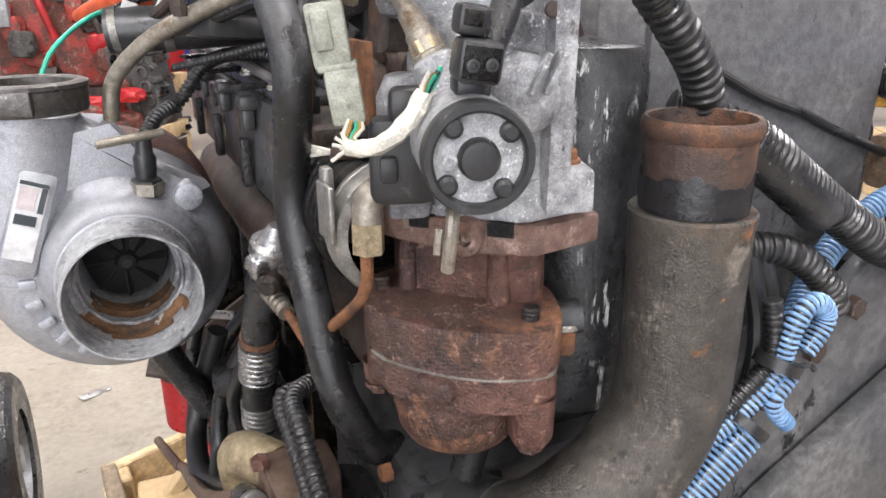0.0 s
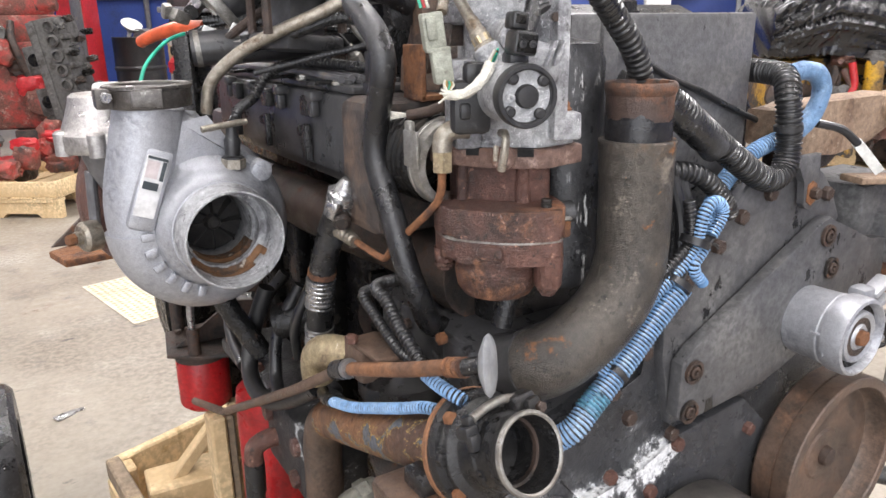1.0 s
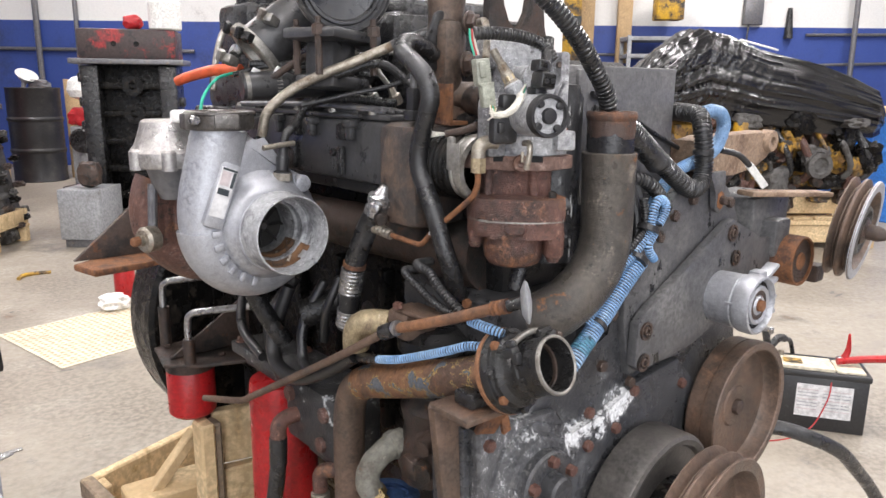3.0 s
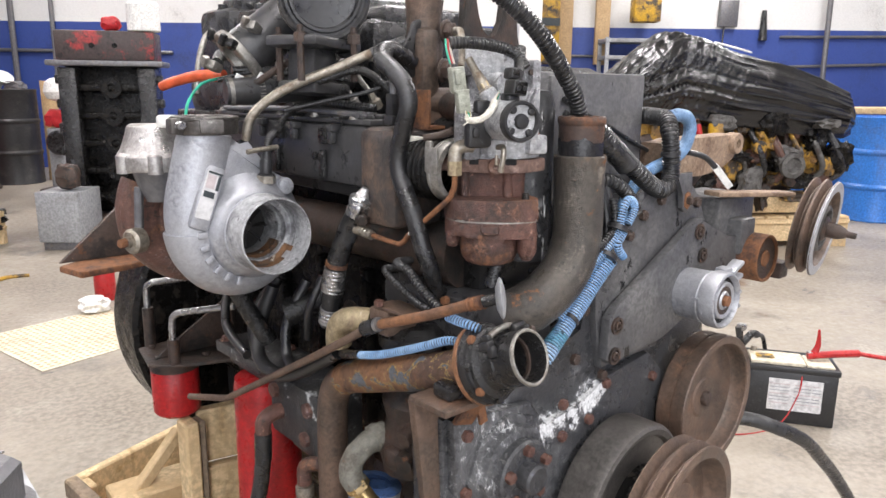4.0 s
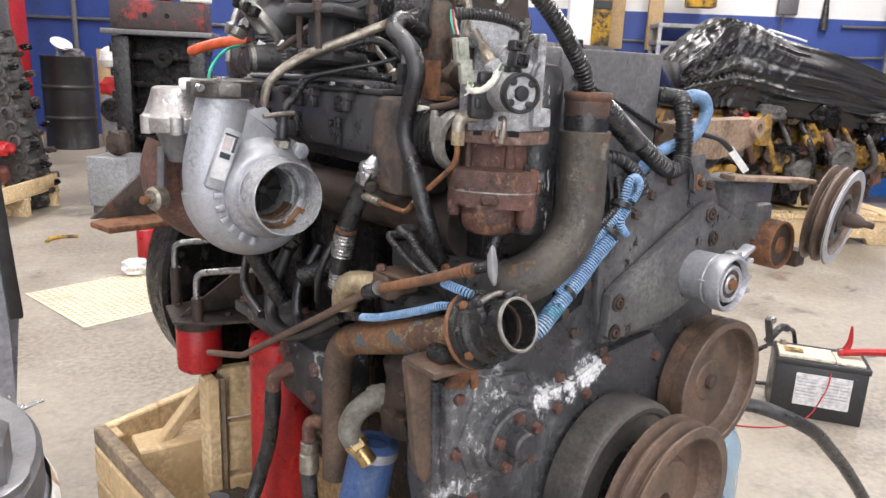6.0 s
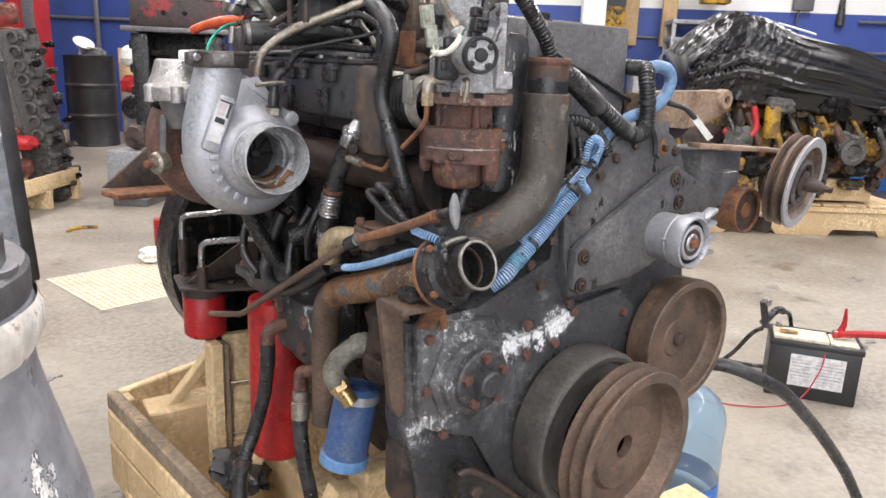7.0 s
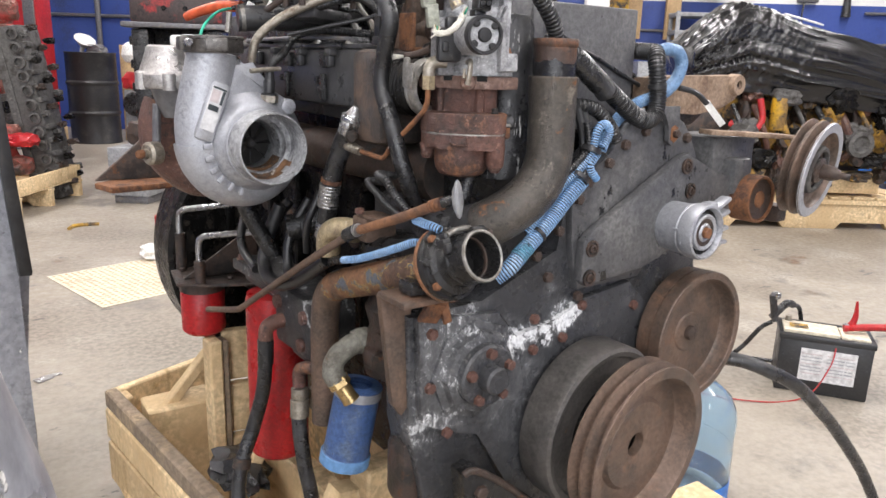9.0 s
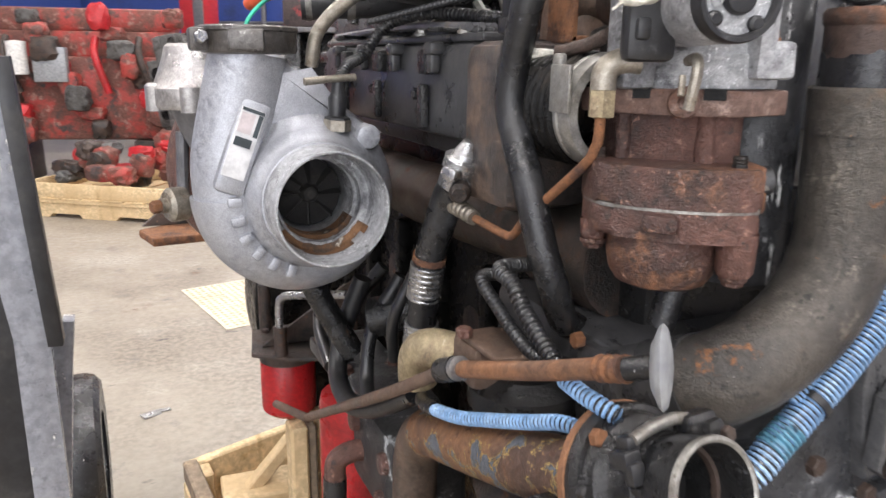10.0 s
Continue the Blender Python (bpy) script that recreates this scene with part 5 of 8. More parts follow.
nk = pt("outlet_neck", lathe(B(), NCK, AXO, [(0.04, 0), (0.039, 0.006), (0.0325, 0.01), (0.0302, 0.015), (0.0298, 0.02), (0.0312, 0.022), (0.0312, 0.026), (0.0298, 0.028), (0.0298, 0.048), (0.0308, 0.051), (0.0308, 0.0545), (0.0292, 0.056), (0.0272, 0.0555), (0.0262, 0.052), (0.0258, 0.01), (0, 0.008)], 56), "black", "black outlet neck with a bare bright rim")
pt("neck_rim", lathe(B(), NCK, AXO, [(0.0308, 0.0525), (0.031, 0.0545), (0.0304, 0.0562), (0.0286, 0.0566), (0.0272, 0.0556), (0.0266, 0.052)], 56), "dullsteel", parent=nk)
pt("inner_ring", lathe(B(), NCK, AXO, [(0.0259, 0.03), (0.0236, 0.0305), (0.0236, 0.0345), (0.0259, 0.035)], 48), "rustdark", parent=nk)
for a in (128, 172, 215, 262, 318, 30):
    bolt(fl, on_neck(a, 0.0405, 0.006), AXO, 0.0095, 0.006, "rustbright" if a in (128, 215) else "black")
pt("neck_lever", tube(B(), [on_neck(126, 0.04, 0.034), on_neck(105, 0.037, 0.034), on_neck(78, 0.0375, 0.034), on_neck(60, 0.039, 0.033)], 0.0036, 12), "dullsteel", "dull bleed pipe on the neck")
TN2 = frame_of(AXO)
pt("neck_clip", box(box(B(), on_neck(140, 0.036, 0.03), (0.012, 0.01, 0.014), 0.002, TN2), on_neck(128, 0.0385, 0.03), (0.009, 0.009, 0.01), 0.002, TN2), "blackplastic", parent=nk)
pt("neck_clip", box(B(), on_neck(150, 0.0325, 0.036), (0.01, 0.012, 0.008), 0.002, TN2), "blackplastic", parent=nk)
pt("neck_clip", rough_up(box(box(B(), on_neck(52, 0.037, 0.034), (0.024, 0.016, 0.014), 0.003, TN2), on_neck(38, 0.036, 0.038), (0.014, 0.02, 0.014), 0.003, TN2), 0.001, 120), "black", parent=nk)
for a in (165, 190, 200):
    pt("cast_mark", box(B(), on_neck(a, 0.0296, 0.036), (0.004, 0.004, 0.007), 0.001, TN2), "black", parent=nk)
bolt(nk, on_neck(42, 0.037, 0.05), AXO, 0.008, 0.004, "rustdark")

# rusty long tube with a round disc at its end
lt = pt("dipstick_tube", tube(B(), [(-0.05, 0.62, 0.628), (-0.036, 0.52, 0.655), (-0.033, 0.5, 0.662), (-0.03, 0.475, 0.676), (-0.028, 0.234, 0.811), (-0.012, 0.16, 0.858), (-0.0095, 0.14, 0.871), (-0.009, 0.125, 0.878), (0.002, 0.04, 0.91), (0.01, -0.03, 0.939)], 0.0056, 14, 0.02), "rustpulley", "long rusty brown tube")
pt("tube_sleeve", tube(B(), [(-0.0075, 0.11, 0.884), (0.002, 0.035, 0.912), (0.0095, -0.025, 0.937)], 0.0064, 14), "tuberust", parent=lt)
pt("tube_collar", tube(B(), [(0.0095, -0.026, 0.9375), (0.0115, -0.046, 0.945)], 0.0074, 14, 0.003, 0.09, 0.0065), "rustbright", parent=lt)
pt("tube_grip", tube(B(), [(0.0115, -0.046, 0.945), (0.018, -0.06, 0.951)], 0.0066, 12), "rubber", parent=lt)
pt("disc_handle", lathe(B(), (0.019, -0.061, 0.951), (0.7, -0.71, 0.12), [(0, -0.004), (0.012, -0.003), (0.021, 0.001), (0.0225, 0.003), (0.02, 0.005), (0.01, 0.007), (0, 0.008)], 32), "greysteel", "grey disc-shaped pull handle", lt)
pt("tube_clamp", tube(B(), [(-0.0085, 0.12, 0.8805), (-0.0098, 0.142, 0.87)], 0.0098, 16), "rubber", parent=lt)
pt("clamp_band", tube(B(), [(-0.0078, 0.114, 0.883), (-0.0083, 0.119, 0.881)], 0.0094, 16), "steel", parent=lt)
tc_ = pt("tube_bracket", box(box(B(), (0.026, 0.13, 0.88), (0.05, 0.04, 0.035), 0.006), (0.018, 0.11, 0.899), (0.03, 0.06, 0.005), 0.0015), "rustpulley", "rusty bracket that holds the tube")
bolt(tc_, (0.0, 0.125, 0.903), UP, 0.011, 0.007, "rust")
pt("brass_elbow", tube(B(), [(0.02, 0.165, 0.868), (0.006, 0.19, 0.867), (0.0, 0.206, 0.86), (0.0, 0.216, 0.845), (0.002, 0.219, 0.826)], 0.0175, 20, 0.005), "brass", "tarnished brass elbow")
pt("oil_filler_body", lathe(B(), (0.05, 0.12, 0.79), UP, [(0, 0), (0.04, 0), (0.042, 0.02), (0.038, 0.05), (0.044, 0.055), (0.044, 0.07), (0.03, 0.08), (0, 0.08)], 32), "black")

# bracket and lower pump on the side
ab = pt("angle_bracket", prism(B(), [(-0.032, 0.82), (-0.028, 0.825), (0.03, 0.825), (0.03, 0.81), (0.012, 0.8), (0.012, 0.66), (0.002, 0.65), (-0.012, 0.67)], 0.018, 0.03, 0.002), "rustpulley", "rusty angle bracket")
pt("bracket_shelf", box(B(), (-0.002, -0.005, 0.822), (0.06, 0.06, 0.008), 0.002), "rustpulley", parent=ab)
pt("rubber_pad", box(B(), (0.006, -0.008, 0.836), (0.04, 0.03, 0.016), 0.003), "rubber", parent=ab)
pt("bent_tab", box(box(B(), (0.028, -0.008, 0.797), (0.03, 0.006, 0.03), 0.001, pose(0, 0, 0, 25, 15, 0)), (0.045, -0.012, 0.8), (0.012, 0.005, 0.04), 0.001, pose(0, 0, 0, 0, -15, 0)), "rustbright", "torn rusty tab", ab)
pump = pt("fuel_pump", rough_up(box(box(lathe(B(), (0.07, 0.13, 0.66), UP, [(0, 0), (0.05, 0), (0.055, 0.03), (0.045, 0.07), (0.05, 0.1), (0.04, 0.12), (0, 0.12)], 30), (0.05, 0.1, 0.72), (0.05, 0.06, 0.05), 0.012), (0.03, 0.12, 0.69), (0.04, 0.03, 0.03), 0.008), 0.004, 30), "rustdark", "greasy cast pump")
pt("pump_boss", tube(B(), [(0.04, 0.1, 0.735), (0.012, 0.095, 0.728)], 0.012, 16), "rustdark", parent=pump)
pt("pump_cap", tube(B(), [(0.04, 0.11, 0.695), (0.015, 0.1, 0.69)], 0.014, 16), "rustdark", parent=pump)
ge = pt("grey_elbow", rough_up(tube(B(), [(0.04, 0.165, 0.705), (0.018, 0.165, 0.7), (-0.004, 0.165, 0.692), (-0.02, 0.162, 0.679), (-0.024, 0.158, 0.664), (-0.02, 0.153, 0.653)], [0.0165, 0.0155], 22, 0.004), 0.0016, 60), "greencast", "grey-green corroded cast elbow")
pt("elbow_collar", lathe(B(), (0.024, 0.165, 0.7015), (1, 0, 0.25), [(0.016, -0.008), (0.02, -0.006), (0.02, 0.006), (0.016, 0.008)], 8), "greencast", parent=ge)
AXB = (0.3, -0.3, -0.62)
pt("brass_nipple", lathe(lathe(B(), (-0.0205, 0.154, 0.656), AXB, [(0.013, -0.002), (0.0165, 0), (0.0165, 0.012), (0.013, 0.014)], 6), (-0.0205, 0.154, 0.656), AXB, [(0.0122, 0.012), (0.0122, 0.033), (0.013, 0.035), (0.013, 0.039), (0.0105, 0.039), (0.0095, 0.012), (0, 0.01)], 24), "brassnew", "clean brass hose nipple", ge)
bf = pt("blue_filter", lathe(B(), (0.004, 0.178, 0.505), (0.02, -0.01, 0.125), [(0.028, 0.003), (0.034, 0), (0.0375, 0.002), (0.0375, 0.016), (0.035, 0.018), (0.0345, 0.1), (0.0335, 0.115), (0.036, 0.117), (0.036, 0.128), (0.02, 0.13)], 36), "bluefilter", "scuffed blue spin-on filter can")
pt("filter_band", lathe(B(), (0.004, 0.178, 0.505), (0.02, -0.01, 0.125), [(0.0362, 0.112), (0.0362, 0.126)], 36), "alu", parent=bf)
pt("filter_skirt", lathe(B(), (0.004, 0.178, 0.505), (0.02, -0.01, 0.125), [(0.03, -0.001), (0.0385, -0.001), (0.0385, 0.015), (0.037, 0.017)], 36), "bluerag", parent=bf)

# oil filter head, tall red filter, hoses
fh = pt("filter_mount", rough_up(box(box(box(B(), (0.042, 0.35, 0.675), (0.084, 0.15, 0.105), 0.012), (0.05, 0.42, 0.71), (0.08, 0.12, 0.04), 0.008), (0.02, 0.335, 0.64), (0.03, 0.07, 0.05), 0.01), 0.003, 30), "saltblack", "black filter mount crusted with white salts")
fhb = pt("mount_flange", rough_up(box(box(B(), (0.04, 0.53, 0.718), (0.085, 0.155, 0.02), 0.004), (0.05, 0.53, 0.7), (0.07, 0.13, 0.03), 0.006), 0.002, 40), "saltblack", "square flange with white edges", fh)
for x, y in ((0.01, 0.47), (0.01, 0.59), (0.07, 0.47)):
    bolt(fhb, (x, y, 0.729), UP, 0.013, 0.008, "rust", washer=0.01)
for y, z in ((0.3, 0.7), (0.31, 0.65), (0.4, 0.7)):
    pt("port_plug", drum_of(B(), (0.002, y, z), LEFT, 0.012, -0.006, 0.01, 0.003, 8), "rust", parent=fh)
pt("red_oil_filter", lathe(B(), (0.04, 0.505, 0.355), UP, [(0, 0.0), (0.045, 0.002), (0.054, 0.01), (0.0555, 0.02), (0.0555, 0.31), (0.053, 0.325), (0.03, 0.33), (0, 0.33)], 44), "red", "tall red spin-on oil filter")
h1 = pt("hose_elbow", tube(B(), [(0.015, 0.385, 0.668), (-0.01, 0.387, 0.669), (-0.028, 0.388, 0.66), (-0.03, 0.389, 0.635)], 0.0125, 14, 0.004), "rust", "rusty hose elbow")
pt("hose_ferrule", tube(B(), [(-0.03, 0.389, 0.64), (-0.031, 0.39, 0.595)], 0.0135, 12), "rubber", parent=h1)
pt("drain_hose", tube(B(), [(-0.031, 0.39, 0.6), (-0.034, 0.4, 0.54), (-0.05, 0.41, 0.47), (-0.075, 0.4, 0.42), (-0.09, 0.385, 0.36), (-0.085, 0.36, 0.315), (-0.055, 0.32, 0.29), (-0.02, 0.285, 0.31), (-0.004, 0.275, 0.37), (-0.012, 0.285, 0.45), (-0.015, 0.295, 0.515), (-0.012, 0.3, 0.55)], 0.0125, 16, 0.008), "rubber", "looped black oil hose")
pt("hose_clamp", tube(B(), [(-0.074, 0.401, 0.424), (-0.079, 0.397, 0.408)], 0.0155, 16), "rustdark")
pt("hose_crimp", lathe(B(), (-0.013, 0.298, 0.53), (0.02, 0.03, 0.3), [(0.012, 0), (0.0155, 0.002), (0.0155, 0.03), (0.012, 0.032), (0.014, 0.036), (0.014, 0.05), (0.01, 0.052)], 18), "zinc", "plated hose end")
pt("rusty_elbow", tube(B(), [(-0.011, 0.301, 0.585), (-0.01, 0.3, 0.612), (0.0, 0.285, 0.62), (0.02, 0.265, 0.62)], 0.011, 14, 0.004), "rust", "rusty street elbow")

# fuel filter at the rear with its bracket
pt("red_fuel_filter", lathe(B(), (0.02, 0.87, 0.488), UP, [(0, 0), (0.04, 0.002), (0.047, 0.009), (0.048, 0.014), (0.048, 0.098), (0.046, 0.102), (0, 0.104)], 40), "red", "short red spin-on fuel filter")
ffh = pt("fuel_filter_head", lathe(B(), (0.02, 0.87, 0.59), UP, [(0, 0), (0.049, 0), (0.05, 0.02), (0.04, 0.026), (0, 0.026)], 30), "rustdark", "grimy fuel filter head")
fb = pt("filter_bracket", prism(B(), [(-0.05, 0.82), (0.0, 0.78), (0.16, 0.72), (0.18, 0.86), (0.06, 0.94), (-0.03, 0.93)], 0.619, 0.626, 0.002, FLAT), "rustdark", "rusty filter bracket")
pt("bracket_web", prism(B(), [(-0.03, 0.627), (0.15, 0.627), (0.15, 0.74)], 0.84, 0.848, 0.001), "rustdark", parent=fb)
for p in ((-0.02, 0.85, 0.627), (-0.01, 0.91, 0.627), (0.06, 0.8, 0.627)):
    bolt(fb, p, UP, 0.012, 0.006, "rustdark")
for y, z in ((0.93, 0.77), (0.8, 0.735)):
    pt("steel_line", tube(B(), [(-0.005, y, 0.63), (-0.005, y, z - 0.03), (0.0, y - 0.008, z - 0.008), (0.02, y - 0.03, z), (0.08, y - 0.1, z + 0.015)], 0.0068, 12, 0.005), "steel", "bent steel fuel line")
    pt("line_sleeve", tube(B(), [(-0.005, y, 0.625), (-0.005, y, z - 0.06)], 0.0115, 12), "rustdark")
pt("flywheel_housing", lathe(B(), (0.33, 1.03, 0.62), (0, 1, 0), [(0.1, 0), (0.325, 0), (0.335, 0.01), (0.335, 0.13), (0.325, 0.14), (0, 0.14)], 72), "greaseshade", "black round flywheel housing")
mb = pt("rear_mount", prism(B(), [(-0.205, 0.755), (-0.19, 0.69), (-0.1, 0.7), (0.08, 0.8), (0.1, 0.9), (-0.08, 0.84)], 0.853, 0.865, 0.003, FLAT), "rustbright", "rusty mounting bracket")
pt("mount_web", prism(B(), [(-0.2, 0.865), (0.05, 0.865), (0.05, 1.0), (-0.09, 0.96)], 0.77, 0.782, 0.002), "rustdark", parent=mb)

# ---- turbocharger ----
TC = Vector((-0.056, 0.36, 0.968))


def scroll(bm, c, r0, s0, s1, a0, a1, y_flat=1.0, seg=18, n=44, lift=None):
    """A volute: a round section that grows along an arc about the y axis, then runs straight on along lift."""
    rings = []
    for i in range(n + 1):
        t = i / n
        a = radians(a0 + (a1 - a0) * t)
        s = s0 + (s1 - s0) * t
        rr = r0 + (s - s1) * 0.3
        rad = Vector((math.cos(a), 0, math.sin(a)))
        ctr = c + rad * rr
        rings.append((ctr, rad, s))
    if lift:
        d = Vector((-math.sin(a), 0, math.cos(a))) * (1 if a1 > a0 else -1)
        for k in range(1, 7):
            rings.append((rings[n][0] + d * lift * k / 6 + Vector((0.01 * k / 6, 0, 0)), rad, s1 * (1 - 0.02 * k)))
    rows = []
    for ctr, rad, s in rings:
        rows.append([bm.verts.new(ctr + rad * (s * math.cos(2 * math.pi * k / seg)) + Vector((0, s * y_flat * math.sin(2 * math.pi * k / seg), 0))) for k in range(seg)])
    for p, q in zip(rows, rows[1:]):
        for k in range(seg):
            bm.faces.new((p[k], p[(k + 1) % seg], q[(k + 1) % seg], q[k]))
    bm.faces.new(rows[0])
    bm.faces.new(rows[-1])
    return bm


bm = scroll(B(), TC, 0.072, 0.018, 0.038, 400, 180, 1.0, 20, 52)
tube(bm, [TC + Vector((-0.06, 0.004, -0.034)), TC + Vector((-0.068, 0, -0.012)), TC + Vector((-0.071, 0, 0.03)), TC + Vector((-0.062, -0.004, 0.08)), TC + Vector((-0.05, -0.01, 0.135))], [0.037, 0.0345], 24, 0.008)
lathe(bm, TC, FRONT, [(0.085, -0.02), (0.088, 0.0), (0.084, 0.016), (0.075, 0.026), (0.069, 0.031), (0.0655, 0.037), (0.0635, 0.044), (0.059, 0.049), (0.0555, 0.053), (0.0545, 0.06), (0.05, 0.061)], 56)
lathe(bm, TC, FRONT, [(0.03, -0.05), (0.09, -0.045), (0.094, -0.03), (0.085, -0.01)], 56)
prism(bm, [(-0.14, 1.09), (-0.075, 1.095), (-0.062, 1.078), (-0.025, 1.05), (0.02, 1.025), (0.0, 1.012), (-0.056, 1.015), (-0.125, 1.0)], 0.336, 0.386, 0.013)
turbo = pt("turbocharger", bm, "alu", "dull grey cast aluminium turbo compressor housing", None, 40)
pt("inlet_mouth", lathe(B(), TC, FRONT, [(0.05, 0.05), (0.053, 0.058), (0.053, 0.074), (0.0512, 0.077), (0.051, 0.099), (0.0514, 0.1005), (0.0506, 0.102), (0.0493, 0.102), (0.0484, 0.1), (0.048, 0.058), (0.0465, 0.055), (0.042, 0.053), (0.0405, 0.051), (0.0395, 0.04), (0.037, 0.037), (0.0365, 0.0), (0.036, -0.02), (0, -0.022)], 64), "chalk", "open inlet mouth, corroded white with brown dirt inside", turbo)
bm = lathe(B(), TC, FRONT, [(0.0476, 0.07), (0.0476, 0.063), (0.0475, 0.0585), (0.0461, 0.0555), (0.0418, 0.0536), (0.0402, 0.051), (0.0391, 0.041), (0.0366, 0.0375), (0.0362, 0.02)], 72)
for v in list(bm.verts):
    if v.co.z > TC.z - 0.018 + 0.02 * noise.noise(v.co * 60) - (TC.y - v.co.y - 0.05) * 0.9:
        bm.verts.remove(v)
pt("inlet_dirt", bm, "inletdirt", "brown dirt caked in the bottom of the mouth", turbo)
pt("inlet_step", rough_up(lathe(B(), TC, FRONT, [(0.0418, 0.05), (0.0412, 0.0545), (0.0392, 0.0535), (0.0385, 0.046)], 72), 0.0014, 160), "chalk", "crusted white ring inside the mouth", turbo)
# Wheel and blades coloured dark for the shade deep in the mouth.
pt("compressor_wheel", lathe(B(), TC, FRONT, [(0.034, 0.002), (0.01, 0.01), (0.007, 0.018), (0.004, 0.02), (0, 0.02)], 28), "inletshade", parent=turbo)
for k in range(8):
    a = 2 * math.pi * k / 8
    pt("blade", box(B(), TC + Vector((0.02 * math.cos(a), -0.009, 0.02 * math.sin(a))), (0.024, 0.009, 0.0015), 0, pose(0, 0, 0, 25, -math.degrees(a), 0)), "inletshade", parent=turbo)
NP = Vector((-0.121, 0.3205, 1.0215))
SLANT = pose(0, 0, 0, 0, 21, 0)
pt("nameplate_pad", box(B(), NP + Vector((0, 0.004, -0.004)), (0.029, 0.014, 0.088), 0.009, SLANT), "alu", parent=turbo)
pl = pt("nameplate", box(B(), NP + Vector((0, -0.0035, 0)), (0.021, 0.002, 0.064), 0.0006, SLANT), "label", "small printed metal nameplate", turbo)


def on_plate(u, v, w, h):
    return box(B(), NP + Vector((0, -0.005, 0)) + SLANT @ Vector((u, 0, v)), (w, 0.0006, h), 0, SLANT)


pt("print_bar", on_plate(0, 0.03, 0.02, 0.003), "ink", parent=turbo)
pt("print_bar", on_plate(0.0075, 0.018, 0.004, 0.02), "ink", parent=turbo)
pt("print_bar", on_plate(-0.003, 0.018, 0.012, 0.018), "inkpink", parent=turbo)
pt("print_bar", on_plate(-0.001, 0.001, 0.015, 0.008), "ink", parent=turbo)
for k, a in enumerate((168, 182, 196, 210, 224, 238)):
    r = radians(a + 12)
    p = TC + Vector((0.074 * math.cos(r), -0.0365, 0.074 * math.sin(r)))
    pt("raised_bar", box(B(), p, (0.0095, 0.006, 0.0135), 0.0025, pose(0, 0, 0, 0, 90 - a - 12, 0)), "alu", parent=turbo)
pt("outlet_band", lathe(B(), (-0.106, 0.35, 1.098), UP, [(0.036, 0), (0.041, 0.001), (0.0425, 0.004), (0.0425, 0.019), (0.0442, 0.02), (0.0442, 0.023), (0.041, 0.0245), (0.036, 0.0245), (0.034, 0.023), (0.033, 0.0)], 48), "bandsteel", "worn steel band clamp on the outlet", turbo)
pt("clamp_lug", box(box(B(), (-0.15, 0.34, 1.11), (0.018, 0.02, 0.02), 0.003), (-0.115, 0.308, 1.11), (0.03, 0.006, 0.018), 0.002, pose(0, 0, 0, 0, 0, -20)), "bandsteel", parent=turbo)
bolt(turbo, (-0.15, 0.329, 1.112), FRONT, 0.01, 0.014, "steel")
pt("white_plug", drum_of(B(), (-0.137, 0.392, 1.106), UP, 0.016, 0, 0.016, 0.004, 24), "white", "white plastic plug", turbo)
pt("temperature_sensor", lathe(lathe(B(), (-0.032, 0.328, 1.035), (0.05, -0.05, 1), [(0.012, -0.006), (0.012, 0.007), (0.008, 0.009)], 6), (-0.032, 0.328, 1.042), (0.05, -0.05, 1), [(0.008, 0), (0.009, 0.018), (0.007, 0.022), (0.006, 0.034), (0, 0.034)], 14), "blackplastic", "black sensor", turbo)
pt("sensor_nut", lathe(B(), (-0.032, 0.328, 1.03), (0.05, -0.05, 1), [(0.013, 0), (0.013, 0.01), (0.008, 0.011)], 6), "zinc", parent=turbo)
pt("sensor_cable", tube(B(), [(-0.03, 0.326, 1.075), (-0.015, 0.345, 1.09), (0.006, 0.36, 1.1), (0.03, 0.36, 1.128), (0.06, 0.32, 1.138), (0.1, 0.25, 1.132)], 0.0055, 12, 0.005, 0.12, 0.0044), "loom", "corrugated sensor cable", turbo)
pt("side_fitting", tube(B(), [(-0.065, 0.315, 1.075), (-0.045, 0.318, 1.077), (-0.015, 0.325, 1.079)], 0.0035, 12), "zinc", parent=turbo)
pt("housing_boss", drum_of(B(), TC + Vector((0.055, 0, 0.055)), FRONT, 0.012, 0.01, 0.034, 0.003, 20), "alu", parent=turbo)
pt("bearing_housing", lathe(B(), TC + Vector((0, 0.045, 0)), (0, 1, 0), [(0.06, 0), (0.05, 0.02), (0.05, 0.05), (0.07, 0.07)], 40), "rust", parent=turbo)
pt("turbine_housing", rough_up(scroll(lathe(B(), TC + Vector((0, 0.16, 0)), (0, 1, 0), [(0, -0.05), (0.07, -0.045), (0.085, -0.02), (0.085, 0.02), (0.06, 0.05), (0, 0.05)], 48), TC + Vector((0, 0.16, 0)), 0.078, 0.025, 0.043, 420, 150, 1.0, 18, 44), 0.002, 20), "rust", "rusty brown turbine housing", turbo)
wga = pt("actuator_can", lathe(B(), (-0.138, 0.45, 1.045), UP, [(0, 0), (0.048, 0), (0.05, 0.004), (0.05, 0.02), (0.046, 0.025), (0.04, 0.04), (0.036, 0.052), (0.034, 0.06), (0.03, 0.063), (0, 0.063)], 40), "castsilver", "bright cast wastegate actuator", turbo)
for k in range(6):
    a = radians(60 * k + 10)
    pt("actuator_lug", lathe(B(), (-0.138 + 0.046 * math.cos(a), 0.45 + 0.046 * math.sin(a), 1.045), UP, [(0, -0.002), (0.01, -0.002), (0.01, 0.022), (0.007, 0.025), (0, 0.025)], 16), "castsilver", parent=turbo)
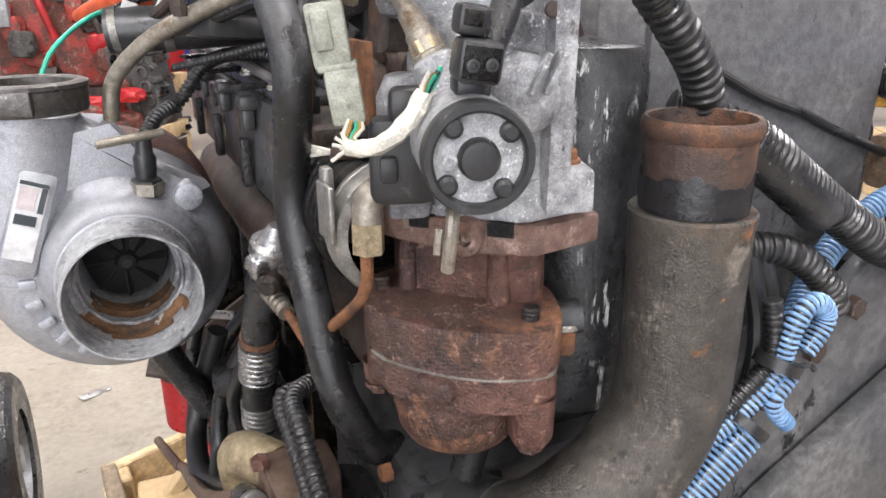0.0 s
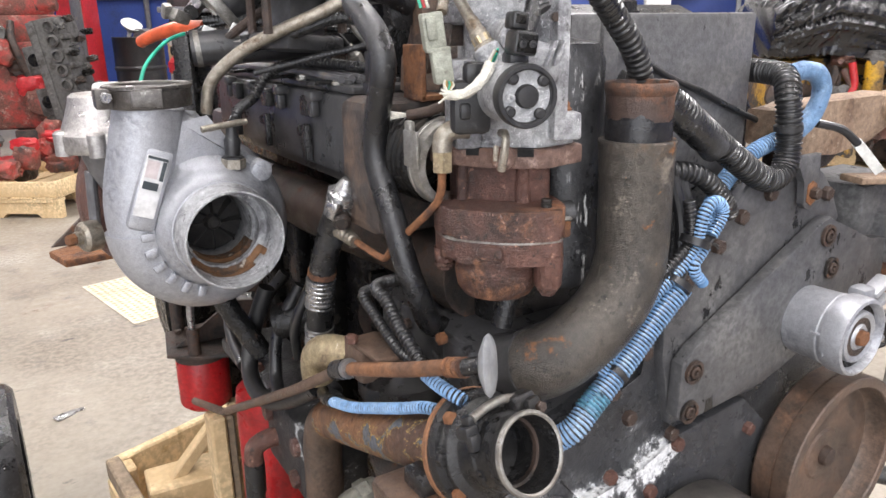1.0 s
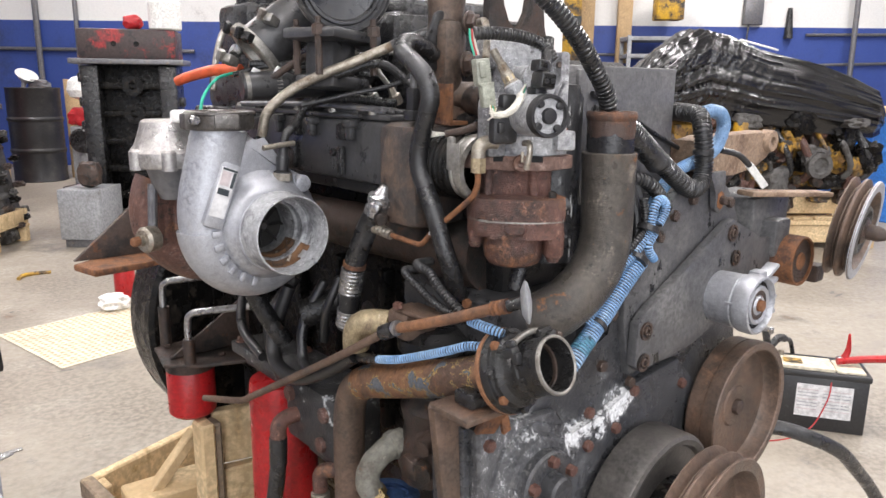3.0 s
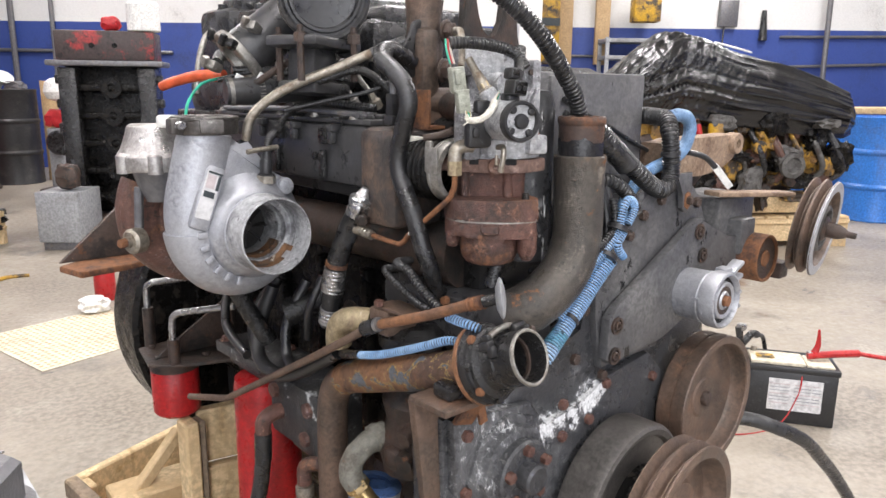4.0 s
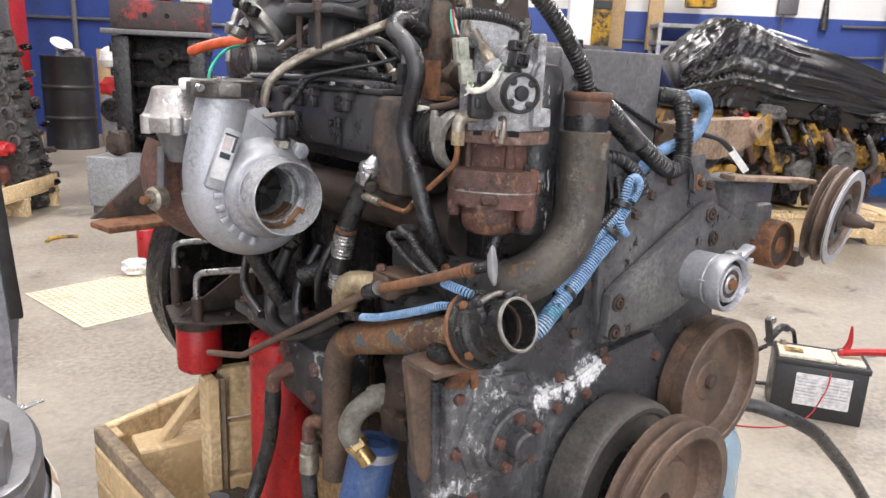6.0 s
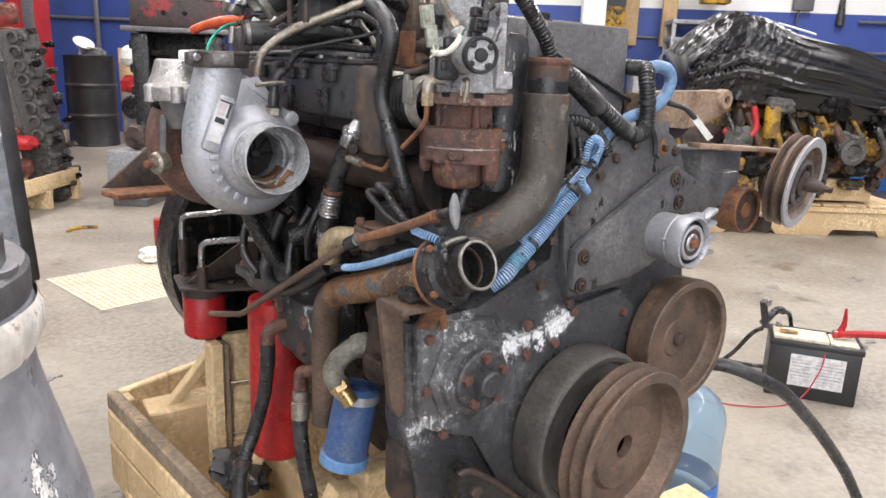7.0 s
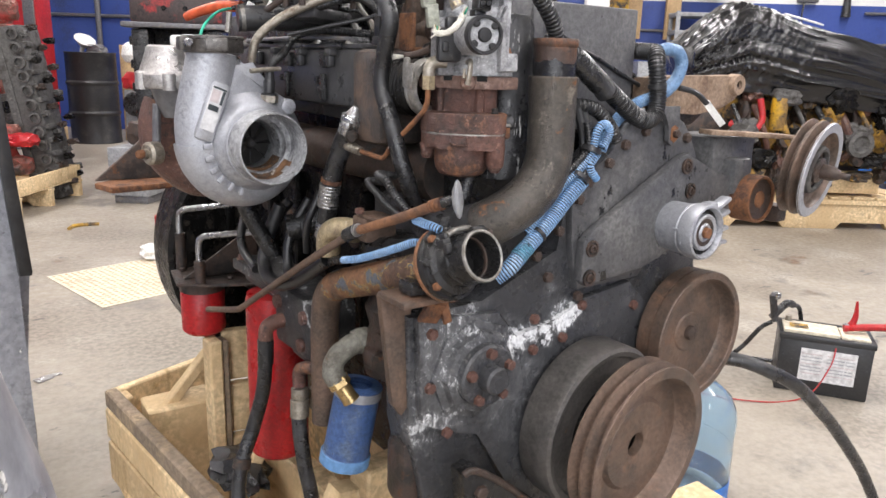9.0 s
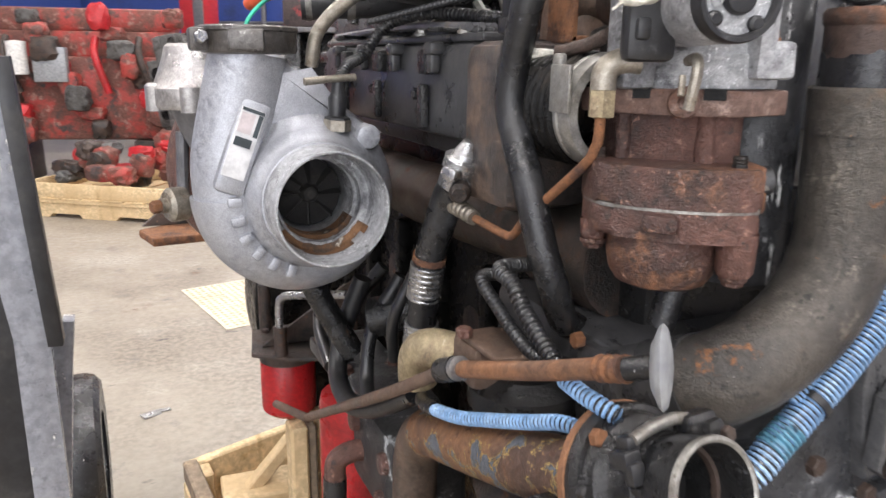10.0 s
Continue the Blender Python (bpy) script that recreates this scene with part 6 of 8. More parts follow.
pt("actuator_base", lathe(B(), (-0.132, 0.45, 1.0), UP, [(0.02, 0), (0.03, 0.02), (0.038, 0.045)], 28), "greyflange", parent=turbo)
pt("actuator_rod", tube(B(), [(-0.16, 0.46, 1.02), (-0.163, 0.465, 0.95)], 0.0065, 10), "greyflange", parent=turbo)
pt("lever_pin", lathe(B(), (-0.163, 0.46, 0.945), (-0.93, -0.35, 0), [(0.018, 0), (0.018, 0.016), (0.016, 0.018), (0.014, 0.02), (0.008, 0.02), (0.008, 0.026), (0, 0.026)], 28), "zinc", "plated lever pin", turbo)
bolt(turbo, Vector((-0.163, 0.46, 0.945)) + 0.026 * Vector((-0.93, -0.35, 0)), (-0.93, -0.35, 0), 0.012, 0.01, "rustbright")
turbo.matrix_basis = Matrix.Translation((0.0, 0.012, 0.0065))
pt("oil_drain", tube(B(), [TC + Vector((0.0, 0.06, -0.05)), TC + Vector((0.02, 0.06, -0.12)), TC + Vector((0.06, 0.05, -0.2))], 0.014, 14), "black", parent=turbo)
pt("drain_bottle", tube(B(), [(0.07, 0.35, 0.85), (0.03, 0.37, 0.835), (0.015, 0.38, 0.83)], 0.022, 22), "black", "black cylindrical body under the turbo")

# ---- top of the engine: crossover pipe, throttle, lifting eye, cables ----
pt("crossover_pipe", tube(B(), [(0.185, 0.4, 1.24), (0.175, 0.405, 1.205), (0.15, 0.41, 1.178), (0.11, 0.415, 1.167), (0.05, 0.418, 1.163), (0.0, 0.425, 1.161), (-0.04, 0.435, 1.159)], 0.0195, 26, 0.01), "castgrey", "black crossover pipe with clamp bands")
for p, q in (((0.012, 0.424, 1.1615), (0.004, 0.4255, 1.161)), ((-0.03, 0.433, 1.1595), (-0.036, 0.4345, 1.159))):
    pt("pipe_band", tube(B(), [p, q], 0.0206, 26), "dullsteel")
pt("orange_cap", tube(B(), [(0.0, 0.52, 1.182), (-0.025, 0.56, 1.182), (-0.05, 0.6, 1.172), (-0.06, 0.62, 1.165)], [0.0095, 0.0075], 14), "orange", "orange-red cable boot")
pt("green_wire", tube(B(), [(-0.01, 0.5, 1.18), (-0.05, 0.49, 1.17), (-0.085, 0.46, 1.145), (-0.1, 0.44, 1.12)], 0.0022, 8), "green", "thin green wire")
# throttle: flange, studs and a big round can; a fat elbow barrel beside it
FT = pose(0, 0, 0, 0, 4, 18)
th = pt("throttle_body", box(box(box(B(), (0.045, 0.33, 1.225), (0.1, 0.09, 0.014), 0.004, FT), (0.05, 0.345, 1.19), (0.055, 0.055, 0.07), 0.014, FT), (0.05, 0.34, 1.165), (0.08, 0.07, 0.018), 0.006, FT), "castgrey", "oily black throttle body")
for x, y in ((0.005, 0.3), (0.08, 0.285), (0.01, 0.365), (0.09, 0.36)):
    pt("stud", lathe(B(), (x, y, 1.175), UP, [(0.005, 0), (0.005, 0.05), (0.009, 0.05), (0.009, 0.062), (0.004, 0.064), (0.004, 0.072), (0, 0.073)], 8), "rustdark", parent=th)
pt("throttle_can", lathe(B(), (0.055, 0.32, 1.292), (-0.35, -0.9, -0.12), [(0, -0.08), (0.05, -0.075), (0.056, -0.02), (0.06, 0.0), (0.064, 0.002), (0.064, 0.014), (0.06, 0.016), (0.056, 0.012), (0.052, 0.012), (0.05, 0.016), (0.046, 0.016), (0.044, 0.008), (0.02, 0.005), (0, 0.005)], 48), "castgrey", "black round can with ridged rings", th)
pt("can_band", lathe(B(), (0.055, 0.32, 1.292), (-0.35, -0.9, -0.12), [(0.0645, 0.004), (0.0655, 0.006), (0.0655, 0.01), (0.0645, 0.012)], 48), "dullsteel", parent=th)
ie = pt("intake_elbow", tube(B(), [(0.1, 0.47, 1.285), (0.075, 0.45, 1.268), (0.03, 0.45, 1.235), (-0.0, 0.46, 1.21)], 0.037, 28, 0.01), "castgrey", "black intake elbow barrel")
pt("elbow_flange", lathe(B(), (0.0, 0.46, 1.21), (-0.7, 0.15, -0.62), [(0.036, -0.004), (0.046, -0.003), (0.047, 0.0), (0.047, 0.008), (0.044, 0.01), (0.03, 0.01), (0.028, 0.0), (0, 0.0)], 36), "dullsteel", parent=ie)
for p in ((-0.03, 0.43, 1.225), (-0.02, 0.49, 1.235), (-0.045, 0.46, 1.195), (0.0, 0.42, 1.25)):
    pt("hose_clip", rough_up(box(box(B(), p, (0.022, 0.02, 0.013), 0.003, pose(0, 0, 0, 10, 20, 30)), (p[0] - 0.012, p[1], p[2] + 0.006), (0.01, 0.01, 0.018), 0.003, pose(0, 0, 0, 30, 0, 10)), 0.001, 90), ("dullsteel", "black")[int(p[1] * 100) % 2])
for k, pts in enumerate(([(0.11, 0.3, 1.2), (0.1, 0.35, 1.22), (0.12, 0.42, 1.24), (0.16, 0.5, 1.23)], [(-0.01, 0.42, 1.165), (0.03, 0.38, 1.2), (0.06, 0.38, 1.205), (0.1, 0.4, 1.19)], [(0.12, 0.25, 1.16), (0.08, 0.27, 1.19), (0.03, 0.3, 1.175), (0.0, 0.36, 1.16)], [(-0.02, 0.5, 1.2), (0.01, 0.54, 1.215), (0.08, 0.56, 1.21), (0.14, 0.6, 1.23)])):
    pt("fuel_pipe", tube(B(), pts, (0.008, 0.005, 0.006, 0.009)[k], 10, 0.008), ("rubber", "rustdark", "black", "rubber")[k])
bm = lathe(B(), (0.135, 0.2, 1.12), UP, [(0.03, 0), (0.028, 0.03), (0.021, 0.045), (0.019, 0.06), (0.024, 0.075), (0.026, 0.1), (0.023, 0.13), (0.026, 0.16), (0, 0.165)], 28)
box(bm, (0.125, 0.185, 1.195), (0.034, 0.03, 0.1), 0.012)
tube(bm, [(0.12, 0.19, 1.15), (0.15, 0.18, 1.149), (0.17, 0.175, 1.149)], 0.019, 22)
rk = pt("outlet_post", rough_up(bm, 0.0025, 40), "rustpulley", "grey-brown rusty cast outlet post")
pt("hose_gasket", prism(B(), flare([(0.085, 1.175), (0.112, 1.18), (0.118, 1.215), (0.128, 1.24), (0.12, 1.256), (0.105, 1.252), (0.1, 1.23), (0.084, 1.215)], 2), 0.186, 0.192, 0.0015), "rubber", "black lobed gasket where the hose joins", rk)
for p, q in (((0.15, 0.172, 1.24), (0.16, 0.15, 1.236)), ((0.14, 0.165, 1.19), (0.152, 0.145, 1.186))):
    bolt(rk, p, (0.3, -0.95, 0), 0.022, 0.012, "rustdark", washer=0.016)
    pt("union", tube(B(), [p, ((p[0] + q[0]) / 2, (p[1] + q[1]) / 2, p[2]), q], 0.0065, 14, 0.003), "zinc", parent=rk)
pt("post_spigot", tube(B(), [(0.13, 0.14, 1.145), (0.12, 0.1, 1.142)], 0.018, 20), "rustdark", parent=rk)
pt("post_bracket", box(box(B(), (0.088, 0.15, 1.14), (0.005, 0.034, 0.05), 0.001), (0.1, 0.15, 1.118), (0.03, 0.034, 0.005), 0.001), "rustbright", parent=rk)
pt("bent_line", tube(B(), [(0.152, 0.145, 1.186), (0.158, 0.12, 1.184), (0.15, 0.09, 1.172), (0.13, 0.06, 1.155)], 0.0042, 10, 0.005), "zinc", "bent plated line", rk)
sp = pt("sensor_plug", box(box(B(), (0.055, 0.165, 1.145), (0.014, 0.014, 0.03), 0.002), (0.055, 0.165, 1.127), (0.018, 0.018, 0.012), 0.002), "blackplastic", "black sensor plug on the manifold")
pt("sensor_lead", tube(B(), [(0.055, 0.165, 1.158), (0.056, 0.168, 1.175), (0.062, 0.18, 1.19)], 0.004, 10), "greyflange", parent=sp)
for k in range(6):
    y = 0.3 + 0.055 * k
    nut = pt("injector_nut", lathe(B(), (0.13, y, 1.14), (-0.5, 0, 0.86), [(0.006, -0.004), (0.009, -0.003), (0.009, 0.01), (0.006, 0.012), (0.0045, 0.024), (0, 0.025)], 6), ("zinc", "dullsteel", "rustdark")[k % 3])
    pt("pressure_line", tube(B(), [(0.118, y, 1.16), (0.1, y + 0.005, 1.185), (0.12, y + 0.02, 1.205), (0.16, y + 0.03, 1.21)], 0.0038, 8, 0.006), ("dullsteel", "black")[k % 2], "", nut)
for k, pts in enumerate(([(-0.02, 0.45, 1.19), (0.03, 0.43, 1.192), (0.09, 0.42, 1.19), (0.15, 0.36, 1.2)], [(-0.035, 0.47, 1.175), (0.0, 0.44, 1.187), (0.05, 0.41, 1.186), (0.12, 0.33, 1.175)], [(0.0, 0.34, 1.135), (0.05, 0.3, 1.15), (0.1, 0.26, 1.165), (0.13, 0.24, 1.19)])):
    pt("taped_wire", tube(B(), pts, (0.005, 0.0035, 0.003)[k], 10, 0.006, 0.06, 0.004), ("loom", "rubber", "blackplastic")[k], "taped black wire bundle" if k == 0 else "")
for p in ((-0.022, 0.428, 1.178), (0.006, 0.412, 1.18)):
    pt("paint_mark", rough_up(box(B(), p, (0.012, 0.003, 0.012), 0.001, pose(0, 0, 0, 25, 20, 10)), 0.0012, 120), "white", "white tag on the pipe")
bm = prism(B(), [(0.068, 1.165), (0.19, 1.165), (0.165, 1.23), (0.16, 1.3), (0.146, 1.3), (0.14, 1.245), (0.13, 1.228), (0.118, 1.225), (0.106, 1.232), (0.1, 1.25), (0.09, 1.3), (0.078, 1.3), (0.078, 1.22)], 0.06, 0.07, 0.002)
pt("lifting_eye", bm, "rustdark", "black and rusty lifting eye plate")
pt("rail_fitting", tube(B(), [(0.1, 0.1, 1.235), (0.075, 0.065, 1.232), (0.055, 0.04, 1.215), (0.04, 0.025, 1.19)], 0.004, 10), "zinc", "bent plated line")
# grey plug with wires, frayed sheath
GC = pose(0, 0, 0, 0, -8, -20)
cn = pt("wire_connector", box(box(box(B(), (0.0285, 0.019, 1.177), (0.0155, 0.014, 0.026), 0.0016, GC), (0.033, 0.0145, 1.153), (0.014, 0.012, 0.024), 0.0016, GC), (0.0245, 0.0145, 1.179), (0.0075, 0.009, 0.016), 0.0014, GC), "greycon", "grey-green square wire connector")
pt("connector_collar", box(B(), (0.031, 0.0165, 1.1645), (0.0165, 0.0145, 0.003), 0.001, GC), "greycon", parent=cn)
for k, (mt, d) in enumerate((("yellow", 0), ("green", 0.003), ("cream", 0.006), ("cream", -0.002), ("yellow", 0.0045))):
    pt("wire", tube(B(), [(0.034 + d * 0.5, 0.01, 1.144), (0.031 + d, 0.005, 1.14), (0.028 + d * 0.5, 0.0, 1.137), (0.034, -0.005, 1.135)], 0.0009, 6, 0.003), mt, parent=cn)
for k, (mt, d) in enumerate((("red", 0), ("cream", 0.003), ("green", -0.003))):
    pt("wire", tube(B(), [(0.024 + d, 0.022, 1.193), (0.022 + d, 0.026, 1.207), (0.024 + d, 0.03, 1.219)], 0.0011, 6, 0.003), mt, parent=cn)
sh = pt("torn_sheath", rough_up(tube(B(), [(0.027, -0.0015, 1.134), (0.035, -0.007, 1.134), (0.043, -0.011, 1.138), (0.052, -0.012, 1.146), (0.058, -0.01, 1.154)], [0.003, 0.0046], 12, 0.003), 0.0014, 260), "cream", "torn cream cable sheath")
for k, (mt, d) in enumerate((("yellow", -0.003), ("green", 0.0), ("green", 0.004), ("blackplastic", 0.002), ("cream", -0.004), ("cream", 0.005))):
    pt("frayed_wire", tube(B(), [(0.058 + d * 0.3, -0.01, 1.153), (0.06 + d * 0.8, -0.011 + d * 0.4, 1.159), (0.063 + d, -0.011 + d, 1.162 + abs(d) * 0.6)], 0.0011, 6, 0.003), mt, parent=sh)
pt("top_cable", tube(B(), [(0.026, 0.03, 1.215), (0.05, 0.02, 1.216), (0.08, 0.01, 1.213), (0.1, 0.0, 1.205), (0.105, -0.01, 1.19)], 0.0065, 12, 0.005, 0.09, 0.004), "loom", "corrugated cable to the round motor")
for k in range(9):
    a = 0.7 * k
    tip = Vector((0.06 + 0.0035 * math.cos(a), -0.009 + 0.003 * math.sin(2 * a), 0.1575 + 1.0 + 0.003 * math.sin(a)))
    pt("frayed_strand", tube(B(), [(0.0565, -0.0105, 1.152), tip], 0.0008, 6), "cream", parent=sh)
for k in range(6):
    tip = Vector((0.0215 + 0.002 * (k % 3), 0.001 - 0.002 * (k % 2), 1.1285 + 0.0024 * k))
    pt("frayed_strand", tube(B(), [(0.0285, -0.0025, 1.134), tip], 0.0008, 6), "cream", parent=sh)
# blue corrugated loom: pale ridges; the dark core paints the grooves' dirt and shade
def split_loom(name, pts, r, label="", ridge=0.15, pitch=0.0034):
    ob = pt(name, tube(B(), pts, r, 16, 0.006, ridge, pitch), "blueloom", label)
    pt("loom_core", tube(B(), pts, r * 0.94, 14, 0.006), "loom", "dark core for the dirt and shade in the loom's grooves" if label else "", ob)
    return ob


# big corrugated harness
pt("main_harness", tube(B(), [(0.05, 0.05, 1.285), (0.09, 0.03, 1.275), (0.125, 0.014, 1.25), (0.16, 0.006, 1.218), (0.195, 0.006, 1.184), (0.222, 0.008, 1.155), (0.234, 0.012, 1.13), (0.238, 0.02, 1.1)], 0.0102, 18, 0.006, 0.09, 0.0058), "loom", "thick black corrugated cable harness")
pt("lower_harness", tube(B(), [(0.225, 0.03, 1.13), (0.262, 0.005, 1.116), (0.301, 0.0, 1.0895), (0.34, -0.002, 1.0635), (0.384, -0.003, 1.0375), (0.411, -0.004, 1.0275), (0.433, -0.003, 1.0335), (0.441, -0.001, 1.0562), (0.4375, 0.0, 1.0864), (0.4375, 0.004, 1.108), (0.447, 0.014, 1.122), (0.467, 0.035, 1.127), (0.476, 0.1, 1.13), (0.46, 0.18, 1.13)], 0.0124, 18, 0.006, 0.08, 0.0048), "loom", "thick black corrugated harness bent in a loop")
pt("harness_tape", rough_up(tube(B(), [(0.235, 0.022, 1.126), (0.262, 0.007, 1.111), (0.3, 0.0, 1.085), (0.325, -0.002, 1.067)], 0.0142, 18, 0.004), 0.0012, 90), "rubber")
pt("harness_tie", tube(B(), [(0.4385, 0.0, 1.074), (0.438, 0.0, 1.0795)], 0.0142, 18), "blackplastic")
pt("blue_wrap", rough_up(tube(B(), [(0.458, 0.016, 1.1285), (0.472, 0.012, 1.1315), (0.492, 0.01, 1.1275), (0.504, 0.01, 1.1125), (0.4995, 0.01, 1.0926), (0.484, 0.014, 1.073), (0.472, 0.022, 1.063)], 0.0098, 14, 0.004), 0.0014, 90), "bluewrap", "faded blue tape round the loop")
split_loom("wrap_loom", [(0.474, 0.02, 1.064), (0.455, 0.028, 1.057), (0.431, 0.03, 1.0496), (0.406, 0.03, 1.0367), (0.384, 0.028, 1.0239), (0.36, 0.022, 1.005), (0.335, 0.01, 0.985)], 0.0085, "blue loom behind the black loop", 0.12, 0.0037)
pt("loose_plug", tube(B(), [(0.55, -0.012, 1.052), (0.585, -0.02, 1.02)], 0.0075, 4), "white", "pale loose plug on a lead")
pt("plug_lead", tube(B(), [(0.505, 0.01, 1.075), (0.53, -0.004, 1.068), (0.552, -0.013, 1.05)], 0.0045, 10), "loom")
pt("cross_hose", tube(B(), [(0.22, 0.03, 1.035), (0.265, 0.005, 1.05), (0.3, -0.005, 1.045), (0.335, -0.006, 1.02), (0.35, -0.006, 1.0)], 0.009, 14, 0.006, 0.1, 0.006), "loom", "black corrugated cross hose")
pt("pipe_hose", tube(B(), [(0.1, 0.03, 0.93), (0.118, 0.025, 1.0), (0.13, 0.015, 1.025), (0.155, 0.005, 1.03)], 0.0095, 12), "rubber")
for k, (dx, r) in enumerate(((0, 0.006), (0.012, 0.005))):
    pt("branch_cable", tube(B(), [(0.27 + dx, 0.0, 1.05), (0.275 + dx, -0.012, 1.0), (0.262 + dx, -0.018, 0.96), (0.225 + dx, -0.022, 0.93)], r, 10), "loom")
split_loom("blue_loom", [(0.12, -0.02, 0.832), (0.135, -0.03, 0.846), (0.155, -0.03, 0.863), (0.2, -0.029, 0.899), (0.2228, -0.029, 0.9205), (0.2413, -0.03, 0.9378), (0.2576, -0.031, 0.952)], 0.0102, "pale blue corrugated loom", 0.13, 0.0037)
lp = pt("loom_patch", rough_up(tube(B(), [(0.148, -0.03, 0.858), (0.155, -0.03, 0.8635), (0.165, -0.03, 0.871)], 0.0106, 16, 0.003, 0.12, 0.0037), 0.0008, 150), "tealtape", "teal tape patch round the loom")
split_loom("side_loom", [(0.165, -0.026, 0.888), (0.19, -0.026, 0.914), (0.225, -0.028, 0.9485), (0.241, -0.031, 0.9614), (0.2575, -0.034, 0.9775), (0.267, -0.035, 0.9892), (0.2704, -0.035, 1.0041), (0.2743, -0.035, 1.0165), (0.2806, -0.035, 1.0252), (0.2895, -0.035, 1.0272), (0.298, -0.035, 1.0212), (0.2996, -0.035, 1.0134), (0.295, -0.035, 1.0054), (0.2866, -0.035, 0.9962)], 0.0054, "thin blue loom bent back on itself at its top")
split_loom("blue_loom_hook", [(0.2755, -0.038, 0.988), (0.2682, -0.039, 0.9815), (0.2622, -0.039, 0.9743), (0.2648, -0.039, 0.9655), (0.273, -0.039, 0.957)], 0.005, "short blue loom end with a teal tip")
pt("hook_tip", tube(B(), [(0.2695, -0.039, 0.9608), (0.2768, -0.039, 0.9534)], 0.0054, 12), "bluerag")
pt("black_sleeve", tube(B(), [(0.264, -0.026, 1.03), (0.267, -0.029, 1.005), (0.262, -0.031, 0.991), (0.25, -0.031, 0.981), (0.236, -0.029, 0.969), (0.222, -0.024, 0.955)], 0.0052, 12, 0.006, 0.12, 0.004), "loom", "thin black corrugated sleeve")
for p, q, r in (((0.2655, -0.034, 0.99), (0.2685, -0.034, 0.9965), 0.0138), ((0.2475, -0.032, 0.9545), (0.2515, -0.032, 0.959), 0.0148), ((0.18, -0.03, 0.884), (0.184, -0.03, 0.887), 0.0125)):
    pt("loom_tie", tube(B(), [p, q], r, 14), "blackplastic")
pt("tie_tail", tube(B(), [(0.2795, -0.037, 0.99), (0.29, -0.038, 0.988), (0.296, -0.037, 0.983)], 0.0016, 6), "blackplastic")
split_loom("lower_blue_loom", [(-0.012, 0.152, 0.833), (-0.008, 0.115, 0.843), (0.0, 0.0757, 0.858), (0.006, 0.04, 0.873), (0.012, 0.012, 0.885), (0.02, -0.012, 0.888)], 0.0046, "light blue loom along the coolant pipe", 0.2, 0.0038)
pt("loom_end", tube(B(), [(0.004, 0.215, 0.812), (-0.006, 0.19, 0.822), (-0.011, 0.17, 0.828), (-0.012, 0.15, 0.834)], 0.0062, 12), "rubber", "black taped loom end")
pt("mid_loom", tube(B(), [(0.07, 0.15, 0.945), (0.035, 0.13, 0.952), (0.022, 0.112, 0.954), (0.02, 0.091, 0.951), (0.02, 0.074, 0.937), (0.02, 0.052, 0.925), (0.02, 0.035, 0.916), (0.021, 0.016, 0.907)], 0.0055, 14, 0.006, 0.13, 0.0044), "loom", "black corrugated loom")
pt("mid_loom", tube(B(), [(0.06, 0.16, 0.935), (0.025, 0.142, 0.943), (0.018, 0.131, 0.94), (0.018, 0.109, 0.93), (0.018, 0.089, 0.921), (0.017, 0.061, 0.914), (0.019, 0.042, 0.912)], 0.0046, 14, 0.006, 0.13, 0.0044), "loom")
split_loom("mid_blue_loom", [(0.013, 0.012, 0.914), (0.013, -0.005, 0.913), (0.015, -0.021, 0.912), (0.02, -0.032, 0.909)], 0.0049, "", 0.2, 0.0038)
for k, pts in enumerate(([(0.02, 0.43, 0.86), (0.0, 0.44, 0.8), (-0.015, 0.42, 0.755), (-0.02, 0.36, 0.745), (-0.01, 0.3, 0.765), (0.0, 0.22, 0.815)], [(0.04, 0.36, 0.88), (0.01, 0.37, 0.82), (0.0, 0.36, 0.77), (-0.01, 0.32, 0.76)], [(0.07, 0.5, 0.85), (0.03, 0.52, 0.79), (0.02, 0.5, 0.73)], [(0.03, 0.3, 0.9), (0.012, 0.31, 0.85), (0.02, 0.33, 0.8)], [(0.06, 0.62, 0.86), (0.02, 0.6, 0.8), (0.0, 0.56, 0.76), (-0.01, 0.47, 0.74)])):
    pt("cable", tube(B(), pts, (0.011, 0.008, 0.009, 0.006, 0.008)[k], 12, 0.008), "loom", "black cables between turbo and filters" if k == 0 else "")
pt("exhaust_manifold", rough_up(tube(tube(B(), [(0.13, 0.15, 0.95), (0.1, 0.4, 0.955), (0.1, 0.8, 0.95)], 0.035, 20), [(0.13, 0.1, 0.95), (0.13, 0.2, 0.95)], 0.045, 20), 0.003, 25), "rustdark", "rusty exhaust manifold")
# front support foot
ff = pt("front_support", prism(B(), [(0.055, 0.58), (0.075, 0.585), (0.13, 0.545), (0.3, 0.4), (0.3, 0.34), (0.1, 0.4), (0.075, 0.43)], -0.05, -0.02, 0.004), "black", "black front support bracket")
pt("support_edge", tube(B(), [(0.058, -0.048, 0.578), (0.075, -0.05, 0.58), (0.13, -0.05, 0.54), (0.2, -0.05, 0.475)], 0.005, 10), "rustdark", parent=ff)
for x, z in ((0.085, 0.545), (0.2, 0.45), (0.1, 0.45)):
    bolt(ff, (x, -0.05, z), FRONT, 0.018, 0.008, "rustdark")
pt("pan_side_boss", box(B(), (0.03, 0.05, 0.55), (0.04, 0.05, 0.1), 0.015), "rustdark")


# ---- wooden crate under the engine ----
crate = root("wooden_crate", (0.3, 0.5, 0.0), "open crate of sawn pine boards, stained and splintered", "crate")


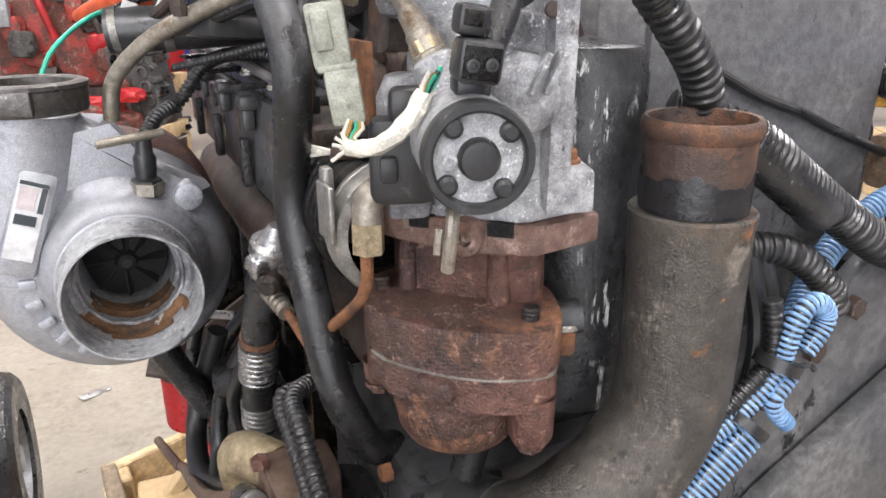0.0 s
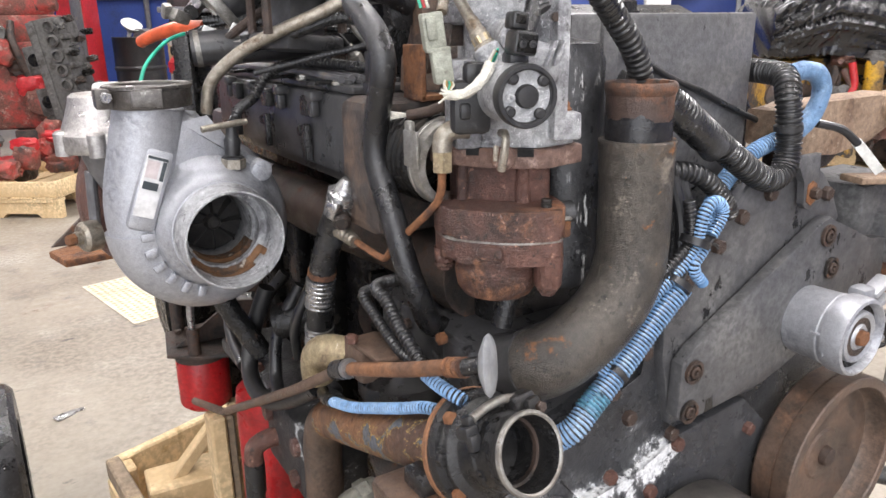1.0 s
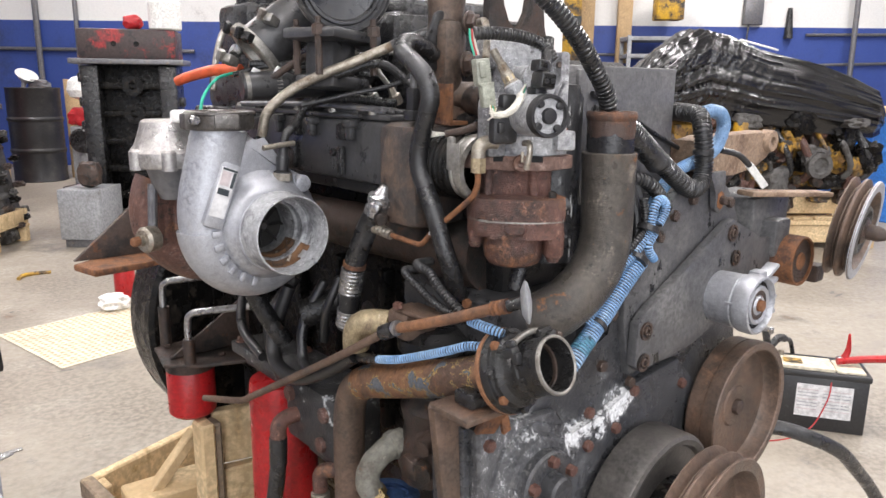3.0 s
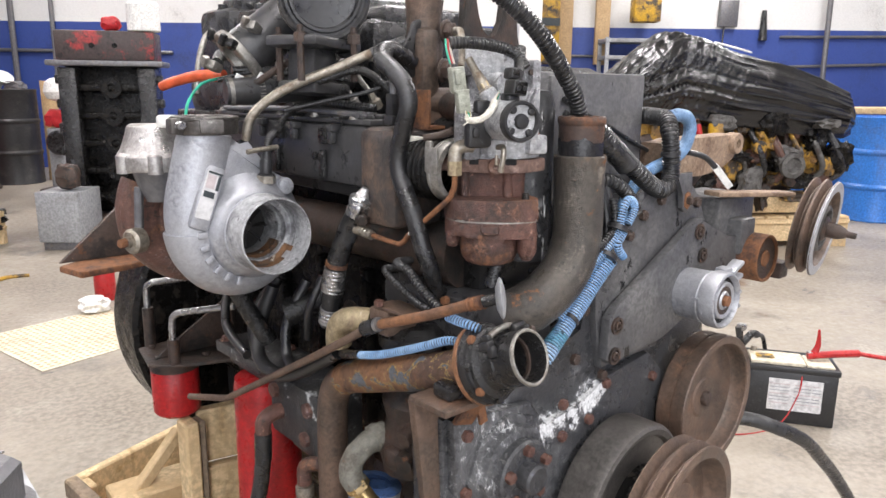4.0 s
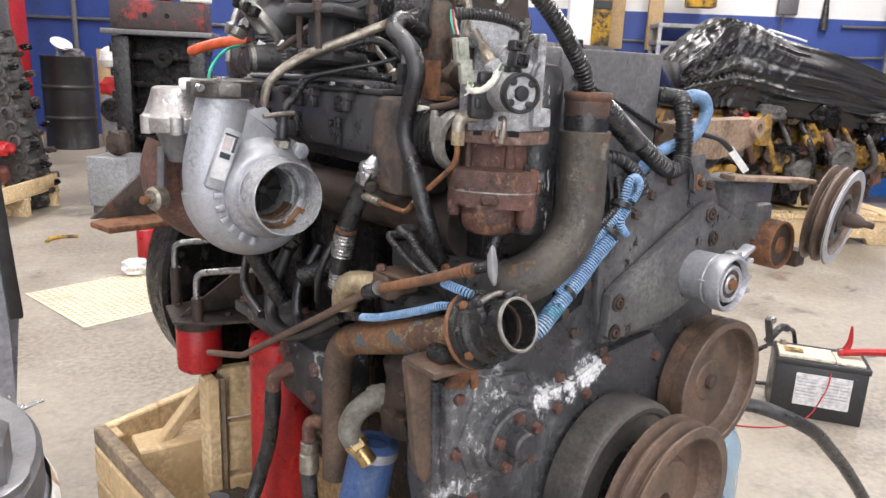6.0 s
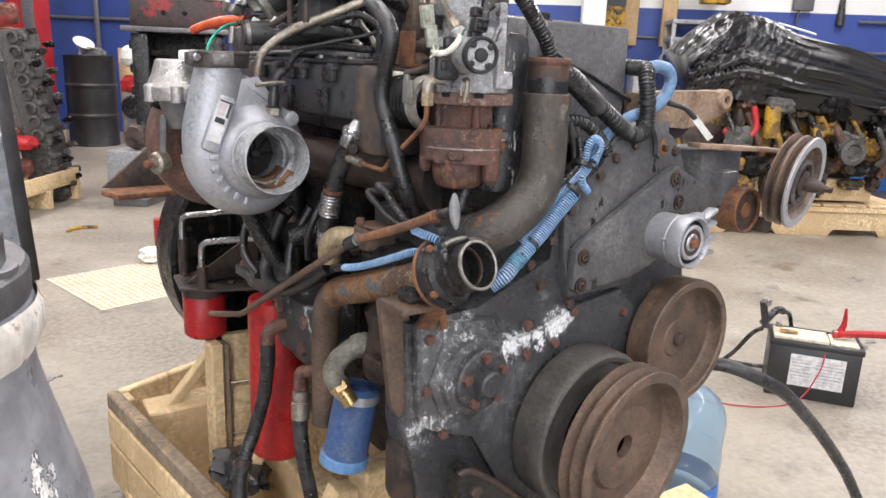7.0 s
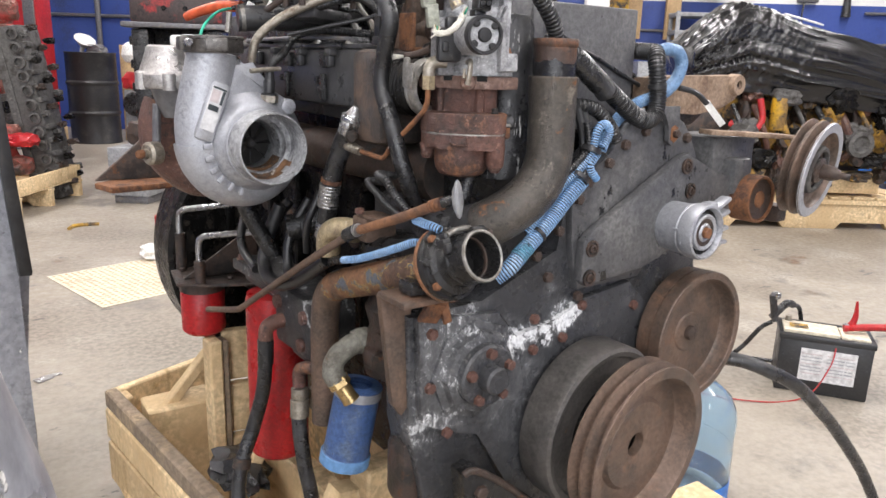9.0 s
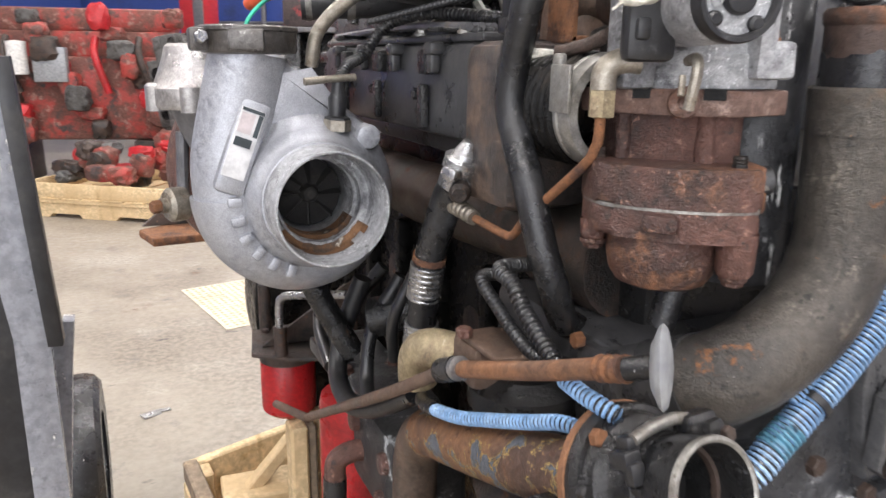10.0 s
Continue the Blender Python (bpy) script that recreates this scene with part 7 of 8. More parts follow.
def plank(c, s, turn=None, material="wood", bevel=0.004):
    bm = box(B(), c, s, bevel, turn, 1)
    return part("plank", bm, material, crate)




def beam(p, q, w, t, material="wood"):
    """A board from p to q, w wide and t thick."""
    p, q = Vector(p), Vector(q)
    bm = box(B(), (0, 0, 0), (w, t, (q - p).length), 0.003, None, 1)
    bmesh.ops.transform(bm, matrix=Matrix.Translation((p + q) / 2) @ frame_of(q - p), verts=bm.verts)
    return part("plank", bm, material, crate)


plank((0.01, 1.175, 0.215), (0.33, 0.026, 0.13), pose(0, 0, 0, 0, 0, 20))
plank((0.01, 1.178, 0.08), (0.33, 0.026, 0.11), pose(0, 0, 0, 0, 0, 20))
RAIL = pose(0, 0, 0, 0, 0, 5.5)
plank((-0.101, 0.7, 0.26), (0.03, 0.86, 0.045), RAIL, "mud")
plank((-0.107, 0.7, 0.195), (0.022, 0.86, 0.08), RAIL)
plank((-0.107, 0.7, 0.09), (0.022, 0.86, 0.11), RAIL)
plank((-0.125, 1.09, 0.15), (0.045, 0.05, 0.25), RAIL)
plank((0.0, 0.99, 0.17), (0.19, 0.1, 0.22), pose(0, 0, 0, 0, 0, -3))
plank((0.02, 0.82, 0.24), (0.03, 0.05, 0.49))
plank((0.044, 0.825, 0.24), (0.018, 0.04, 0.48), None, "mud")
for k in range(3):
    plank((0.1, 0.84 - 0.008 * k, 0.43 - 0.13 * k), (0.1, 0.03, 0.12), pose(0, 0, 0, 0, 0, -12))
beam((-0.05, 0.985, 0.262), (0.065, 0.99, 0.385), 0.028, 0.026)
beam((0.0, 0.62, 0.2), (0.06, 0.6, 0.36), 0.03, 0.025)
bmw = prism(B(), [(-0.12, 0.2), (0.0, 0.445), (0.036, 0.44), (0.05, 0.2)], 0.185, 0.225, 0.004)
part("plank", bmw, "wood", crate)
plank((0.11, 0.27, 0.21), (0.09, 0.05, 0.42), pose(0, 0, 0, 0, 4, 12))
plank((0.1, 0.5, 0.2), (0.05, 0.4, 0.2), pose(0, 0, 0, 0, 0, 4))
plank((0.3, 0.55, 0.04), (0.9, 1.1, 0.03))
plank((0.45, 0.06, 0.2), (0.7, 0.1, 0.1), pose(0, 0, 0, 0, 0, -6))
plank((0.72, 0.56, 0.146), (0.05, 0.86, 0.2))
plank((0.3, 0.6, 0.22), (0.09, 0.9, 0.2))
plank((0.44, 0.6, 0.22), (0.09, 0.9, 0.2))
for k in range(4):
    plank((0.3, 0.15 + 0.28 * k, 0.0125), (0.9, 0.1, 0.025))
rgd = root("black_rag", (0.0, 0.62, 0.28), "oily black rag lying in the crate", "rag")
bmr = B()
bmesh.ops.create_icosphere(bmr, subdivisions=3, radius=1.0)
for v in bmr.verts:
    d = v.co.copy()
    q = 1 + 0.5 * noise.noise(d * 2.5)
    v.co = Vector((0.0 + d.x * 0.05 * q, 0.62 + d.y * 0.09 * q, 0.265 + d.z * 0.03 * q))
part("cloth", bmr, "rubber", rgd)

# ---- things on the floor ----
bat = root("car_battery", (2.09, 0.436, 0), "black truck battery with a white label and a dirty cream top", "battery", rz=-57)
BT = ORIGIN[bat.name]


def bpart(name, bm, material, label="", parent=None):
    bmesh.ops.transform(bm, matrix=BT, verts=bm.verts)
    return part(name, bm, material, parent or bat, label)


bpart("case", box(B(), (0, 0.0, 0.098), (0.297, 0.172, 0.196), 0.006), "blackplastic")
bpart("lid", box(B(), (0, 0.0, 0.204), (0.306, 0.18, 0.022), 0.004), "blackplastic")
top = bpart("lid_top", box(box(B(), (-0.05, -0.02, 0.22), (0.18, 0.11, 0.014), 0.003), (0.09, -0.02, 0.218), (0.09, 0.11, 0.01), 0.003), "mat", "dirty cream lid")
lab = bpart("label", box(B(), (0.012, -0.0875, 0.11), (0.178, 0.002, 0.118), 0), "label", "white printed label")
for k in range(7):
    for j, (u, w) in enumerate(((-0.05, 0.065), (0.025, 0.055), (0.07, 0.028))):
        bpart("print_bar", box(B(), (u + 0.01, -0.089, 0.15 - 0.012 * k), (w, 0.0006, 0.004), 0), "inkpink" if k % 3 == 0 else "palepaint", parent=lab)
bpart("warning_sticker", box(B(), (-0.09, -0.03, 0.2315), (0.06, 0.04, 0.001), 0), "yellow")
for u in (-0.12, 0.12):
    bpart("terminal", lathe(B(), (u, 0.03, 0.222), UP, [(0.012, 0), (0.01, 0.022), (0, 0.022)], 16), "zinc")
cl = root("jump_clamp", (2.12, 0.4, 0.23), "red-handled jump lead clamp on the battery", "clamp")
part("handle", tube(B(), [(2.12, 0.37, 0.24), (2.13, 0.36, 0.28), (2.125, 0.36, 0.34)], [0.014, 0.004], 8), "red", cl)
part("handle", tube(B(), [(2.1, 0.38, 0.24), (2.16, 0.32, 0.25), (2.24, 0.26, 0.25)], [0.012, 0.014], 8), "red", cl)
part("jaw", box(B(), (2.13, 0.36, 0.245), (0.07, 0.02, 0.02), 0.004, pose(0, 0, 0, 0, 0, -45)), "steel", cl)
cl = root("jump_clamp", (1.96, 0.58, 0.23), "black jump lead clamp on the battery", "clamp")
part("handle", tube(B(), [(1.97, 0.56, 0.235), (1.965, 0.57, 0.29), (1.96, 0.575, 0.33)], [0.012, 0.014], 8), "rubber", cl)
part("handle", tube(B(), [(1.98, 0.58, 0.24), (2.03, 0.56, 0.29), (2.06, 0.55, 0.285)], 0.014, 8), "rubber", cl)
part("jaw", box(B(), (1.97, 0.57, 0.33), (0.03, 0.03, 0.025), 0.006), "steel", cl)
thing("jump_cable", tube(B(), [(2.06, 0.55, 0.285), (2.12, 0.55, 0.25), (2.16, 0.55, 0.1), (2.14, 0.62, 0.02), (2.0, 0.85, 0.012), (1.9, 0.75, 0.012), (1.93, 0.66, 0.1), (1.95, 0.6, 0.2), (1.97, 0.57, 0.23)], 0.008, 10), "rubber", "black jump lead coiled behind the battery", "cable")
thing("jump_cable", tube(B(), [(2.24, 0.26, 0.25), (2.4, 0.1, 0.2), (2.55, 0.0, 0.03), (2.9, 0.05, 0.01), (3.2, 0.3, 0.01)], 0.008, 10), "red", "red jump lead running over the floor", "cable")
thing("thin_wire", tube(B(), [(2.05, 0.37, 0.21), (2.0, 0.36, 0.12), (1.93, 0.4, 0.01), (1.75, 0.5, 0.005), (1.6, 0.75, 0.005)], 0.0025, 6), "red", "thin red wire over the battery", "wire")
wb = root("water_bottle", (1.09, 0.295, 0), "clear blue-tinted water jug with a blue label", "bottle")
WB = (1.09, 0.295, 0)
outer = [(0.0, 0.006), (0.06, 0.004), (0.1, 0.002), (0.114, 0.012), (0.117, 0.03), (0.117, 0.085), (0.1135, 0.093), (0.1135, 0.099), (0.117, 0.107), (0.117, 0.15), (0.114, 0.157), (0.117, 0.165), (0.117, 0.235), (0.112, 0.262), (0.098, 0.292), (0.07, 0.317), (0.034, 0.332), (0.025, 0.338), (0.025, 0.365)]
shell = lathe(B(), WB, UP, outer + [(max(0.0, r - 0.0022), z + (0.0022 if z < 0.01 else 0.0)) for r, z in reversed(outer)], 56)
for v in shell.verts:
    v.co += Vector((v.co.x - WB[0], v.co.y - WB[1], 0)) * (0.03 * noise.noise(Vector((math.atan2(v.co.y - WB[1], v.co.x - WB[0]) * 2.2, v.co.z * 9, 1.5))))
part("bottle_shell", shell, "bottle", wb)
part("label_band", lathe(B(), WB, UP, [(0.1185, 0.012), (0.1195, 0.014), (0.1195, 0.07), (0.1185, 0.072)], 56), "bluedrum", wb, "bright blue label")
for k in range(4):
    a = radians(205 + 22 * k)
    part("print_bar", box(B(), (WB[0] + 0.1198 * math.cos(a), WB[1] + 0.1198 * math.sin(a), 0.028), (0.003, 0.02, 0.016), 0, pose(0, 0, 0, 0, 0, 205 + 22 * k)), "white", wb)
part("cap", drum_of(B(), (WB[0], WB[1], 0.362), UP, 0.027, 0, 0.018, 0.003, 24), "white", wb)
thing("rubber_hose", tube(B(), [(0.64, 0.1, 0.53), (0.665, 0.03, 0.575), (0.695, -0.035, 0.592), (0.745, -0.08, 0.572), (0.82, -0.1, 0.529), (0.91, -0.1, 0.463), (0.997, -0.1, 0.395), (1.09, -0.1, 0.314), (1.176, -0.1, 0.235), (1.255, -0.1, 0.15), (1.32, -0.1, 0.075), (1.37, -0.105, 0.025), (1.44, -0.13, 0.013), (1.6, -0.25, 0.013)], 0.0128, 16, 0.01), "rubber", "thick black air hose drooping from the engine to the floor", "hose")

# cardboard sheet with rows of holes, on the floor
bm = box(B(), (0, 0, 0.003), (0.62, 0.64, 0.004), 0)
sheet = root("cardboard_sheet", (0.368, 3.0, 0), "pale perforated cardboard sheet lying on the floor", "cardboard", rz=11.5)
S = ORIGIN[sheet.name]
bmesh.ops.transform(bm, matrix=S, verts=bm.verts)
part("sheet", bm, "mat", sheet)
bm = B()
for i in range(20):
    for j in range(20):
        box(bm, S @ Vector((-0.285 + 0.03 * i, -0.294 + 0.031 * j, 0.0052)), (0.014, 0.014, 0.0006), 0, pose(0, 0, 0, 0, 0, 11.5 + 45 * (i % 2)))
tagged(part("printed_dots", bm, "card", sheet), "", "", "", "stuff")

# ---- grey casting close to the camera ----
gc = root("grey_casting", (-0.549, -0.34, 0), "tall grey-painted casting with white chips and a bolted flange", "casting")
GX, GY = -0.549, -0.34
prof = [(0.0, 0.0), (0.21, 0.0), (0.21, 0.03), (0.17, 0.05), (0.149, 0.4), (0.138, 0.7), (0.121, 0.82), (0.107, 0.9), (0.096, 0.953), (0.092, 0.972), (0.0912, 0.982), (0.093, 0.988), (0.0935, 1.003), (0.0915, 1.008), (0, 1.008)]
part("body", rough_up(lathe(B(), (GX, GY, 0), UP, prof, 64), 0.003, 9), "greypaint", gc)
part("flange_lip", rough_up(lathe(B(), (GX, GY, 0), UP, [(0.0925, 0.984), (0.0952, 0.99), (0.0954, 1.002), (0.0935, 1.0065)], 64), 0.0014, 40), "chips", gc)
slab = B()
box(slab, (GX - 0.004, -0.252, 0.99), (0.185, 0.12, 0.026), 0, None)
up = [e for e in slab.edges if abs(e.verts[0].co.z - e.verts[1].co.z) > 0.01]
bmesh.ops.bevel(slab, geom=up, offset=0.04, segments=6, affect="EDGES", profile=0.5)
part("top_slab", rough_up(slab, 0.0015, 20), "palepaint", gc, "pale rounded top slab")
fp_ = part("flange_plate", lathe(B(), (GX, GY, 0), UP, [(0.0905, 1.006), (0.0918, 1.009), (0.0918, 1.0215), (0.09, 1.024), (0.03, 1.0245), (0, 1.0245)], 64), "greyflange", gc, "dark worn steel flange")
BOLT_AT = 33
for k in range(6):
    a = radians(BOLT_AT + 60 * k)
    bolt(gc, (GX + 0.073 * math.cos(a), GY + 0.073 * math.sin(a), 1.025), UP, 0.027, 0.018, "greyflange", washer=0.019)
    part("bolt_hole", lathe(B(), (GX + 0.072 * math.cos(a - 0.58), GY + 0.072 * math.sin(a - 0.58), 1.0246), UP, [(0.0085, 0), (0.009, 0.0006), (0, 0.0006)], 20), "rustdark", fp_)

# ---- trolley with a rubber tyre ----
tr = root("parts_trolley", (-0.4, 1.1, 0), "worn grey trolley with a black panel and rubber tyres", "trolley")
part("panel", prism(B(), [(-0.361, 1.1), (-0.34, 1.1), (-0.334, 0.989), (-0.318, 0.699), (-0.32, 0.692), (-0.34, 0.693), (-0.355, 0.989)], 0.79, 0.82, 0.003), "drum", tr, "black rubber strip along the edge")
part("side_plate", prism(B(), [(-0.42, 1.1), (-0.355, 1.1), (-0.353, 0.986), (-0.339, 0.682), (-0.34, 0.424), (-0.343, 0.12), (-0.395, 0.12), (-0.388, 0.436), (-0.386, 0.7), (-0.407, 0.887)], 0.825, 0.85, 0.004), "greypaint", tr, "scuffed grey side plate")
part("inner_plate", prism(B(), [(-0.46, 1.1), (-0.41, 1.1), (-0.41, 0.881), (-0.388, 0.689), (-0.39, 0.419), (-0.395, 0.12), (-0.5, 0.12), (-0.5, 0.9)], 0.855, 0.87, 0.003), "drum", tr, "dark inner plate")
part("frame", prism(B(), [(-0.325, 0.698), (-0.309, 0.696), (-0.32, 0.615), (-0.345, 0.384), (-0.36, 0.12), (-0.41, 0.12), (-0.384, 0.392), (-0.346, 0.656)], 0.89, 0.93, 0.006), "greypaint", tr, "chipped grey frame")
part("frame", box(B(), (-0.5, 1.0, 0.1), (0.24, 0.5, 0.05), 0.006), "greypaint", tr)
wh = part("tyre", lathe(B(), (-0.35, 1.36, 0.2), LEFT, [(0.11, -0.04), (0.18, -0.042), (0.195, -0.03), (0.2, -0.012), (0.2, 0.012), (0.195, 0.03), (0.18, 0.042), (0.11, 0.04)], 48), "rubber", tr, "black rubber tyre")
part("rim", lathe(B(), (-0.35, 1.36, 0.2), LEFT, [(0.112, -0.03), (0.108, -0.01), (0.03, -0.006), (0.03, -0.03), (0, -0.03)], 36), "greysteel", wh)
part("axle", tube(B(), [(-0.36, 1.36, 0.2), (-0.6, 1.36, 0.2)], 0.015, 12), "greysteel", tr)
part("frame", box(B(), (-0.47, 1.2, 0.2), (0.05, 0.4, 0.05), 0.006), "greypaint", tr)


# ---- round the shop ----
def rp(name, bm, material, parent, label=""):
    return part(name, in_room(bm), material, parent, label)


def rroot(name, u, v, label, category, group="", z=0.0):
    return root(name, ROOM @ Vector((u, v, z)), label, category, group)


def pallet(u, v, w, d, label, turn=0.0, tall=1.0):
    r = rroot("pallet", u, v, label, "pallet")
    t = pose(u, v, 0, 0, 0, turn)

    def slab(c, s):
        bm = box(B(), c, s, 0.004, None, 1)
        bmesh.ops.transform(bm, matrix=t @ Matrix.Diagonal((1, 1, tall, 1)), verts=bm.verts)
        rp("board", bm, "wood", r)
    n = max(4, int(w / 0.16))
    for k in range(n):
        slab((-w / 2 + w * (k + 0.5) / n, 0, 0.27), (w / n - 0.02, d, 0.022))
    for y in (-d / 2 + 0.05, 0, d / 2 - 0.05):
        slab((0, y, 0.235), (w, 0.09, 0.045))
        h = w / 2
        bm = prism(B(), [(-h, 0.0), (-h * 0.62, 0.0), (-h * 0.58, 0.06), (-h * 0.2, 0.06), (-h * 0.16, 0.0), (h * 0.3, 0.0), (h * 0.34, 0.06), (h * 0.72, 0.06), (h * 0.76, 0.0), (h, 0.0), (h, 0.212), (-h, 0.212)], y - 0.03, y + 0.03, 0.003)
        bmesh.ops.transform(bm, matrix=t @ Matrix.Diagonal((1, 1, tall, 1)), verts=bm.verts)
        rp("stringer", bm, "wood", r)
    return r


def lump(c, s, seed, n=20, amount=0.25):
    """A knobbly casting: a rounded block pushed in and out."""
    bm = B()
    bmesh.ops.create_icosphere(bm, subdivisions=3, radius=1.0)
    off = Vector((seed * 3.1, seed * 1.7, 0))
    for v in bm.verts:
        d = v.co.normalized()
        q = 1.0 / max(abs(d.x), abs(d.y), abs(d.z))
        d *= 0.45 + 0.55 * min(q, 1.5) * 0.8
        d *= 1 + amount * noise.noise(d * 2.3 + off)
        v.co = Vector((c[0] + d.x * s[0] / 2, c[1] + d.y * s[1] / 2, c[2] + d.z * s[2] / 2))
    return bm


# two-post lift column
lf = rroot("lift_column", -5.3, 8.1, "red two-post vehicle lift column with a dark inner channel", "car lift")
rp("column", box(B(), (-5.3, 8.1, 1.9), (0.34, 0.28, 3.8), 0.01), "shopred", lf)
rp("channel", box(B(), (-5.21, 7.955, 1.4), (0.13, 0.03, 2.0), 0.005), "greyflange", lf)
rp("base_plate", box(B(), (-5.3, 8.0, 0.01), (0.5, 0.5, 0.02), 0.003), "greyflange", lf)


def steel_drum(u, v, h, r, material, label, group):
    d = rroot("steel_drum", u, v, label, "drum", group)
    prof = [(0, 0), (r, 0), (r + 0.006, 0.012), (r, 0.024)]
    for z in (h / 3, 2 * h / 3):
        prof += [(r, z - 0.03), (r + 0.014, z - 0.008), (r + 0.014, z + 0.008), (r, z + 0.03)]
    prof += [(r, h - 0.02), (r + 0.007, h - 0.008), (r + 0.004, h), (r - 0.012, h), (r - 0.016, h - 0.018), (0, h - 0.018)]
    rp("shell", lathe(B(), (u, v, 0), UP, prof, 48), material, d)
    rp("bung", drum_of(B(), (u + r * 0.5, v - r * 0.4, h - 0.02), UP, 0.035, 0, 0.02, 0.003, 20), "greysteel", d)
    return d


steel_drum(-5.0, 8.75, 1.1, 0.29, "drum", "black steel oil drum with rolled hoops", "drums")
fan = rroot("white_funnel", -5.05, 8.75, "white plastic funnel and dark scraps on the drum", "funnel", z=1.08)
rp("bowl", lathe(B(), (-5.08, 8.7, 1.1), (0.5, -0.3, 0.8), [(0.02, 0), (0.03, 0.08), (0.12, 0.18), (0.125, 0.18), (0.03, 0.075)], 28), "white", fan)
rp("scraps", lump((-4.88, 8.7, 1.13), (0.24, 0.2, 0.14), 4), "greyflange", fan)
cb = rroot("cardboard_box", -4.52, 8.6, "brown cardboard sheet standing behind the drum", "box")
rp("board", box(B(), (-4.68, 9.05, 0.6), (0.18, 0.06, 1.2), 0.004), "card", cb)
rp("small_box", box(B(), (-5.0, 7.9, 0.13), (0.17, 0.2, 0.26), 0.004), "card", cb)
jk = rroot("floor_jack", -4.05, 8.0, "red jack with a white head and a black wheel", "jack")
rp("body", lump((-4.07, 8.0, 0.8), (0.26, 0.22, 0.22), 2), "shopred", jk)
rp("post", box(B(), (-4.09, 8.0, 0.35), (0.16, 0.16, 0.7), 0.02), "greysteel", jk)
rp("head", lathe(B(), (-4.07, 8.0, 0.98), UP, [(0, 0), (0.09, 0.03), (0.12, 0.1), (0.1, 0.2), (0.05, 0.24), (0, 0.25)], 24), "white", jk)
rp("wheel", lathe(B(), (-4.01, 7.85, 0.55), (0, -1, 0), [(0, -0.03), (0.11, -0.03), (0.13, -0.015), (0.13, 0.015), (0.11, 0.03), (0, 0.02)], 30), "rubber", jk)
rp("foot", box(B(), (-4.07, 7.95, 0.03), (0.3, 0.4, 0.06), 0.01), "rustdark", jk)

# dark engine block standing on end
eb = rroot("bare_engine_block", -2.5, 5.75, "bare black engine block standing on end with a red top", "engine block")
T5 = pose(-2.5, 5.75, 0, 0, 0, 12)


def ebp(name, bm, material):
    bmesh.ops.transform(bm, matrix=T5, verts=bm.verts)
    return rp(name, bm, material, eb)


# Back, webs and caps are near-black: the crankcase's shade is in their colour.
ebp("back", box(B(), (0, 0.2, 0.75), (0.66, 0.3, 1.16), 0.02), "greaseshade")
for s in (-1, 1):
    ebp("side_rail", box(B(), (s * 0.28, -0.02, 0.72), (0.13, 0.2, 1.14), 0.015), "black")
    for k in range(6):
        ebp("side_lug", box(B(), (s * 0.36, 0.0, 0.3 + 0.18 * k), (0.05, 0.09, 0.07), 0.012), "black")
for k in range(5):
    ebp("bearing_web", box(B(), (0.0, 0.0, 0.3 + 0.21 * k), (0.44, 0.16, 0.05), 0.012), "greaseshade")
    ebp("bearing_cap", lathe(B(), (0.02, -0.07, 0.3 + 0.21 * k), FRONT, [(0.03, 0), (0.075, 0), (0.075, 0.03), (0.03, 0.03)], 24), "greaseshade")
ebp("top_plate", box(B(), (0, 0.05, 1.32), (0.82, 0.42, 0.04), 0.008), "greyflange")
ebp("top_box", box(B(), (0, 0.08, 1.45), (0.7, 0.36, 0.22), 0.015), "redblack")
# Dark discs on the solid box paint the shade of two holes.
for s in (-0.09, 0.07):
    ebp("top_hole", lathe(B(), (s, -0.1, 1.45), FRONT, [(0.02, 0), (0.02, 0.004), (0, 0.002)], 18), "greaseshade")
ebp("foot", box(B(), (0, 0.1, 0.08), (0.8, 0.6, 0.16), 0.02), "rustdark")
cbn = rroot("grey_cabinet", -2.62, 5.3, "low grey steel box with scraps on top", "cabinet")
rp("body", box(B(), (-2.66, 5.25, 0.24), (0.3, 0.36, 0.36), 0.006), "greysteel", cbn)
rp("plinth", box(B(), (-2.66, 5.25, 0.03), (0.26, 0.32, 0.06), 0.004), "greyflange", cbn)
rp("scrap", lump((-2.62, 5.2, 0.52), (0.18, 0.16, 0.2), 7), "rustdark", cbn)
stuff_top = rroot("parts_on_block", -2.33, 5.8, "red and clear plastic jars on the block", "jar", z=1.54)
rp("jar", lathe(B(), (-2.23, 5.8, 1.56), UP, [(0, 0), (0.11, 0), (0.12, 0.01), (0.12, 0.2), (0.1, 0.22), (0, 0.22)], 28), "white", stuff_top)
rp("red_tool", lump((-2.48, 5.8, 1.62), (0.16, 0.1, 0.12), 9), "shopred", stuff_top)

# long cylinder head leaning upright
hd = rroot("cylinder_head", -3.4, 5.3, "long grey cylinder head leaning upright on the floor", "cylinder head")
TH = pose(-3.32, 5.25, 0, 0, -9.5, 8)


def hp(name, bm, material):
    bmesh.ops.transform(bm, matrix=TH, verts=bm.verts)
    return rp(name, bm, material, hd)


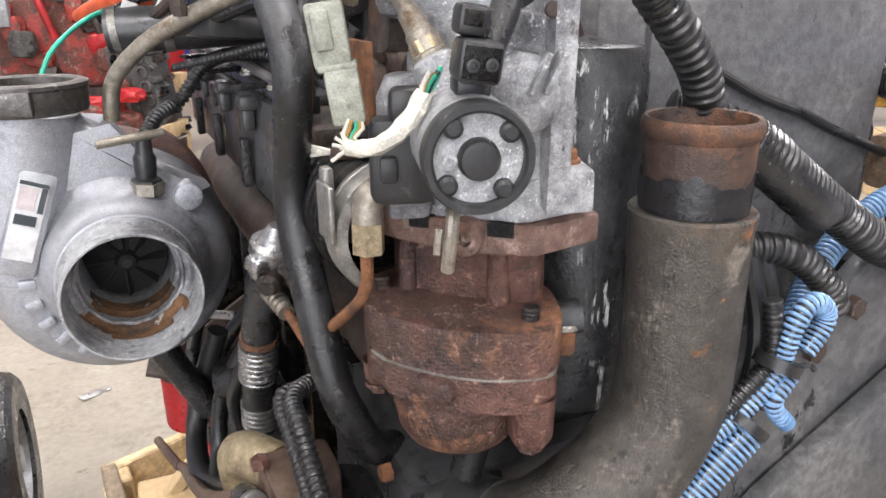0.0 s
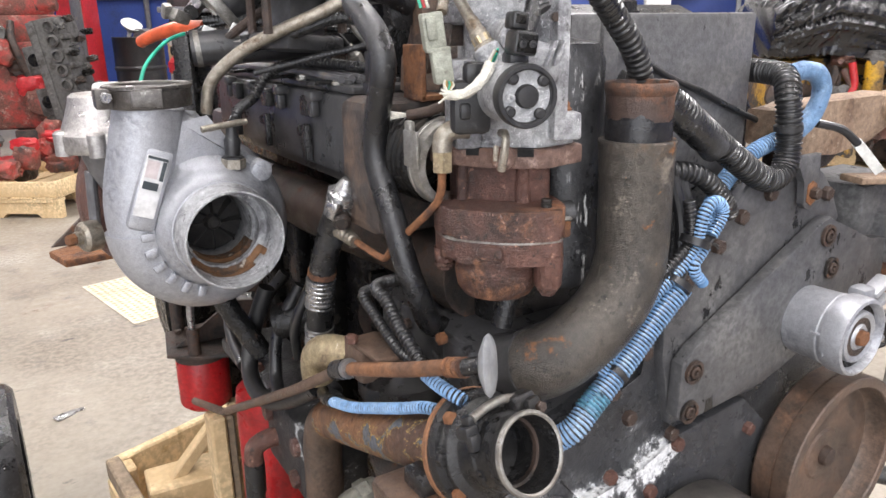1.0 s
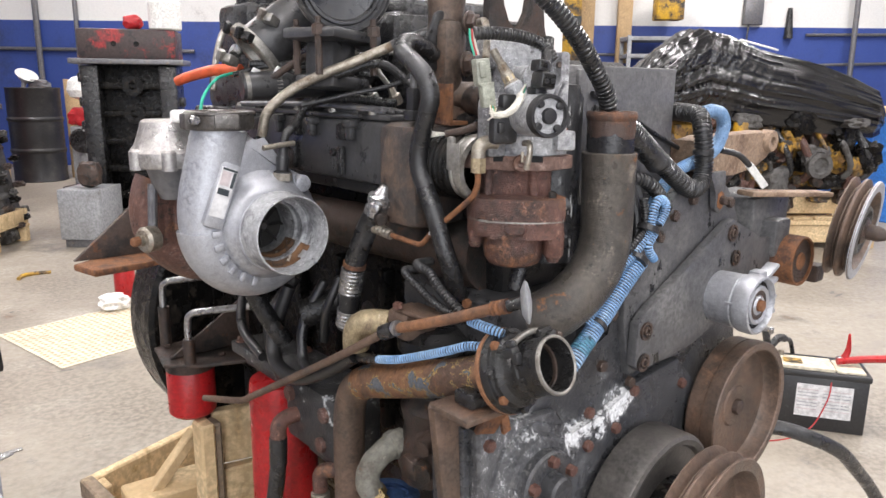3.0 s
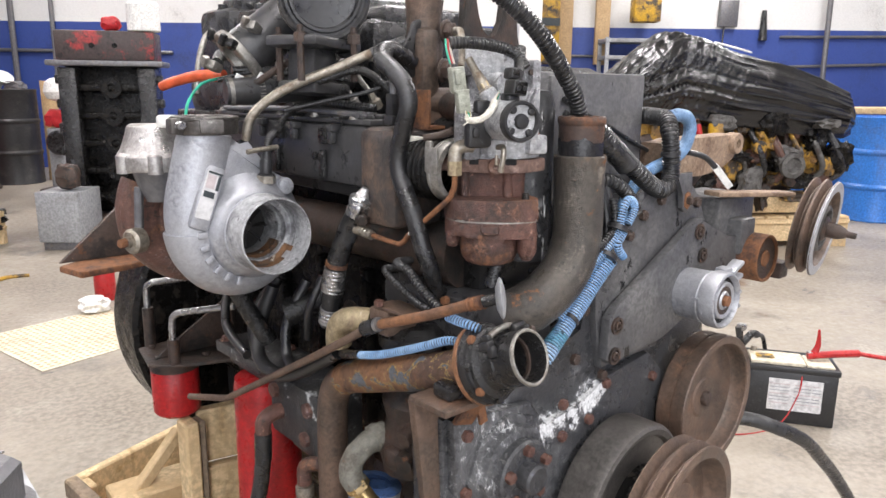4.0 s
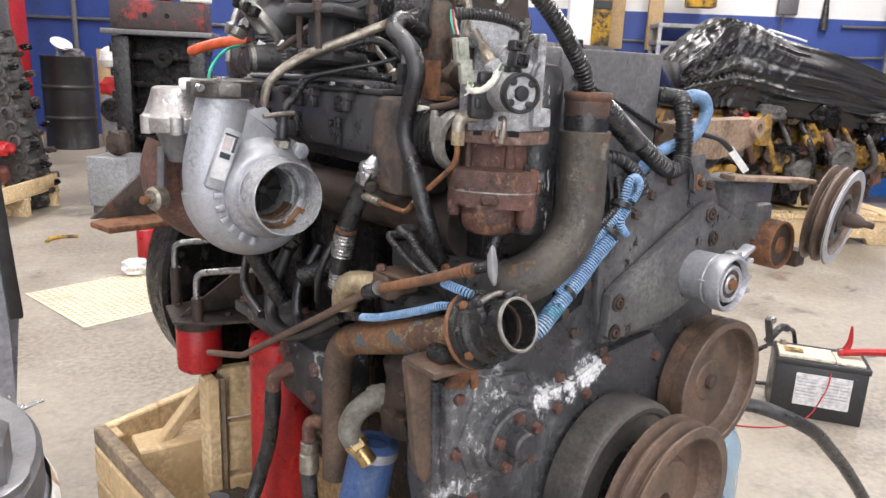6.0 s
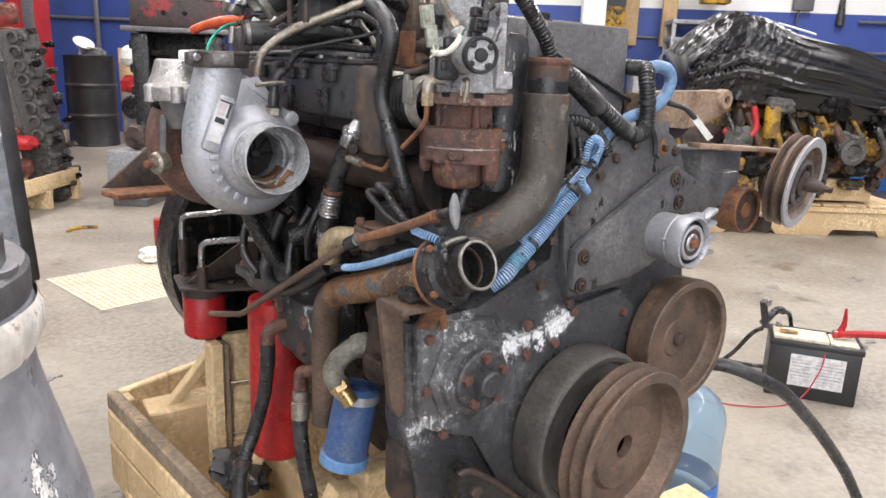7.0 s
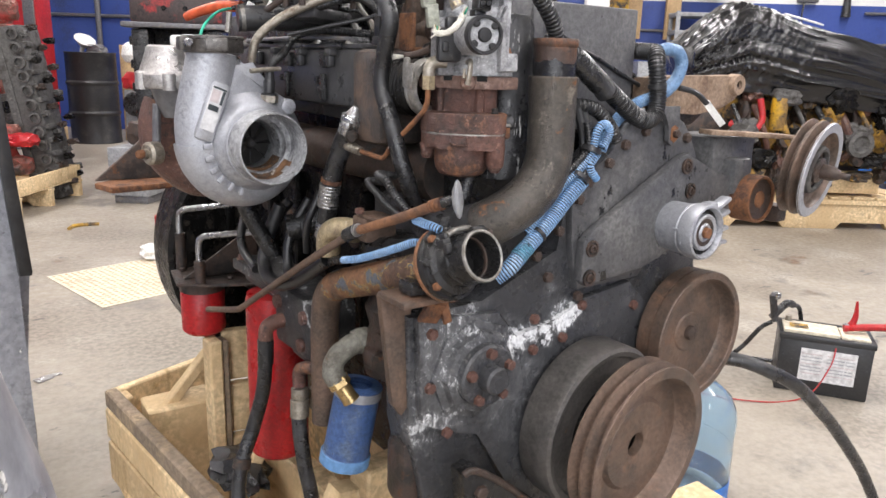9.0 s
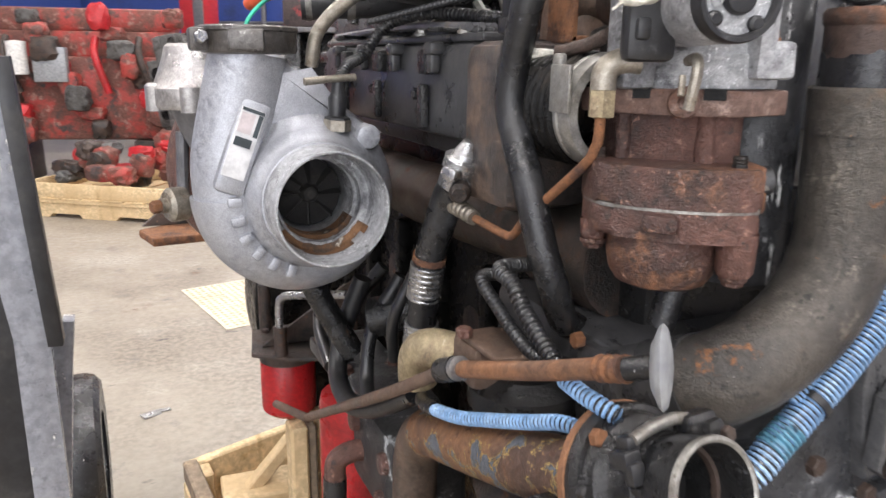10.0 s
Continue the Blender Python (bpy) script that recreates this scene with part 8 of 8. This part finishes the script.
hp("casting", box(B(), (0.0, 0, 0.64), (0.2, 0.3, 1.28), 0.012), "headcast")
hp("joint_face", rough_up(box(B(), (-0.085, -0.152, 0.64), (0.06, 0.012, 1.26), 0.003), 0.004, 12), "headcast")
for k in range(12):
    hp("valve_pocket", lathe(B(), (0.05, -0.15, 0.1 + 0.102 * k), FRONT, [(0.042, -0.002), (0.045, 0.03), (0.03, 0.034), (0.028, 0.01), (0, 0.008)], 16), "headcast")
    hp("valve_boss", box(B(), (0.1, -0.09, 0.14 + 0.1 * k), (0.05, 0.12, 0.04), 0.01), "headcast")
for k in range(26):
    hp("cast_lump", lump((0.115 + 0.02 * (k % 3), -0.12 + 0.09 * (k % 4), 0.06 + 0.048 * k), (0.06 + 0.02 * (k % 2), 0.08, 0.05), 100 + k, 20, 0.5), ("headcast", "rustdark", "greaseshade")[k % 3])
for k in range(2):
    hp("port_flange", box(B(), (-0.16, -0.08, 0.72 + 0.3 * k), (0.14, 0.05, 0.2), 0.012), "headcast")
    # Dark disc paints the shade inside the port.
    hp("port", lathe(B(), (-0.16, -0.106, 0.72 + 0.3 * k), FRONT, [(0.045, 0), (0.045, 0.003), (0, 0.003)], 24), "greaseshade")

# red engine and parts on a pallet
pallet(-3.72, 4.83, 1.15, 0.95, "pine pallet holding red engine parts", 5, 0.5)
cr = rroot("parts_crate", -3.72, 4.83, "low pine box full of red engine parts on the pallet", "crate", z=0.141)
TC5 = pose(-3.72, 4.83, 0, 0, 0, 5)


def crp(name, bm, material, parent=cr):
    bmesh.ops.transform(bm, matrix=TC5, verts=bm.verts)
    return rp(name, bm, material, parent)


for c_, s_ in (((0, -0.45, 0.192), (1.14, 0.025, 0.1)), ((0, 0.45, 0.192), (1.14, 0.025, 0.1)), ((-0.55, 0, 0.192), (0.025, 0.86, 0.1)), ((0.55, 0, 0.192), (0.025, 0.86, 0.1))):
    crp("plank", box(B(), c_, s_, 0.003), "wood")
for k in range(22):
    x, y = random.uniform(-0.45, 0.45), random.uniform(-0.35, 0.2)
    pc = rroot("engine_part", -3.72, 4.83, "small painted engine casting in the pine box", "engine part", "parts in the box", 0.15)
    crp("casting", lump((x, y, 0.2 + 0.05 * (k // 4) + random.uniform(0, 0.08)), (random.uniform(0.12, 0.26), random.uniform(0.12, 0.24), random.uniform(0.1, 0.2)), k + 20), ("redold", "shopred", "rustdark", "headcast", "redold")[k % 5], pc)
re = rroot("red_engine", -4.35, 5.9, "old red diesel engine with rusty patches on a stand", "engine")
TR = pose(-4.92, 5.72, 0, 0, 0, 25)


def rep(name, bm, material="redold"):
    bmesh.ops.transform(bm, matrix=TR, verts=bm.verts)
    return rp(name, bm, material, re)


rep("block", box(B(), (0, 0, 0.75), (1.9, 0.6, 0.7), 0.04))
rep("head", box(B(), (0, 0.05, 1.2), (1.8, 0.45, 0.22), 0.03))
rep("rocker_cover", box(B(), (0, 0.05, 1.4), (1.7, 0.36, 0.2), 0.05), "redold")
for x in (-0.6, 0.6):
    rep("stand", box(B(), (x, 0, 0.2), (0.2, 0.7, 0.4), 0.01), "rustdark")
for k in range(26):
    rep("side_part", lump((-0.9 + 0.072 * k, -0.32 - 0.05 * (k % 3), 0.5 + 0.13 * (k * 7 % 8)), (0.16 + 0.03 * (k % 4), 0.16, 0.14 + 0.05 * (k % 3)), k + 40), ("redold", "rustdark", "shopred", "redold", "headcast")[k % 5])
for k in range(5):
    rep("pipe", tube(B(), [(-0.8 + 0.35 * k, -0.3, 1.25), (-0.78 + 0.35 * k, -0.42, 1.1), (-0.7 + 0.35 * k, -0.4, 0.8)], 0.03, 12, 0.03), ("shopred", "rustdark", "redold")[k % 3])
rep("white_can", lathe(B(), (-0.32, -0.45, 0.95), UP, [(0, 0), (0.07, 0), (0.075, 0.01), (0.075, 0.26), (0, 0.27)], 24), "white")
rep("cooler", box(B(), (-0.08, -0.42, 1.03), (0.26, 0.08, 0.28), 0.01), "greysteel")

# engine wrapped in black film on a pallet
pallet(2.3, 5.82, 1.7, 1.0, "pine pallet under the wrapped engine", 5, 0.86)
ye = rroot("wrapped_engine", 2.3, 5.5, "yellow engine on a pallet, wrapped in shiny black film", "engine", z=0.28)
TY = pose(2.27, 5.62, -0.02, 0, 0, 6)


def yp(name, bm, material, label="", sharp=32.0):
    bmesh.ops.transform(bm, matrix=TY @ Matrix(), verts=bm.verts)
    bmesh.ops.transform(bm, matrix=ROOM, verts=bm.verts)
    return part(name, bm, material, ye, label, sharp)


yp("block", rough_up(box(B(), (0.05, 0.05, 0.72), (1.3, 0.5, 0.5), 0.04), 0.01, 9), "yellowold")
yp("sump", box(B(), (0.0, 0.05, 0.4), (1.0, 0.4, 0.24), 0.04), "rustdark")
for k in range(40):
    yp("side_part", lump((-0.62 + 0.033 * k, -0.27 - 0.04 * (k % 4), 0.42 + 0.1 * (k * 7 % 6) + 0.02 * (k % 3)), (0.09 + 0.04 * (k % 4), 0.14, 0.08 + 0.04 * (k % 5)), k + 60, 20, 0.45), ("rustdark", "yellowold", "greaseshade", "headcast", "rustdark", "rust", "yellowold", "greaseshade")[k % 8])
for k in range(9):
    yp("pipe", tube(B(), [(-0.6 + 0.15 * k, -0.33, 0.9), (-0.57 + 0.15 * k, -0.42, 0.78), (-0.5 + 0.15 * k, -0.4, 0.62), (-0.45 + 0.13 * k, -0.3, 0.5)], 0.016 + 0.006 * (k % 3), 10, 0.03), ("rubber", "rust", "yellowold", "headcast")[k % 4])
yp("pump_wheel", lathe(B(), (0.28, -0.42, 0.66), FRONT, [(0, 0), (0.08, 0), (0.09, 0.01), (0.09, 0.05), (0.06, 0.055), (0.05, 0.04), (0, 0.04)], 30), "headcast")
for k in range(5):
    yp("flange", drum_of(B(), (-0.5 + 0.27 * k, -0.37, 0.55 + 0.12 * (k % 3)), FRONT, 0.05, 0, 0.06, 0.008, 20), ("yellowold", "rustdark")[k % 2])
yp("yellow_filter", lathe(B(), (-0.3, -0.4, 0.74), UP, [(0, 0), (0.05, 0), (0.055, 0.01), (0.055, 0.2), (0.05, 0.22), (0, 0.22)], 26), "yellow")
yp("red_hose", tube(B(), [(-0.62, -0.36, 0.78), (-0.5, -0.42, 0.72), (-0.42, -0.42, 0.8), (-0.44, -0.4, 0.95)], 0.022, 12), "shopred")
yp("front_housing", rough_up(box(box(B(), (-0.74, 0.02, 0.74), (0.3, 0.44, 0.44), 0.05), (-0.62, -0.2, 0.86), (0.2, 0.1, 0.16), 0.03), 0.016, 8), "yellowold")
yp("bell_cover", rough_up(lathe(B(), (-0.72, -0.2, 0.72), FRONT, [(0.15, 0), (0.15, 0.03), (0.11, 0.05), (0.05, 0.055), (0, 0.055)], 24), 0.006, 12), "rustdark")
yp("skid", box(B(), (0.35, -0.2, 0.36), (0.5, 0.1, 0.16), 0.01), "wood")
yp("skid", box(B(), (-0.4, -0.2, 0.36), (0.3, 0.1, 0.16), 0.01), "wood")
# film: a tapering shroud pulled into long folds
bm = B()
NU, NV = 300, 150
OUT = ((0.0, 0.98, 1.3, 0.36), (0.1, 0.95, 1.48, 0.42), (0.2, 0.96, 1.6, 0.42), (0.3, 0.93, 1.56, 0.45), (0.42, 0.9, 1.47, 0.46), (0.6, 0.87, 1.4, 0.46), (0.8, 0.84, 1.3, 0.42), (0.93, 0.83, 1.22, 0.36), (1.0, 0.86, 1.08, 0.24))


def outline(t):
    for a, b in zip(OUT, OUT[1:]):
        if t <= b[0]:
            k = (t - a[0]) / (b[0] - a[0])
            return [x + (y - x) * k for x, y in zip(a[1:], b[1:])]
    return OUT[-1][1:]


grid = []
for i in range(NU + 1):
    t = i / NU
    z0, z1, dp = outline(t)
    row = []
    for j in range(NV):
        a = 2 * math.pi * j / NV
        cy, cz = math.cos(a), math.sin(a)
        q = max(abs(cy), abs(cz)) ** 0.55
        y, z = dp * cy / q, (z0 + z1) / 2 + (z1 - z0) / 2 * cz / q
        x = -0.92 + 1.8 * t
        fold = 0.02 * noise.noise(Vector((x * 1.2, a * 5.0, 0.3))) + 0.012 * noise.noise(Vector((x * 2.5 + z * 3, a * 12.0, 4.0))) + 0.006 * abs(noise.noise(Vector((x * 1.6 + z * 2, a * 26.0, 7.0))))
        if t < 0.5:
            fold += (0.5 - t) * 2 * (0.012 * noise.noise(Vector((x * 9 - z * 6, a * 5.0, 9.0))) + 0.02 * abs(noise.noise(Vector((x * 26 - z * 17, z * 3, 2.0)))) + 0.009 * noise.noise(Vector((x * 60 - z * 40, z * 9, a * 6))))
        row.append(bm.verts.new((x, y + fold * cy * 1.6, z + fold * cz * 1.6)))
    grid.append(row)
for r0, r1 in zip(grid, grid[1:]):
    for j in range(NV):
        bm.faces.new((r0[j], r0[(j + 1) % NV], r1[(j + 1) % NV], r1[j]))
bm.faces.new(grid[0])
bm.faces.new(grid[-1])
yp("stretch_film", bm, "wrap", "shiny black stretch film pulled into folds", 60)
yp("paper_scrap", box(B(), (-0.08, -0.12, 1.5), (0.26, 0.1, 0.012), 0.003, pose(0, 0, 0, 12, 13, 0)), "white")

# along the far wall
for u in (1.8, 2.31):
    thing("wood_post", in_room(box(B(), (u, 10.33, 2.3), (0.19, 0.1, 1.6), 0.006)), "card", "raw wooden post against the wall", "post", "wall posts")
thing("white_column", in_room(box(B(), (1.2, 9.5, 1.75), (0.28, 0.28, 3.5), 0.01)), "wallwhite", "white painted steel column", "column", kind="structure")
ob_ = rroot("yellow_cabinet", 1.45, 10.2, "orange-yellow cabinet with a dark strip on the wall", "cabinet", z=1.5)
rp("case", box(B(), (1.45, 10.28, 1.95), (0.5, 0.2, 0.9), 0.01), "yellow", ob_)
rp("dark_strip", box(B(), (1.45, 10.17, 2.05), (0.5, 0.01, 0.1), 0), "ink", ob_)
yb = rroot("yellow_bin", 2.83, 10.1, "yellow plastic bin on the shelf", "bin", z=2.05)
rp("bin", box(B(), (2.83, 10.1, 2.2), (0.36, 0.25, 0.3), 0.02), "yellow", yb)
sh = rroot("steel_shelf", 2.9, 10.0, "grey steel shelf unit with two boards", "shelf")
for z in (1.1, 1.58, 1.8):
    rp("board", box(B(), (2.9, 10.05, z), (1.3, 0.5, 0.05), 0.004), "greysteel", sh)
for u in (2.28, 3.52):
    rp("upright", box(B(), (u, 9.83, 0.92), (0.05, 0.05, 1.84), 0.004), "greysteel", sh)
    rp("upright", box(B(), (u, 10.27, 0.92), (0.05, 0.05, 1.84), 0.004), "greysteel", sh)
rp("carton", box(B(), (3.0, 10.05, 1.67), (0.3, 0.3, 0.14), 0.006), "card", sh)
rp("side_panel", box(B(), (2.05, 9.9, 0.6), (0.5, 0.5, 1.2), 0.006), "greysteel", sh)
wpn = rroot("wall_phone", 4.05, 10.35, "dark grey box hanging on the wall", "wall box", z=2.0)
rp("case", box(B(), (4.05, 10.36, 2.2), (0.25, 0.1, 0.35), 0.01), "greyflange", wpn)
rp("cable", tube(B(), [(4.0, 10.34, 2.03), (3.98, 10.3, 1.8), (4.05, 10.34, 1.6), (4.0, 10.34, 1.4)], 0.012, 8), "rubber", wpn)
thing("wall_tool", in_room(tube(B(), [(4.55, 10.36, 2.25), (4.56, 10.36, 1.85)], [0.03, 0.06], 10)), "rubber", "black tool hanging on the wall", "tool")
thing("wall_pole", in_room(tube(B(), [(5.3, 10.1, 3.5), (5.34, 10.1, 0.0)], 0.035, 12)), "greyflange", "dark steel pole by the wall", "pole")
for (a_, b_, r_) in (((4.8, 10.36, 1.9), (6.5, 10.36, 1.92), 0.02), ((4.9, 10.36, 1.5), (6.5, 10.36, 1.55), 0.02), ((1.6, 10.37, 1.62), (4.0, 10.37, 1.6), 0.018), ((-7.0, 10.36, 1.62), (-3.6, 10.36, 1.6), 0.025), ((-5.2, 10.34, 2.4), (-5.2, 10.34, 1.0), 0.03), ((-5.75, 10.34, 2.4), (-5.75, 10.34, 1.0), 0.04)):
    thing("wall_pipe", in_room(tube(B(), [a_, b_], r_, 10)), "greyflange", "dark steel pipe along the workshop wall", "pipe", "wall pipes")
steel_drum(4.15, 6.7, 0.95, 0.3, "bluedrum", "bright blue drum beside the bench", "drums")
wbn = rroot("work_bench", 4.4, 7.6, "wooden bench top with red odds and ends", "bench")
rp("top", box(B(), (4.6, 7.7, 0.98), (2.0, 0.7, 0.06), 0.006), "wood", wbn)
for u in (3.7, 5.5):
    rp("leg", box(B(), (u, 7.7, 0.475), (0.08, 0.6, 0.95), 0.005), "bluedrum", wbn)
rp("front", box(B(), (4.6, 7.45, 0.5), (1.7, 0.04, 0.86), 0.005), "bluedrum", wbn)
rt = rroot("red_tin", 3.95, 7.6, "small red tin on the bench", "tin", z=1.01)
rp("tin", drum_of(B(), (3.9, 7.6, 1.01), UP, 0.07, 0, 0.14, 0.008, 24), "shopred", rt)

# litter on the floor
thing("yellow_strap", tube(B(), [(0.28, 4.3, 0.008), (0.32, 4.36, 0.012), (0.4, 4.38, 0.01), (0.47, 4.36, 0.008)], 0.012, 8), "yellow", "short yellow strap on the floor", "strap")
rg = root("white_rag", (0.55, 3.34, 0), "crumpled white rag beside a red can on the floor", "rag")
part("cloth", lump((0.55, 3.34, 0.045), (0.14, 0.13, 0.085), 81, 20, 0.5), "white", rg)
part("red_can", drum_of(B(), (0.67, 3.55, 0), UP, 0.055, 0, 0.2, 0.006, 28), "red", rg)
thing("foil_scrap", box(box(B(), (-0.2, 1.95, 0.004), (0.06, 0.03, 0.005), 0.001, pose(0, 0, 0, 8, 5, 30)), (-0.16, 1.97, 0.003), (0.04, 0.02, 0.004), 0.001), "steel", "scrap of shiny foil on the floor", "scrap")
